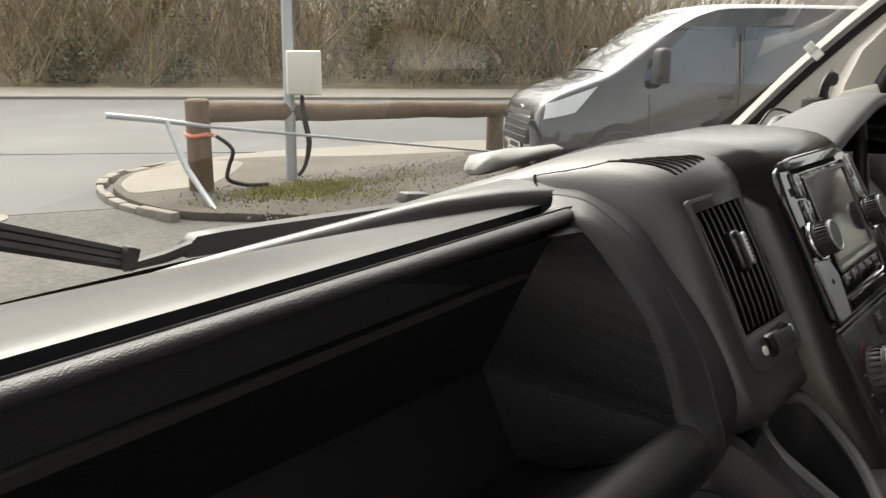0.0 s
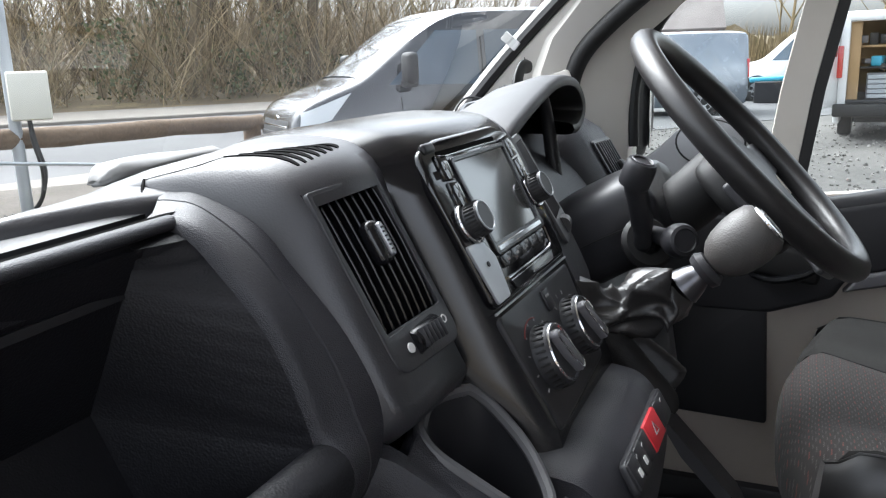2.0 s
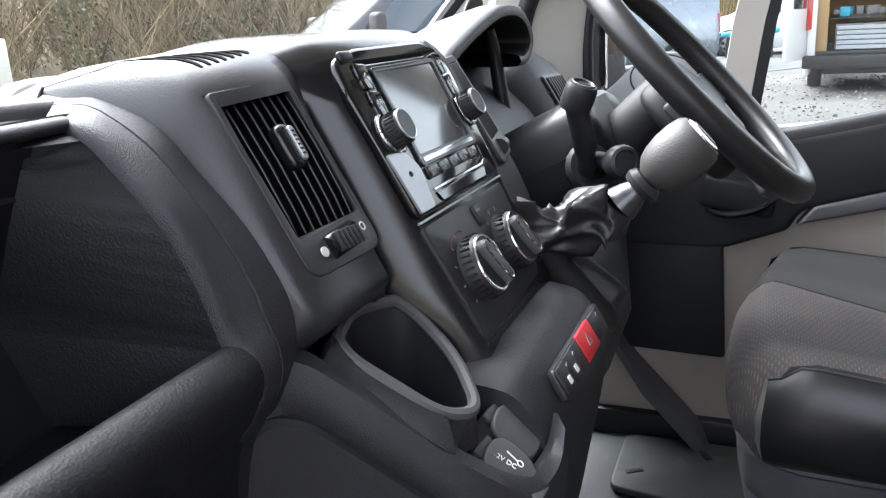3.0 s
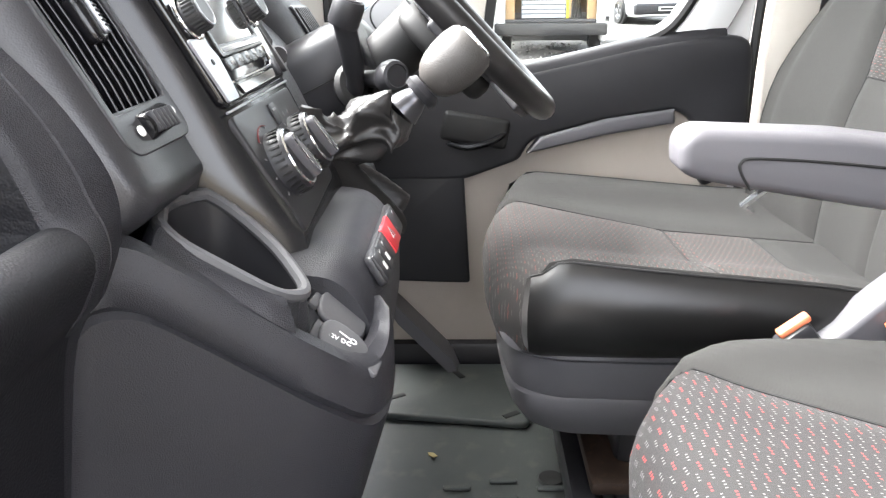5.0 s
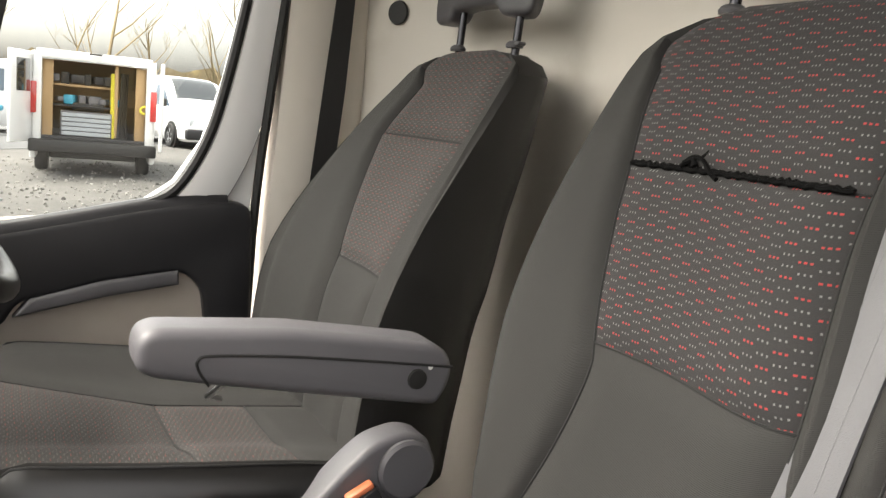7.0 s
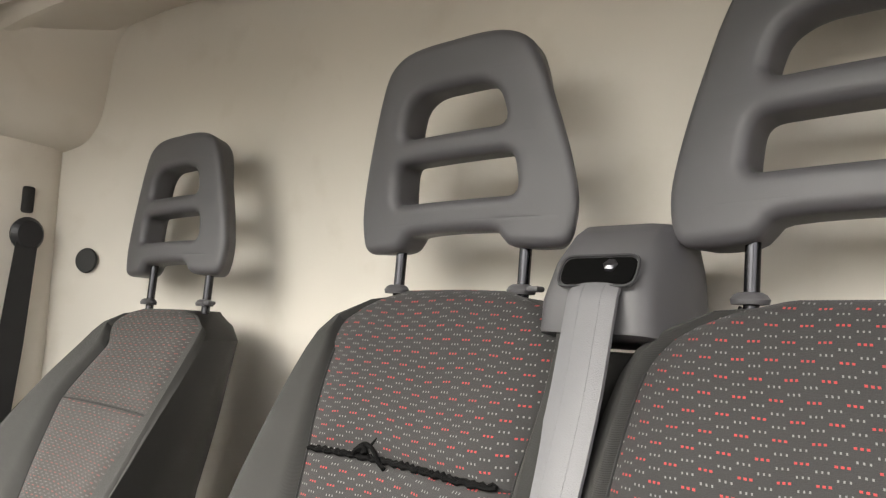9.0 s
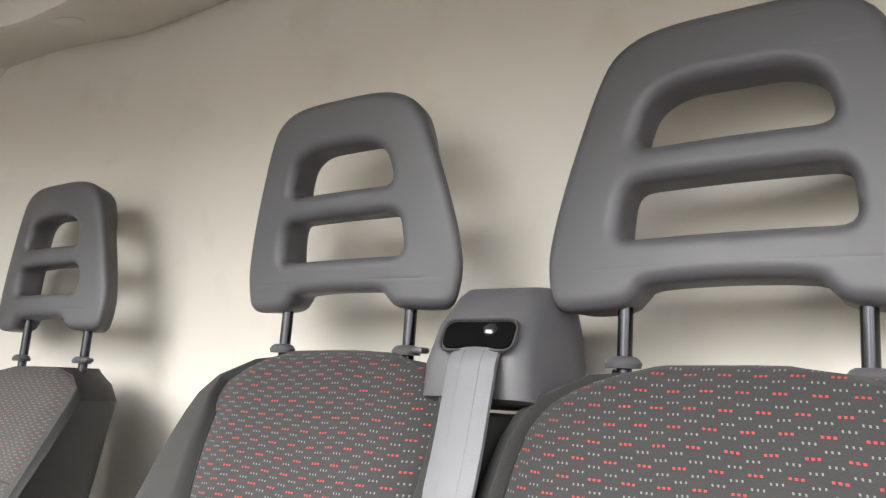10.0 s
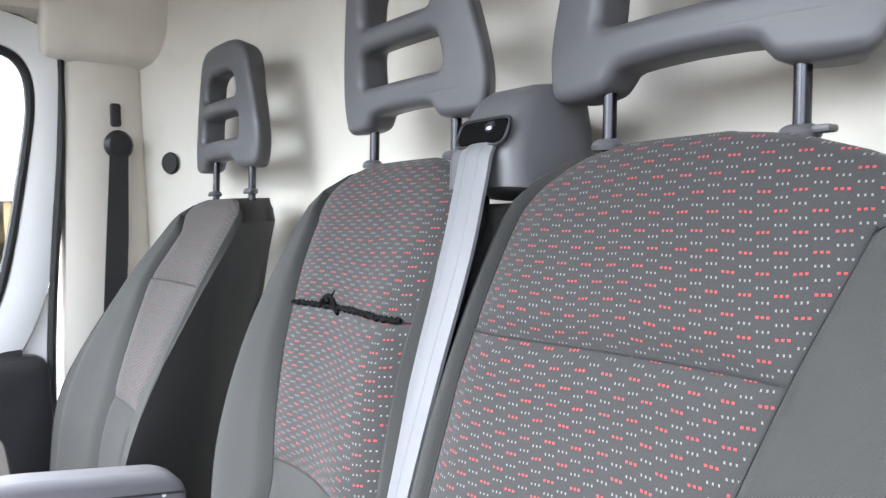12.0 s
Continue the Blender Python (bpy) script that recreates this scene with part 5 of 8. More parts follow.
part("arm", loft([[(x, 1.672, z), (x + 0.002, 1.676, z + h), (x + 0.002, 1.692, z + h + 0.001), (x, 1.700, z)] for x, z, h in ((-0.345, 0.694, 0.008), (-0.332, 0.693, 0.019), (-0.30, 0.692, 0.020), (-0.20, 0.690, 0.018), (-0.07, 0.688, 0.015), (0.04, 0.688, 0.012))]), SMOOTH, wip, "folded black wiper arm")
part("linkage", box(0.040, 0.02, 0.014, pose(-0.025, 1.668, 0.712, 0, 6, -8), 0.004, 2), GREY, wip)

# ---- driver's door ----
door = thing("driver_door", "van door with black armrest panel and beige card", "door", kind="structure", at=(0.9, 0.75, 0.0))
DX = 0.875
# door card
part("door_card", prism([(-0.47, -0.02), (-1.24, -0.02), (-1.24, 0.62), (-0.90, 0.62), (-0.47, 0.66)], 0.03, frame_m((DX + 0.035, 0, 0), (0, -1, 0), (0, 0, 1)), 0.004, 2), DOORCARD, door, "beige textured door card")
def door_panel(name, yz, thick, x, mat, bev, label=""):
    return part(name, prism([(-y, z) for y, z in yz], thick, frame_m((x, 0, 0), (0, -1, 0), (0, 0, 1)) , bev, 4), mat, door, label)
DOORTOP = [(p.x, p.y) for p in spline([(1.25, 0.575, 0), (1.10, 0.580, 0), (0.95, 0.590, 0), (0.80, 0.618, 0), (0.65, 0.650, 0), (0.54, 0.667, 0)], 3)]
door_panel("upper_panel", rounded(DOORTOP + [(0.455, 0.668), (0.448, 0.42), (0.53, 0.38), (0.545, 0.50), (0.585, 0.535), (0.72, 0.515), (0.86, 0.478), (0.88, 0.440), (0.99, 0.400), (1.25, 0.40)], [0.0] * len(DOORTOP) + [0.045, 0.03, 0.02, 0.03, 0.03, 0.02, 0.02, 0.01, 0.02, 0.0]), 0.060, DX + 0.038, SMOOTH, 0.026, "black armrest moulding")
part("sill_cap", tube([Vector((DX + 0.004, y, z - 0.004)) for y, z in DOORTOP] + [Vector((DX + 0.006, 0.505, 0.660))], 0.022, 14), SMOOTH, door)
door_panel("armrest_strip", [(0.590, 0.536), (0.72, 0.518), (0.84, 0.486), (0.866, 0.452), (0.72, 0.486), (0.588, 0.508)], 0.045, DX + 0.02, GREY, 0.008, "grey armrest strip")
door_panel("front_panel", rounded([(0.976, 0.186), (0.988, 0.43), (1.25, 0.43), (1.25, 0.196)], 0.008), 0.05, DX + 0.03, SMOOTH, 0.008, "black front section of the door card")
part("pull_handle", tube(spline([(DX - 0.015, 1.02, 0.475), (DX - 0.03, 0.98, 0.468), (DX - 0.03, 0.93, 0.480), (DX - 0.015, 0.90, 0.50)], 4), 0.007, 8), SURROUND, door)
part("handle_cup", box(0.02, 0.13, 0.06, pose(DX - 0.018, 0.965, 0.50, 10, 0, 0), 0.02, 3), RUBBER, door)
# mirror corner cover
part("corner_base", prism(rounded([(-1.25, 0.57), (-1.02, 0.57), (-1.02, 0.650), (-1.25, 0.650)], 0.006), 0.028, frame_m((DX + 0.02, 0, 0), (0, -1, 0), (0, 0, 1)), 0.004, 2), SMOOTH, door)
CC = frame_m((DX - 0.022, 0, 0.647), (0, -1, 0), (0.30, 0, 1))     # the moulding leans outwards towards its top
mir = part("corner_cover", prism(rounded([(-y, 1.044 * (z - 0.647)) for y, z in ((1.25, 0.647), (1.025, 0.647), (1.028, 0.700), (1.040, 0.733), (1.065, 0.752), (1.105, 0.755), (1.135, 0.747), (1.157, 0.731), (1.181, 0.706), (1.209, 0.683), (1.25, 0.662))], 0.010), 0.034, CC @ Matrix.Translation((0, 0, -0.030)), 0.008, 3), PALEGREY, door, "pale grey moulded corner cover")
TW = CC @ Matrix.Translation((-1.098, 0.0626, 0.005)) @ pose(0, 0, 0, 0, 0, -6)
part("tweeter_cover", lathe([(0.002, -0.002), (0.058, -0.002), (0.058, 0.002), (0.050, 0.005), (0.002, 0.007)], TW @ Matrix.Diagonal((1, 0.70, 1, 1)), 32), PALEGREY, mir, "oval tweeter cover")
part("tweeter_gap", tube([TW @ Vector((0.0595 * math.cos(a), 0.0418 * math.sin(a), 0.0)) for a in (k * math.pi / 16 for k in range(32))], 0.002, 6, closed=True), RUBBER, mir)
# window frame: painted rear upright with rubber seal, quarter light post, top rail
seal = spline([(DX, 0.665, 0.652), (DX, 0.60, 0.685), (DX + 0.002, 0.545, 0.78), (DX + 0.002, 0.512, 0.90), (DX + 0.0, 0.478, 1.08), (DX - 0.005, 0.465, 1.18), (DX - 0.01, 0.475, 1.25), (DX - 0.02, 0.52, 1.285), (DX - 0.035, 0.64, 1.295), (DX - 0.05, 0.80, 1.26), (DX - 0.03, 1.00, 1.14), (DX - 0.01, 1.16, 0.965), (DX, 1.215, 0.88), (DX, 1.235, 0.80), (DX, 1.235, 0.70)], 5)
part("window_seal", tube(seal, 0.010, 8), RUBBER, door)
fr = []
for i, p in enumerate(seal):
    c = Vector((p.x, 0.85, 0.95))
    o = (p - c)
    o.x = 0
    o.normalize()
    w = 0.095
    fr.append([p + Vector((0.012, 0, 0)), p + o * 0.012 + Vector((-0.006, 0, 0)), p + o * 0.05 + Vector((-0.012, 0, 0)), p + o * w * 0.9 + Vector((-0.002, 0, 0)), p + o * w + Vector((0.02, 0, 0)), p + o * w + Vector((0.05, 0, 0)), p + Vector((0.05, 0, 0))])
part("window_frame", loft(fr), PAINT, door, "white painted window frame")
door_panel("rear_shut_panel", [(0.70, 0.55), (0.655, 0.66), (0.60, 0.70), (0.550, 0.78), (0.515, 0.90), (0.480, 1.08), (0.43, 1.16), (0.432, 0.90), (0.452, 0.66), (0.452, 0.05), (0.70, 0.05)], 0.03, DX + 0.042, PAINT, 0.004, "white painted rear edge of the door")
part("shut_seal", tube(spline([(DX - 0.004, 0.452, 0.06), (DX - 0.004, 0.450, 0.60), (DX - 0.004, 0.428, 0.90), (DX - 0.006, 0.410, 1.10), (DX - 0.008, 0.404, 1.30)], 4), 0.009, 8), RUBBER, door)
part("quarter_post", loft([[(DX - 0.005, y, z), (DX - 0.005, y - 0.05, z), (DX + 0.02, y - 0.052, z), (DX + 0.02, y + 0.002, z)] for y, z in ((1.015, 0.58), (0.985, 0.80), (0.945, 1.00), (0.91, 1.19))]), BEIGE, door, "cream quarter-light post")
part("post_seal", loft([[(DX - 0.008, y, z), (DX - 0.008, y - 0.018, z), (DX + 0.02, y - 0.018, z), (DX + 0.02, y, z)] for y, z in ((0.964, 0.58), (0.934, 0.80), (0.894, 1.00), (0.86, 1.20))]), RUBBER, door)
gp = part("pane", prism([(-0.45, 0.60), (-0.98, 0.55), (-0.87, 1.25), (-0.60, 1.32), (-0.45, 1.29)], 0.004, frame_m((DX + 0.022, 0, 0), (0, -1, 0), (0, 0, 1))), GLASS, door, "clear side window")
gp.visible_shadow = False
gq = part("pane", prism([(-0.99, 0.55), (-1.26, 0.55), (-1.26, 0.85), (-0.90, 1.23)], 0.004, frame_m((DX + 0.024, 0, 0), (0, -1, 0), (0, 0, 1))), GLASS, door, "clear quarter light")
gq.visible_shadow = False
# cream inner pillar in front of the quarter light, with dark seal
qp = loft([[(0.80, 1.40 - a, z), (0.815, 1.33 - a, z), (0.84, 1.285 - a, z), (0.868, 1.245 - a, z), (0.93, 1.24 - a, z), (0.93, 1.45 - a, z), (0.85, 1.45 - a, z)] for z, a in ((0.55, 0.0), (0.76, 0.0), (0.84, 0.008), (0.90, 0.03), (0.95, 0.072), (1.00, 0.115), (1.06, 0.175), (1.12, 0.235), (1.20, 0.305))])
tagged(part("pillar_foot", qp, PILLARTRIM), "cream trim at the foot of the pillar", "pillar", "", "structure")
tagged(part("trim_door_seal", tube(spline([(0.825, 1.345, 0.70), (0.822, 1.345, 0.78), (0.815, 1.325, 0.86), (0.812, 1.26, 0.93), (0.80, 1.11, 1.045), (0.78, 0.92, 1.20)], 5), 0.017, 10), RUBBER), "black door aperture seal", "seal", "", "structure")
setting("wall_sill_driver", box(0.08, 1.2, 0.10, pose(0.90, 0.85, 0.0), 0.01, 2), SMOOTH, "black door sill", "sill")
tagged(part("trim_kick", loft([[(0.80, y, z), (0.80, y + 0.022, z + 0.060), (0.87, y + 0.022, z + 0.060), (0.87, y, z)] for y, z in ((0.99, -0.02), (1.05, 0.045), (1.12, 0.12), (1.20, 0.25))]), GREY), "grey kick trim at the door sill", "trim", "", "structure")
# door mirror outside
dm = thing("door_mirror", "large black door mirror outside the driver's window", "mirror", at=(1.05, 1.25, 0.7))
part("housing", box(0.20, 0.10, 0.34, pose(1.09, 1.30, 0.82, 0, 0, 12), 0.035, 4), SMOOTH, dm)
part("mirror_glass", box(0.165, 0.005, 0.28, pose(1.09, 1.245, 0.82, 0, 0, 12), 0.012, 3), CHROME, dm)
part("bracket", tube([(0.90, 1.30, 0.68), (1.02, 1.30, 0.70)], 0.025, 10), SMOOTH, dm)

# passenger side: rear post and open doorway, roof rail
setting("wall_pillar_passenger", loft([[(-0.84, 0.30, z), (-0.82, 0.20, z), (-0.80, 0.08, z), (-0.96, 0.08, z), (-0.96, 0.30, z)] for z in (0.0, 0.8, 1.72)]), BEIGE, "cream post behind the passenger door opening", "pillar")
setting("wall_sill_passenger", box(0.10, 1.35, 0.08, pose(-0.90, 0.90, -0.04), 0.01, 2), SMOOTH, "black sill of the passenger door opening", "sill")
setting("wall_roof_rail", box(0.10, 1.25, 0.30, pose(-0.90, 0.70, 1.59), 0.02, 2), BEIGE, "cream rail above the passenger door opening", "trim")
setting("wall_roof_rail_driver", box(0.14, 1.0, 0.34, pose(0.90, 0.60, 1.53), 0.03, 2), BEIGE, "cream rail above the driver's door", "trim")

# passenger door, standing wide open on its front hinges
pdoor = thing("passenger_door", "van passenger door standing wide open with beige card", "door", kind="structure", at=(-0.95, 1.44, 0.0))
pm = Matrix.Translation((-0.955, 1.44, 0)) @ pose(0, 0, 0, 0, 0, -78)     # local: y runs back along the leaf, towards -y; x outwards
def leaf_plate(name, yz, thick, x, mat, bev, label=""):
    return part(name, prism(rounded([(-y, z) for y, z in yz], 0.03), thick, pm @ frame_m((x, 0, 0), (0, 1, 0), (0, 0, 1)), bev, 3), mat, pdoor, label)
leaf_plate("skin", [(0.0, -0.10), (0.98, -0.10), (1.0, 0.67), (0.0, 0.60)], 0.09, -0.10, PAINT, 0.012, "white painted outer skin")
leaf_plate("door_card", [(0.05, 0.0), (0.94, 0.0), (0.94, 0.52), (0.05, 0.46)], 0.03, -0.012, DOORCARD, 0.008, "beige textured door card")
leaf_plate("upper_panel", [(0.04, 0.40), (0.30, 0.42), (0.70, 0.50), (0.94, 0.40), (0.97, 0.66), (0.70, 0.64), (0.30, 0.59), (0.04, 0.575)], 0.05, -0.012, SMOOTH, 0.014, "black armrest moulding")
leaf_plate("door_pocket", [(0.15, 0.0), (0.80, 0.0), (0.80, 0.10), (0.15, 0.20)], 0.06, -0.01, SMOOTH, 0.012, "black door pocket")
for a, b in (((0.03, 0.60), (0.33, 1.02)), ((0.33, 1.02), (0.56, 1.26)), ((0.56, 1.26), (0.90, 1.26)), ((0.90, 1.26), (0.96, 1.18)), ((0.96, 1.18), (0.98, 0.66))):
    part("window_frame", tube([pm @ Vector((-0.05, -a[0], a[1])), pm @ Vector((-0.05, -b[0], b[1]))], 0.035, 8), PAINT, pdoor)
pg = part("pane", prism([(-0.05, 0.60), (-0.97, 0.66), (-0.94, 1.23), (-0.58, 1.24), (-0.34, 1.01)], 0.004, pm @ frame_m((-0.05, 0, 0), (0, 1, 0), (0, 0, 1))), GLASS, pdoor, "clear side window")
pg.visible_shadow = False

# lower body and load space of the van, closing it below and behind
setting("wall_underbody", prism(rounded([(-0.10, -0.40), (1.98, -0.36), (2.04, 0.05), (1.56, -0.04), (-0.10, -0.04)], 0.04), 1.80, frame_m((-0.90, 0, 0), (0, 1, 0), (0, 0, 1)), 0.02, 2), PAINT, "white lower body of the van", "van body")
setting("wall_load_body", box(1.92, 3.0, 2.16, pose(0, -1.46, 0.70), 0.08, 3), PAINT, "white load body of the van", "van body")
for x in (-0.84, 0.84):
    for y in (1.62, -1.9):
        tagged(part("wheel", lathe([(0.02, -0.10), (0.30, -0.10), (0.33, -0.07), (0.33, 0.07), (0.30, 0.10), (0.02, 0.10)], pose(x, y, -0.27, 0, 90, 0), 28), RUBBER), "black van wheel", "wheel", "wheels of the van", "structure")
# windscreen header and the passenger's side of the screen
hd = loft([[ws(u, 0.915) + Vector((0, -0.004, 0)), Vector((0.80 * u, 0.77, 1.50)), Vector((0.80 * u, 0.66, 1.575)), Vector((0.80 * u, 0.66, 1.72)), Vector((0.80 * u, 0.80, 1.74)), ws(u, 1.02) + Vector((0, 0.01, 0.02))] for u in (-1 + 2 * i / 16 for i in range(17))])
setting("wall_header", hd, BEIGE, "cream overhead shelf above the windscreen", "trim")
ap = []
for p, w in (((0.84, 1.62, 0.70), 0.10), ((0.838, 1.50, 0.835), 0.105), ((0.832, 1.40, 0.935), 0.11), ((0.815, 1.25, 1.065), 0.115), ((0.79, 1.05, 1.22), 0.12), ((0.75, 0.80, 1.40), 0.12), ((0.70, 0.5, 1.60), 0.12)):
    p = Vector((-p[0], p[1], p[2]))
    b = Vector((-0.035, -w * 0.9, -w * 0.6))
    ap.append([p, p + b * 0.12 + Vector((0.020, 0, 0.0)), p + b * 0.5 + Vector((0.030, 0, 0)), p + b * 0.88 + Vector((0.012, 0, 0)), p + b, p + b + Vector((-0.06, 0.02, 0.02)), p + Vector((-0.06, 0.03, 0.02))])
tagged(part("pillar_front", loft(ap), PILLARTRIM), "cream windscreen pillar trim", "pillar", "", "structure")
setting("wall_side_passenger", prism(rounded([(1.30, -0.05), (1.60, -0.05), (1.62, 0.72), (1.48, 0.78), (1.38, 0.80), (1.33, 0.60)], 0.03), 0.06, frame_m((-0.95, 0, 0), (0, 1, 0), (0, 0, 1)), 0.01, 2), SMOOTH, "black side wall at the dashboard end", "wall")

# floor mat panel, screws, ribs
mat_panel = thing("floor_hatch", "grey rubber hatch mat with recessed slots", "floor mat", at=(0.55, 1.0, 0))
part("hatch", prism(rounded([(0.600, 0.868), (0.84, 0.868), (0.84, 1.155), (0.640, 1.155)], 0.025), 0.014, pose(0, 0, 0.0), 0.005, 3), MAT, mat_panel)
for x, y, a in ((0.632, 0.902, -55), (0.700, 1.118, -60), (0.790, 1.00, 30)):
    part("slot", box(0.034, 0.013, 0.003, pose(x, y, 0.0142, 0, 0, a), 0.004, 2), RUBBER, mat_panel)
for i in range(6):
    for j in range(5):
        part("rib", box(0.012, 0.045, 0.005, pose(0.20 + 0.045 * i + 0.02 * (j % 2), 0.70 + 0.075 * j, 0.001), 0.002, 1), MAT, FLOOR)
scr = thing("floor_fixing", "round rubber floor fixing", "fixing", at=(0.42, 0.855, 0))
part("cup", lathe([(0.008, 0.002), (0.02, 0.004), (0.022, 0.0), (0.002, 0.0)], Matrix.Translation((0.452, 0.847, -0.001)), 18), RUBBER, scr)
leaf = thing("leaf", "dry yellow leaf on the rubber floor", "leaf", at=(0.45, 1.02, 0))
part("blade", prism([(0, 0), (0.012, 0.003), (0.016, 0.012), (0.006, 0.014), (-0.004, 0.008)], 0.0012, pose(0.512, 1.034, 0.003, 6, 4, 20)), material("dry_leaf", (0.45, 0.36, 0.16), 0.7), leaf)


# ---- seats ----
def patch(fn, u0, u1, v0, v1, puff=0.006, nu=14, nv=14, edge=0.035, thick=0.03, back=(0, -1, 0)):
    """Upholstered piece over part of a seat surface; its rims dip into the seams."""
    rows = []
    for j in range(nv + 1):
        v = v0 + (v1 - v0) * j / nv
        row = []
        for i in range(nu + 1):
            a0, a1 = (u0(v) if callable(u0) else u0), (u1(v) if callable(u1) else u1)
            u = a0 + (a1 - a0) * i / nu
            p, nrm = fn(u, v)
            du = min(i / nu, 1 - i / nu)
            dv = min(j / nv, 1 - j / nv)
            d = min(du * 6, dv * 8, 1.0)
            row.append(p + nrm * puff * (1 - (1 - d) ** 2))
        rows.append(row)
    t = loft(rows, False, False)
    return t


def surf(pos):
    """Adds a normal to a position function by small differences."""
    def fn(u, v):
        e = 1e-3
        p = pos(u, v)
        a = pos(u + e, v) - pos(u - e, v)
        b = pos(u, v + e) - pos(u, v - e)
        n = a.cross(b)
        if n.length < 1e-12:
            n = Vector((0, 1, 0))
        return p, n.normalized()
    return fn


def lerp_table(tab, v):
    """Smooth curve through the rows of a table, by its first column."""
    n = len(tab)
    i = 0
    while i < n - 2 and v > tab[i + 1][0]:
        i += 1
    a, b = tab[i], tab[i + 1]
    h = b[0] - a[0]
    f = (v - a[0]) / h
    out = []
    for k in range(1, len(a)):
        d = (b[k] - a[k]) / h
        m0 = d if i == 0 else (b[k] - tab[i - 1][k]) / (b[0] - tab[i - 1][0])
        m1 = d if i == n - 2 else (tab[i + 2][k] - a[k]) / (tab[i + 2][0] - a[0])
        m0, m1 = (max(min(q, 3 * d), 0) if d > 0 else min(max(q, 3 * d), 0) for q in (m0, m1))
        f2, f3 = f * f, f * f * f
        out.append((2 * f3 - 3 * f2 + 1) * a[k] + (f3 - 2 * f2 + f) * h * m0 + (3 * f2 - 2 * f3) * b[k] + (f3 - f2) * h * m1)
    return out


HEAD = [(0.0, 0.252), (0.045, 0.252), (0.078, 0.247), (0.103, 0.232), (0.118, 0.205), (0.132, 0.165), (0.147, 0.115), (0.157, 0.070), (0.159, 0.042), (0.154, 0.014), (0.146, 0.003), (0.132, 0.000), (0.084, 0.002), (0.070, 0.012), (0.058, 0.020), (0.0, 0.022)]
def head_rest(seat, xc, y, z, label, gap=0.0925, off=0.001, lean=-0.10, size=1.0, tall=1.0, low=0.0):
    half = [tuple(p)[:2] for p in spline([(a, b, 0) for a, b in HEAD], 3)]
    outline = half + [(-a, b) for a, b in reversed(half[1:-1])]
    gap_low = rounded([(-0.090, 0.060), (0.090, 0.060), (0.084, 0.108), (-0.084, 0.108)], 0.016, 5)
    up = rounded([(-0.078, 0.140), (0.078, 0.140), (0.066, 0.180), (0.040, 0.192), (-0.040, 0.192), (-0.066, 0.180)], 0.018, 5)
    m = frame_m((xc, y - 0.028, z), (-1, 0, 0), (0, lean, 0.995)) @ Matrix.Diagonal((size, size * tall, 1, 1))
    t = holed(outline, [gap_low, up], 0.046, 0.0125, None, bevres=5)
    for _ in range(4):
        wide = [e for e in t.edges if e.calc_length() > 0.02]
        if wide:
            bmesh.ops.subdivide_edges(t, edges=wide, cuts=1)
            bmesh.ops.triangulate(t, faces=t.faces[:])
    for v in t.verts:
        v.co.x *= 1.045
        v.co.z += 0.009
        back = min(max((0.030 - v.co.z) / 0.063, 0), 1)
        rim = min(max((abs(v.co.x) - 0.085) / 0.05, 0), 1)
        v.co.x *= 1 - 0.27 * back * rim
        v.co.y -= 0.016 * back * min(max((v.co.y - 0.19) / 0.05, 0), 1)
        v.co.z -= 0.014 * (v.co.x / 0.15) ** 2
    bmesh.ops.transform(t, matrix=m, verts=t.verts)
    h = part("headrest", t, FOAM, seat, label, angle=60)
    for s in (-1, 1):
        px = xc + off + s * gap
        part("post", tube([(px, y - 0.022, z + 0.02), (px, y - 0.016, z - 0.10)], 0.0066, 12), STEEL, h, "steel post")
        part("guide", lathe([(0.006, -0.002), (0.0135, -0.002), (0.0145, 0.002), (0.012, 0.006), (0.0085, 0.008), (0.006, 0.008)], Matrix.Translation((px, y - 0.016, z - 0.045 - (low if s < 0 else 0))) @ Matrix.Diagonal((1.15, 0.9, 1, 1)), 20), FOAM, h)
    part("release", box(0.015, 0.014, 0.006, pose(xc + off - gap - 0.021, y - 0.012, z - 0.042 - low), 0.0025, 2), FOAM, h)
    return h


def backrest(xc, tab, flare=0.0, drift=0.0, slump=0.0):
    """Seat back surface: table of v, z, centre y, half width, bulge; u runs from -1 (passenger side) to 1."""
    def pos(u, v):
        z, yc, hw, bulge = lerp_table(tab, v)
        k = min(abs(u), 1.0)
        y = yc + bulge * max(1 - k ** 5, 0) ** 0.5 + flare * k * k * (1 - k ** 4) * min(max((0.9 - v) / 0.3, 0), 1)
        side = -drift * min(max((v - 0.55) / 0.35, 0), 1) * (1 - 0.8 * min(max((v - 0.92) / 0.08, 0), 1))
        return Vector((xc + side + u * (hw - side * math.copysign(1, drift)), y, z - slump * max(-u, 0) ** 2 * min(max((v - 0.7) / 0.25, 0), 1)))
    fn = surf(pos)
    def out(u, v):
        p, n = fn(u, v)
        return p, -n
    return out


bench = thing("passenger_bench", "grey double passenger seat with red and white dotted cloth", "seat", at=(-0.36, 0.5, 0.0))
MIDT = [(0.0, 0.40, 0.385, 0.176, 0.030), (0.15, 0.50, 0.368, 0.199, 0.025), (0.40, 0.66, 0.350, 0.205, 0.020), (0.65, 0.82, 0.308, 0.184, 0.012), (0.85, 0.93, 0.258, 0.178, 0.008), (0.92, 0.966, 0.236, 0.160, 0.008), (0.96, 0.988, 0.218, 0.126, 0.008), (0.985, 1.001, 0.204, 0.080, 0.007), (1.0, 1.007, 0.194, 0.020, 0.006)]
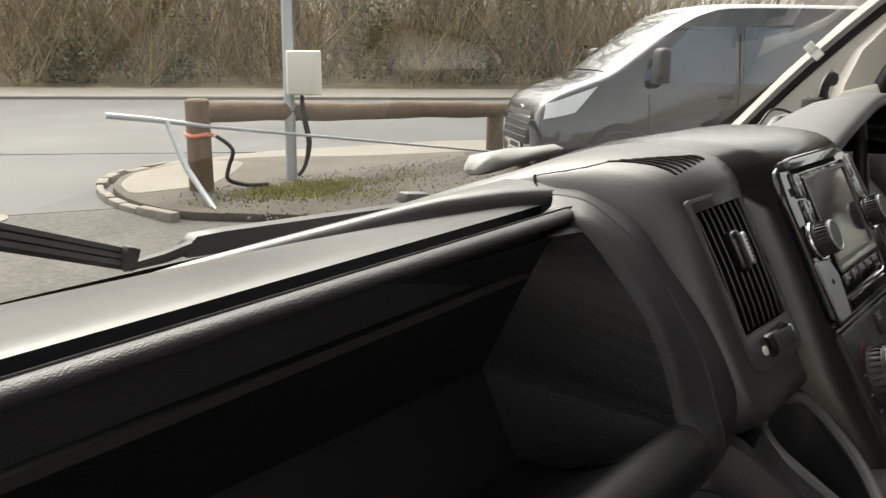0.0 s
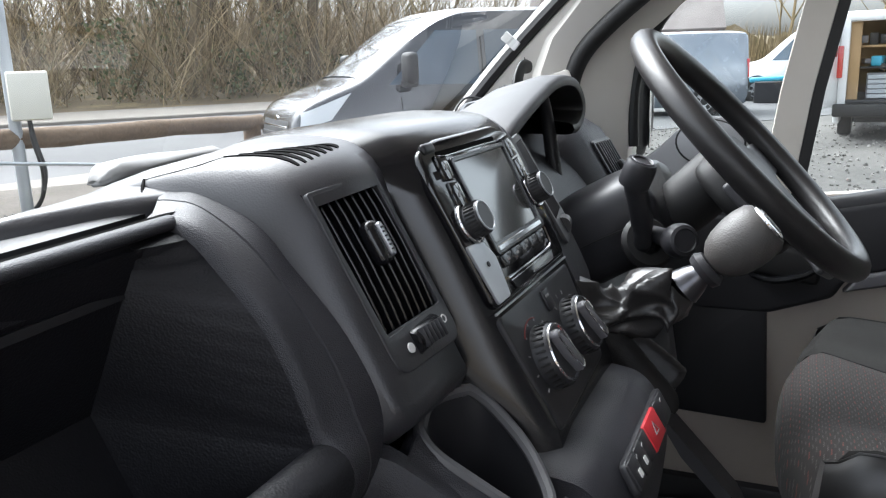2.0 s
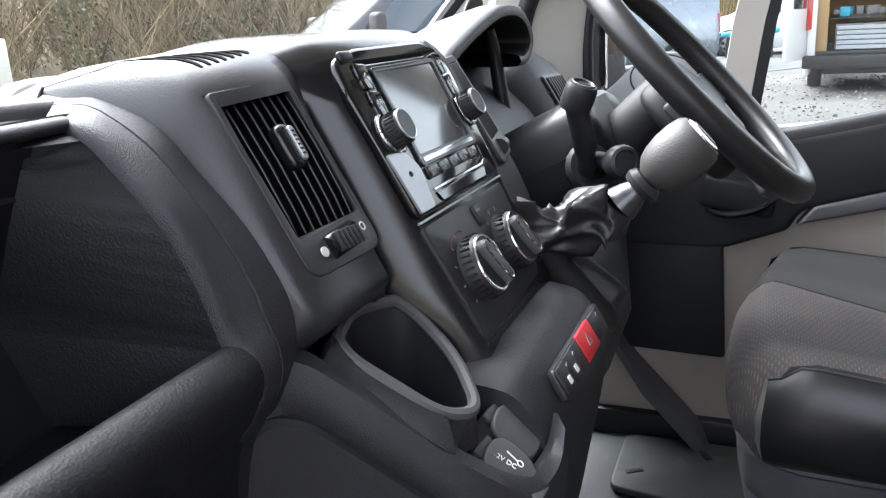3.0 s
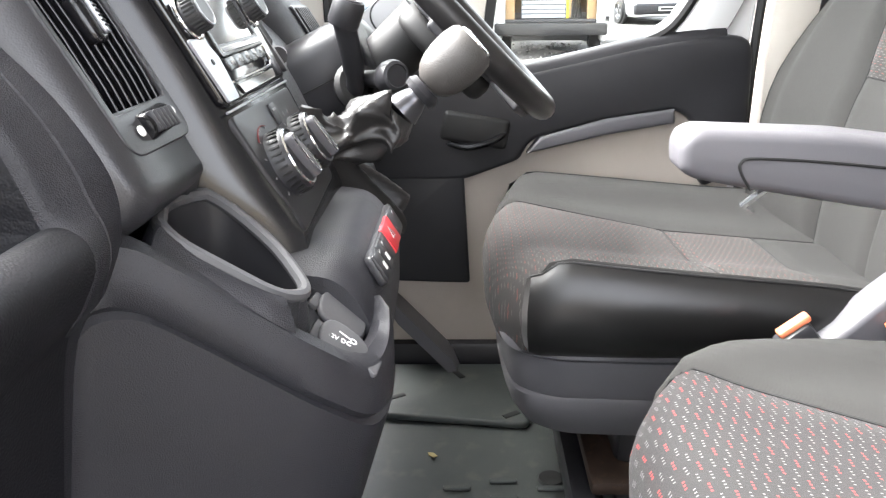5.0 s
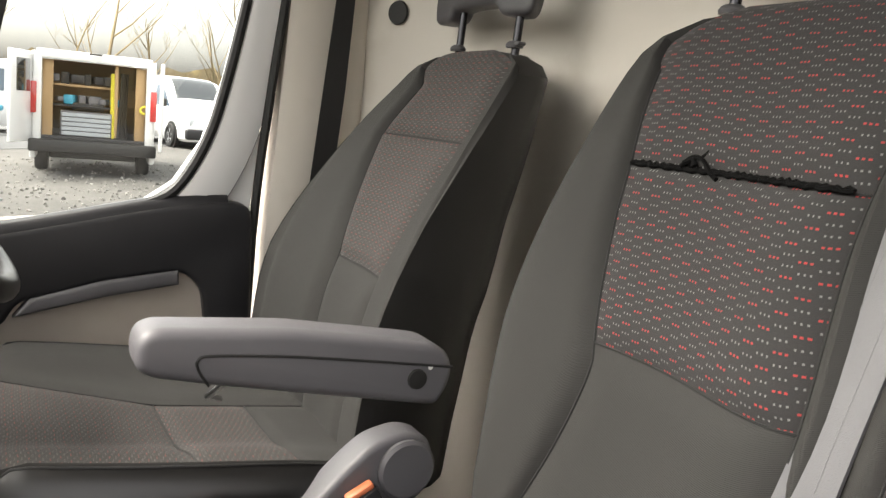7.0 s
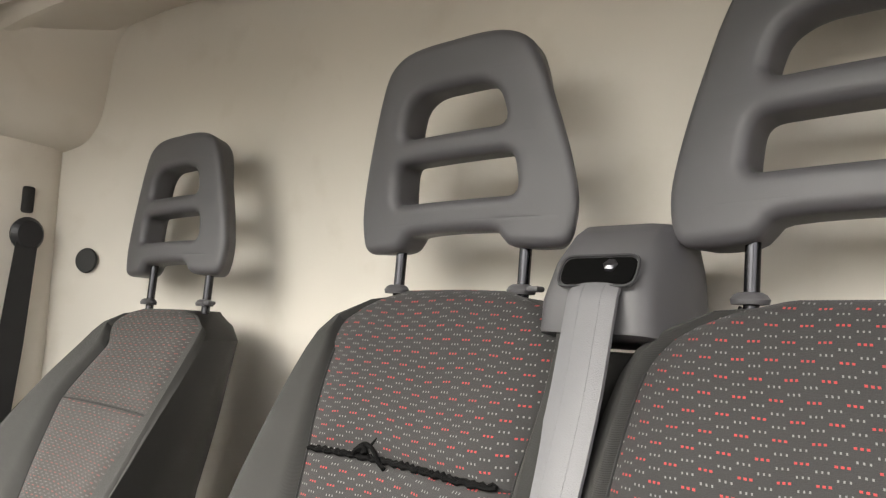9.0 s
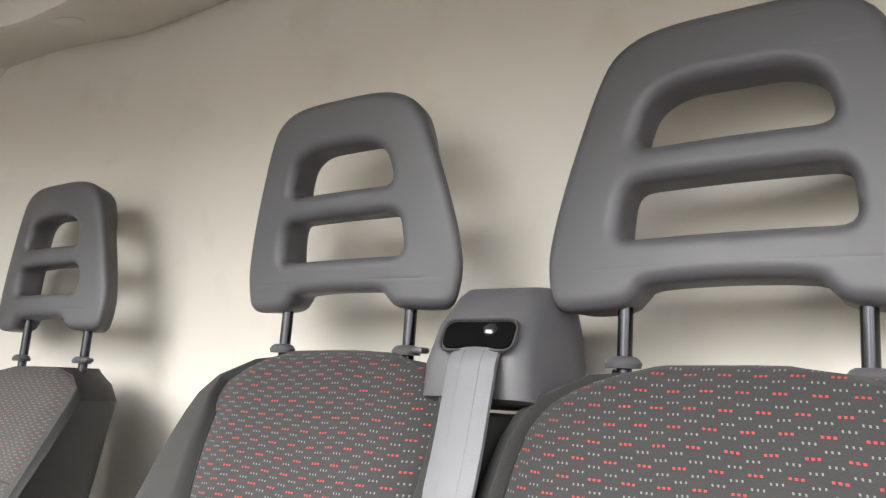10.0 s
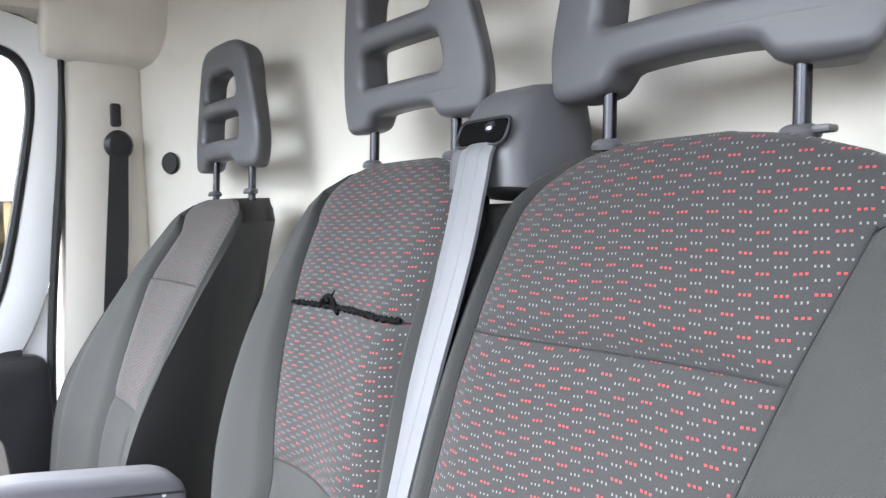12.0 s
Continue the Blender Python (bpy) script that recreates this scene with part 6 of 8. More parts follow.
OUTT = [(0.0, 0.40, 0.385, 0.235, 0.030), (0.15, 0.50, 0.365, 0.235, 0.025), (0.40, 0.66, 0.338, 0.232, 0.022), (0.65, 0.82, 0.283, 0.228, 0.020), (0.85, 0.93, 0.236, 0.215, 0.020), (0.92, 0.962, 0.220, 0.194, 0.018), (0.96, 0.983, 0.208, 0.158, 0.014), (0.985, 0.995, 0.199, 0.105, 0.010), (1.0, 1.001, 0.192, 0.030, 0.008)]
DRVT = [(0.0, 0.36, 0.495, 0.250, -0.040), (0.15, 0.46, 0.488, 0.252, -0.040), (0.40, 0.62, 0.460, 0.250, -0.045), (0.65, 0.80, 0.357, 0.212, -0.026), (0.85, 0.91, 0.275, 0.158, -0.004), (0.93, 0.945, 0.248, 0.128, 0.002), (0.97, 0.962, 0.232, 0.092, 0.004), (1.0, 0.974, 0.212, 0.035, 0.004)]


def seat_back(seat, fn, xc, cloth, plain, panel, mid, low, tab, top=1.0, label_cloth="", rear=0.185, skin=None, drift=0.0, deep=None, slump=0.0):
    """Backrest in pieces: two side bolsters, top, middle and lower panels, and the rear shell."""
    a0, b0 = panel
    def widen(v):
        return min(max((v - 0.86) / 0.08, 0), 1)
    a = lambda v: a0(v) + (-0.97 - a0(v)) * widen(v)
    b = lambda v: b0(v) + (0.97 - b0(v)) * widen(v)
    part("side_bolster", patch(fn, lambda v: b(v), 1.0, 0.0, top, 0.012, 18, 26), plain, seat)
    part("side_bolster", patch(fn, -1.0, lambda v: a(v), 0.0, top, 0.012, 18, 26), plain, seat)
    part("lower_panel", patch(fn, a, b, 0.0, low, 0.010, 20, 18), plain, seat)
    part("middle_panel", patch(fn, a, b, low, mid, 0.009, 20, 18), cloth, seat, label_cloth)
    part("top_panel", patch(fn, a, b, mid, top, 0.009, 20, 18), cloth, seat, label_cloth)
    for edge, e in ((a, 0.0), (b, 0.0)):
        part("seam", tube([fn(edge(k / 30 * 0.86), k / 30 * 0.86)[0] + fn(edge(k / 30 * 0.86), k / 30 * 0.86)[1] * 0.0004 for k in range(31)], 0.0017, 5), BLACKCLOTH, seat)
    for v in (low, mid):
        part("seam", tube([fn(a(v) + (b(v) - a(v)) * k / 14, v)[0] + fn(a(v) + (b(v) - a(v)) * k / 14, v)[1] * 0.0004 for k in range(15)], 0.0016, 5), BLACKCLOTH, seat)
    rows = []
    for j in range(21):
        v = top * j / 20
        z, yc, hw, bulge = lerp_table(tab, v)
        side = drift * min(max((v - 0.55) / 0.35, 0), 1) * (1 - 0.8 * min(max((v - 0.92) / 0.08, 0), 1))
        d = lerp_table(deep, v)[0] if deep else max(yc - rear - 0.06 * max(0.5 - v, 0), 0.012)
        rows.append([Vector((xc - side + (hw + side) * math.cos(t), yc + 0.001 - d * max(math.sin(t), 0) ** 0.5, z - slump * max(-math.cos(t), 0) ** 2 * min(max((v - 0.7) / 0.25, 0), 1))) for t in (math.pi * k / 16 for k in range(17))])
    return part("back_shell", loft(rows, False, False), skin or BLACKCLOTH, seat)


fm = backrest(-0.145, MIDT, 0.06)
seat_back(bench, fm, -0.145, CLOTH, PLAIN, (lambda v: -0.90 - 0.03 * min(max((v - 0.37) / 0.3, 0), 1), lambda v: 0.24 + 0.44 * ((0.37 - v) / 0.37) ** 1.4 if v < 0.37 else 0.24 + 0.26 * (v - 0.37) / 0.305 if v < 0.675 else 0.50 + 0.24 * (v - 0.675) / 0.185), 0.675, 0.40, MIDT, label_cloth="dotted cloth panel")
fo = backrest(-0.59, OUTT, 0.045, slump=0.024)
seat_back(bench, fo, -0.59, CLOTH, PLAIN, (lambda v: -0.27 - 0.42 * min(max((v - 0.4) / 0.5, 0), 1), lambda v: 0.84 + 0.09 * min(max((v - 0.55) / 0.3, 0), 1)), 0.675, 0.34, OUTT, label_cloth="dotted cloth panel", slump=0.024)
part("centre_filler", loft([[(-0.405, y, z), (-0.36, y + 0.006, z), (-0.295, y, z), (-0.295, y - 0.05, z), (-0.405, y - 0.05, z)] for z, y in ((0.42, 0.352), (0.55, 0.340), (0.66, 0.322), (0.75, 0.296), (0.82, 0.274), (0.90, 0.242), (0.95, 0.214))]), PLAIN, bench, "dark cloth between the two backs")
# knotted drawstring on the middle back's seam
def on(fn, u, v, d=0.0):
    p, n = fn(u, v)
    return p + n * d
part("drawstring", tube([on(fm, 0.49 - 1.36 * k / 60, 0.675 + 0.0015 * math.sin(k * 1.7), 0.0035 + 0.0008 * math.sin(k * 2.3)) for k in range(61)], [0.0021 + 0.0007 * abs(math.sin(k * 1.9)) + 0.0004 * math.sin(k * 5.3) for k in range(61)], 7), CORD, bench, "frayed black cord along the seam")
part("seam_gather", tube([on(fm, 0.49 - 1.36 * k / 60, 0.679 + 0.0022 * math.sin(k * 2.9), 0.0030) for k in range(61)], [0.0012 + 0.0007 * abs(math.sin(k * 2.7)) for k in range(61)], 6), CORD, bench)
for q, r in (([(0.15, 0.676), (0.10, 0.694), (0.02, 0.690), (-0.06, 0.672), (-0.12, 0.664)], 0.0023), ([(0.05, 0.690), (0.01, 0.706), (-0.005, 0.716)], 0.0015), ([(0.14, 0.682), (0.09, 0.690), (0.06, 0.680)], 0.0028)):
    part("cord_end", tube(spline([on(fm, u, v, 0.007) for u, v in q], 4), r, 6), CORD, bench)
head_rest(bench, -0.125, 0.208, 1.050, "grey moulded headrest with two openings", lean=0.05, size=0.975, tall=0.97)
head_rest(bench, -0.545, 0.208, 1.043, "grey moulded headrest with two openings", 0.0945, -0.004, size=1.03, low=0.005)

# cushions
def cushion(xc, hw, y0, y1, zt, zf, crown=0.018, tilt=0.0, roll=0.014, pinch=0.10, nose=0.085, bank=0.0):
    """Top surface: u across, v from the back to the front, rolling over the front edge."""
    def pos(u, v):
        k = min(abs(u), 1.0)
        corner = max(v - 0.55, 0) / 0.45
        w = hw * (1 - pinch * corner ** 2.5) * (0.95 + 0.05 * min(v / 0.2, 1))
        if v < 0.86:
            y = y0 + (y1 - y0) * v / 0.86 * 0.97
            z = zt + crown * math.sin(min(v / 0.86, 1) * math.pi * 0.55)
        else:
            t = (v - 0.86) / 0.14
            a = t * math.pi * 0.62
            y = y0 + (y1 - y0) * 0.97 + 0.052 * math.sin(a)
            z = zt + crown * math.sin(math.pi * 0.55) - 0.085 * (1 - math.cos(a))
        y -= nose * k ** 3.0 * (v ** 2)
        z -= zf * k ** 6 + bank * u * min(v * 4, 1)
        z += tilt * min(v / 0.86, 1) + roll * math.exp(-((k - 0.78) / 0.16) ** 2) * min(v * 3, 1) * (1 - max(v - 0.8, 0) / 0.2)
        return Vector((xc + u * w, y, z))
    return surf(pos)


def cushion_set(seat, fn, xc, hw, cloth, plain, side, a, b, y0, y1, zt, zlow, strip=True):
    part("cushion_side", patch(fn, b, 1.0, 0.0, 1.0, 0.005, 12, 26), plain, seat)
    part("cushion_side", patch(fn, -1.0, a, 0.0, 1.0, 0.005, 12, 26), plain, seat)
    part("cushion_rear", patch(fn, a, b, 0.0, 0.24, 0.008, 16, 12), plain, seat)
    part("cushion_strip", patch(fn, a, b, 0.24, 0.48, 0.008, 16, 12), cloth, seat, "dotted cloth strip")
    part("cushion_front", patch(fn, a, b, 0.48, 1.0, 0.008, 18, 24), cloth, seat, "dotted cloth front panel")
    for edge in (a, b):
        part("seam", tube([fn(edge(k / 30), k / 30)[0] + fn(edge(k / 30), k / 30)[1] * 0.0005 for k in range(31)], 0.0017, 5), BLACKCLOTH, seat)
    for v in (0.24, 0.48):
        part("seam", tube([fn(a(v) + (b(v) - a(v)) * k / 14, v)[0] + fn(a(v) + (b(v) - a(v)) * k / 14, v)[1] * 0.0005 for k in range(15)], 0.0016, 5), BLACKCLOTH, seat)
    pts = [fn(-1 + 2 * i / 30, 1.0)[0] for i in range(31)]
    left = [fn(-1.0, 1.0 - k / 12)[0] for k in range(13)]
    right = [fn(1.0, k / 12)[0] for k in range(13)]
    loop = list(reversed(left)) + pts[1:-1] + list(reversed(right))
    return loop


fb = cushion(-0.145, 0.218, 0.36, 0.80, 0.418, 0.03, 0.012, 0.0, 0.02)
loop = cushion_set(bench, fb, -0.145, 0.215, CLOTHC, PLAIN, PLAIN, lambda v: -0.98, lambda v: 0.05 + 0.62 * max(v - 0.48, 0) / 0.40 if v < 0.88 else 0.67, 0.40, 0.80, 0.416, 0.30)
part("cushion_skirt", loft([loop, [Vector((p.x, p.y, p.z + (0.29 - p.z) * 0.5)) for p in loop], [Vector((p.x, p.y - 0.02, 0.285)) for p in loop]], False, False), PLAIN, bench)
fb2 = cushion(-0.585, 0.22, 0.40, 0.80, 0.418, 0.03, 0.012, 0.0, 0.02)
loop = cushion_set(bench, fb2, -0.585, 0.22, CLOTHC, PLAIN, PLAIN, lambda v: -(0.05 + 0.62 * max(v - 0.48, 0) / 0.40 if v < 0.88 else 0.67), lambda v: 0.98, 0.40, 0.80, 0.416, 0.30)
part("cushion_skirt", loft([loop, [Vector((p.x, p.y, p.z + (0.29 - p.z) * 0.5)) for p in loop], [Vector((p.x, p.y - 0.02, 0.285)) for p in loop]], False, False), PLAIN, bench)
part("base_frame", box(0.80, 0.34, 0.30, pose(-0.37, 0.58, 0.15), 0.02, 2), SMOOTH, bench, "black metal seat box")
part("cushion_pan", box(0.84, 0.40, 0.05, pose(-0.37, 0.58, 0.32), 0.02, 2), SMOOTH, bench)

# belt outlet housing and webbing between the bench backs
cov = thing("belt_outlet", "grey plastic belt outlet housing between the seat backs", "belt guide", at=(-0.37, 0.2, 0.96))
cm = frame_m((-0.338, 0.200, 0.957), (-1, 0, 0), (0, -0.10, 0.995))
sect = []
for f, s, d0, d1 in ((0.0, 1.0, 0.046, -0.045), (0.03, 1.03, 0.056, -0.045), (0.30, 1.0, 0.058, -0.045), (0.62, 0.92, 0.048, -0.045), (0.88, 0.80, 0.030, -0.045), (0.97, 0.74, 0.016, -0.045), (1.0, 0.66, 0.0, -0.05)):
    o = rounded([(-0.068 * s, d1), (0.068 * s, d1), (0.068 * s, d1 * 0.2), (0.053 * s, d0), (-0.053 * s, d0), (-0.068 * s, d1 * 0.2)], 0.018, 4)
    sect.append([cm @ Vector((x, f * 0.112, z)) for x, z in o])
housing = part("housing", loft(sect), FOAM, cov)
mm = cm @ pose(0.007, 0.056, 0.0515, -18, 0, 0)
# black plate on the housing, its colour giving the shade of the opening
part("mouth", prism(rounded([(-0.037, -0.013), (0.037, -0.013), (0.037, 0.013), (-0.037, 0.013)], 0.010), 0.006, mm @ Matrix.Translation((0, 0, 0.001)), 0.001, 1), MOUTH, housing)
part("bezel", tube([mm @ Vector((x, y, 0.006)) for x, y in rounded([(-0.039, -0.015), (0.039, -0.015), (0.039, 0.015), (-0.039, 0.015)], 0.011)], 0.0016, 6, closed=True), SMOOTH, housing)
part("bolt", lathe([(0.001, 0.0), (0.0072, 0.0), (0.0072, 0.003), (0.0045, 0.005), (0.001, 0.005)], mm @ Matrix.Translation((0.012, 0.0045, 0.005)) @ pose(0, 0, 0, -20, 8, 0), 6), COLLAR, housing)
part("side_screw", lathe([(0.001, 0.0), (0.005, 0.0), (0.004, 0.002), (0.001, 0.002)], Matrix.Translation((-0.445, 0.19, 0.99)) @ pose(0, 0, 0, 0, -90, 0), 12), SMOOTH, housing)
web = thing("passenger_seat_belt", "grey seat belt webbing running down the middle seat", "seat belt", at=(-0.36, 0.4, 0.45))
cl = spline([(-0.346, 0.238, 1.022), (-0.347, 0.262, 1.003), (-0.348, 0.272, 0.975), (-0.350, 0.295, 0.90), (-0.350, 0.340, 0.78), (-0.347, 0.376, 0.67), (-0.342, 0.410, 0.55), (-0.335, 0.440, 0.455)], 5)
wr = []
for i, p in enumerate(cl):
    w = 0.0245 if i > 4 else 0.0225
    y = 0.0012
    wr.append([p + Vector((-w, -0.002, 0)), p + Vector((-w * 0.5, y, 0)), p + Vector((0, 0.0018, 0)), p + Vector((w * 0.5, y, 0)), p + Vector((w, -0.002, 0)), p + Vector((w, -0.006, 0)), p + Vector((0, 0.0012, 0)), p + Vector((-w, -0.006, 0))])
part("webbing", loft(wr), WEBBING, web)
for s in (-0.011, 0.009):
    part("rib_line", tube([p + Vector((s, 0.0012, 0)) for p in cl[4:]], 0.0005, 5), WEBBING, web)

# driver's seat
ds = thing("driver_chair", "worn grey driver's seat with fine patterned cloth and black sides", "seat", at=(0.46, 0.55, 0.0))
fd = backrest(0.46, DRVT, 0.03, 0.022)
shell = seat_back(ds, fd, 0.46, CLOTHD, PLAIN, (lambda v: -0.60 - 0.26 * min(max((v - 0.42) / 0.28, 0), 1), lambda v: 0.17 + 0.40 * min(max((v - 0.42) / 0.28, 0), 1)), 0.70, 0.42, DRVT, label_cloth="fine worn cloth panel", skin=BACKVINYL, drift=0.022, deep=[(0.0, 0.22), (0.4, 0.23), (0.65, 0.165), (0.85, 0.105), (1.0, 0.08)])
head_rest(ds, 0.514, 0.206, 1.028, "grey moulded headrest with two openings", 0.090, -0.025, -0.05, 0.98, 0.96)
fc = cushion(0.465, 0.268, 0.42, 0.915, 0.385, -0.024, 0.0, 0.045, 0.012, 0.06, 0.045, 0.008)
loop = cushion_set(ds, fc, 0.46, 0.262, CLOTHDC, PLAIN, VINYL, lambda v: -0.985, lambda v: 0.10 + 0.50 * max(v - 0.48, 0) / 0.45 if v < 0.93 else 0.60, 0.40, 0.905, 0.408, 0.33)
for sgn in (-1, 1):
    rows = []
    for f, bulge in ((0.0, 0.0), (0.05, 0.005), (0.13, 0.012), (0.35, 0.022), (0.65, 0.023), (0.88, 0.012), (1.0, -0.006)):
        row = []
        for k in range(31):
            v = 0.97 * k / 30
            p = fc(sgn * 1.0, v)[0]
            e = max(v - 0.86, 0) / 0.11
            top = fc(sgn * 1.0, min(v, 0.90))[0].z - 0.016 * e * e
            drop = max(top - 0.340, 0.004)
            wrap = 0.020 * max(v - 0.93, 0) / 0.04
            row.append(Vector((p.x + sgn * (bulge * min(drop / 0.06, 1) - wrap), p.y + 0.008 * e * math.sin(math.pi * f), top - drop * f)))
        rows.append(row)
    part("cushion_skirt", loft(rows, False, False), VINYL, ds, "glossy black vinyl cushion side")
    part("cushion_piping", tube(rows[0][:30], 0.0015, 6), VINYL, ds)
base = [(0.215, 0.44), (0.205, 0.72), (0.215, 0.88), (0.25, 0.93), (0.36, 0.945), (0.58, 0.945), (0.69, 0.92), (0.70, 0.44)]
o = rounded(base, 0.05, 5)
part("base_cover", loft([[(x, y, z) for x, y in [(0.46 + (x - 0.46) * s, 0.68 + (y - 0.68) * s) for x, y in o]] for z, s in ((0.352, 0.98), (0.344, 1.008), (0.334, 1.012), (0.328, 0.988), (0.282, 0.98), (0.276, 0.970), (0.271, 0.978), (0.240, 0.955), (0.215, 0.90))]), GREY, ds, "grey plastic seat base cover")
part("pedestal", box(0.40, 0.36, 0.24, pose(0.48, 0.60, 0.12), 0.015, 2), SMOOTH, ds, "black steel pedestal")
part("front_bracket", box(0.34, 0.16, 0.02, pose(0.40, 0.74, 0.135), 0.006, 2), RUST, ds, "rusty brown steel runner")
part("slide_rail", box(0.36, 0.045, 0.05, pose(0.40, 0.82, 0.085), 0.008, 2), SMOOTH, ds)
# armrest
ART = [(0.770, 0.592), (0.7715, 0.615), (0.766, 0.628), (0.752, 0.634), (0.613, 0.628), (0.445, 0.606), (0.422, 0.592), (0.414, 0.572), (0.418, 0.550), (0.432, 0.528), (0.450, 0.530), (0.60, 0.555), (0.70, 0.572), (0.755, 0.583)]
arm = part("armrest", prism(rounded([(-y, z) for y, z in ART], 0.012, 3), 0.062, frame_m((0.166, 0, 0), (0, -1, 0), (0, 0, 1)), 0.012, 4), GREY, ds, "grey folding armrest")
part("side_seam", tube(spline([(0.1035, 0.700, 0.573), (0.1035, 0.711, 0.590), (0.1035, 0.712, 0.601), (0.1035, 0.695, 0.605), (0.1035, 0.60, 0.598), (0.1035, 0.45, 0.580), (0.1035, 0.418, 0.576)], 4), 0.0016, 6), RUBBER, arm)
part("pivot_button", lathe([(0.001, 0), (0.0125, 0), (0.0115, 0.003), (0.001, 0.004)], Matrix.Translation((0.1045, 0.463, 0.564)) @ pose(0, 0, 0, 0, -90, 0), 24), RUBBER, arm)
part("pin", lathe([(0.0005, 0), (0.003, 0), (0.003, 0.001), (0.0005, 0.001)], Matrix.Translation((0.1045, 0.447, 0.577)) @ pose(0, 0, 0, 0, -90, 0), 12), MARK, arm)
part("bracket", box(0.09, 0.05, 0.05, pose(0.18, 0.455, 0.565, 15, 0, 0), 0.012, 3), SMOOTH, arm)
part("latch_wire", tube([(0.14, 0.66, 0.575), (0.15, 0.69, 0.545), (0.18, 0.67, 0.53)], 0.004, 8), CHROME, arm)
# recliner cover
RC = rounded([(0.405, 0.44), (0.415, 0.470), (0.445, 0.480), (0.490, 0.470), (0.520, 0.445), (0.565, 0.400), (0.61, 0.365), (0.58, 0.345), (0.50, 0.375), (0.43, 0.385), (0.410, 0.405)], 0.02, 4)
part("recliner_cover", prism([(-y, z) for y, z in RC], 0.05, frame_m((0.195, 0, 0), (0, -1, 0), (0, 0, 1)), 0.010, 3), GREY, ds, "round grey recliner cover")
part("recliner_disc", lathe([(0.002, 0.0), (0.038, 0.0), (0.038, 0.006), (0.034, 0.010), (0.002, 0.010)], Matrix.Translation((0.146, 0.446, 0.434)) @ pose(0, 0, 0, 0, -90, 0), 28), GREY, ds)
for k, (x, y, z, rx) in enumerate(((0.082, 0.640, 0.434, -38), (0.135, 0.500, 0.415, -28))):
    bu = thing("belt_buckle", "black belt buckle with an orange release button between the seats", "buckle", "belt buckles", at=(x, y, 0.38))
    part("casing", box(0.024, 0.040, 0.075, pose(x, y - 0.010, z - 0.032, rx, 0, 0), 0.006, 2), SMOOTH, bu)
    part("release_button", box(0.015, 0.036, 0.008, pose(x, y + 0.010, z + 0.003, rx, 0, 0), 0.003, 2), ORANGE, bu)
    part("stem", tube([(x, y + 0.01, z - 0.06), (x + 0.01, y + 0.02, z - 0.20)], 0.009, 8), RUBBER, bu)

# ---- outside ----
G = -0.6
ASPHALT = material("asphalt_road", (0.118, 0.118, 0.120), 0.85, vary=0.3, grain=0.35, grain_size=60, bump=0.3, bump_size=80, blotch=0.35)
GRAVEL = material("gravel_lot", (0.165, 0.155, 0.143), 0.95, vary=0.5, grain=0.85, grain_size=24, bump=1.0, bump_size=34, blotch=0.55, dirt=(0.085, 0.080, 0.072), dirt_amount=0.75)
VERGE = material("stony_verge", (0.150, 0.128, 0.105), 0.95, vary=0.5, grain=0.8, grain_size=34, bump=0.8, bump_size=30, blotch=1.6, dirt=(0.10, 0.12, 0.045), dirt_amount=0.5)
PAVE = material("pavement_concrete", (0.25, 0.228, 0.198), 0.9, vary=0.2, grain=0.3, grain_size=40, bump=0.2, bump_size=60, blotch=0.8, dirt=(0.2, 0.18, 0.15), dirt_amount=0.5)
STONE = material("loose_stone", (0.20, 0.19, 0.178), 0.9, island=0.6, vary=0.3, blotch=2)
BARK = material("bark", (0.205, 0.160, 0.098), 0.95, island=0.55, vary=0.45, grain=0.5, grain_size=12, bump=0.5, bump_size=18, blotch=0.7)
TWIG = material("bare_twigs", (0.250, 0.192, 0.110), 0.95, island=0.6, vary=0.5, blotch=0.35, dirt=(0.14, 0.15, 0.06), dirt_amount=0.7)
SOIL = material("leaf_litter_bank", (0.19, 0.145, 0.078), 0.95, vary=0.6, grain=0.5, grain_size=7, bump=0.8, bump_size=9, blotch=0.25, dirt=(0.36, 0.28, 0.13), dirt_amount=0.7)
IVY = material("ivy_leaves", (0.085, 0.10, 0.035), 0.6, island=0.5, vary=0.5, blotch=2)
GRASS = material("verge_grass", (0.24, 0.225, 0.06), 0.8, vary=0.45, blotch=3)
TIMBER = material("weathered_log", (0.20, 0.135, 0.085), 0.85, vary=0.4, grain=0.5, grain_size=30, bump=0.5, bump_size=20, blotch=3, dirt=(0.12, 0.085, 0.055), dirt_amount=0.6)
GALV = material("galvanised_steel", (0.42, 0.45, 0.48), 0.45, metal=0.5, vary=0.15, blotch=3)
BOXGREY = material("grey_enclosure", (0.66, 0.65, 0.58), 0.5, vary=0.06)
DARKPAINT = material("dark_blue_paint", (0.008, 0.0105, 0.016), 0.10, vary=0.1, coat=1.0, blotch=1, spec=0.6)
SILVERPAINT = material("silver_paint", (0.22, 0.25, 0.29), 0.25, metal=0.5, vary=0.06, coat=0.6)
SIDEGLASS = material("pale_side_glass", (0.085, 0.12, 0.16), 0.07, vary=0.35, coat=0.2, blotch=1.5, rough_vary=0.03)
TINT = material("tinted_glass", (0.02, 0.026, 0.03), 0.05, vary=0.1, coat=1.0, rough_vary=0.03)
LAMP = material("headlamp_glass", (0.62, 0.65, 0.68), 0.12, vary=0.1, coat=1.0)
TAIL = material("tail_lamp", (0.5, 0.02, 0.02), 0.2, vary=0.1, coat=1.0)
TYRE = material("tyre", (0.02, 0.02, 0.02), 0.8, vary=0.2)
PLATE = material("number_plate", (0.6, 0.6, 0.56), 0.4, vary=0.05)
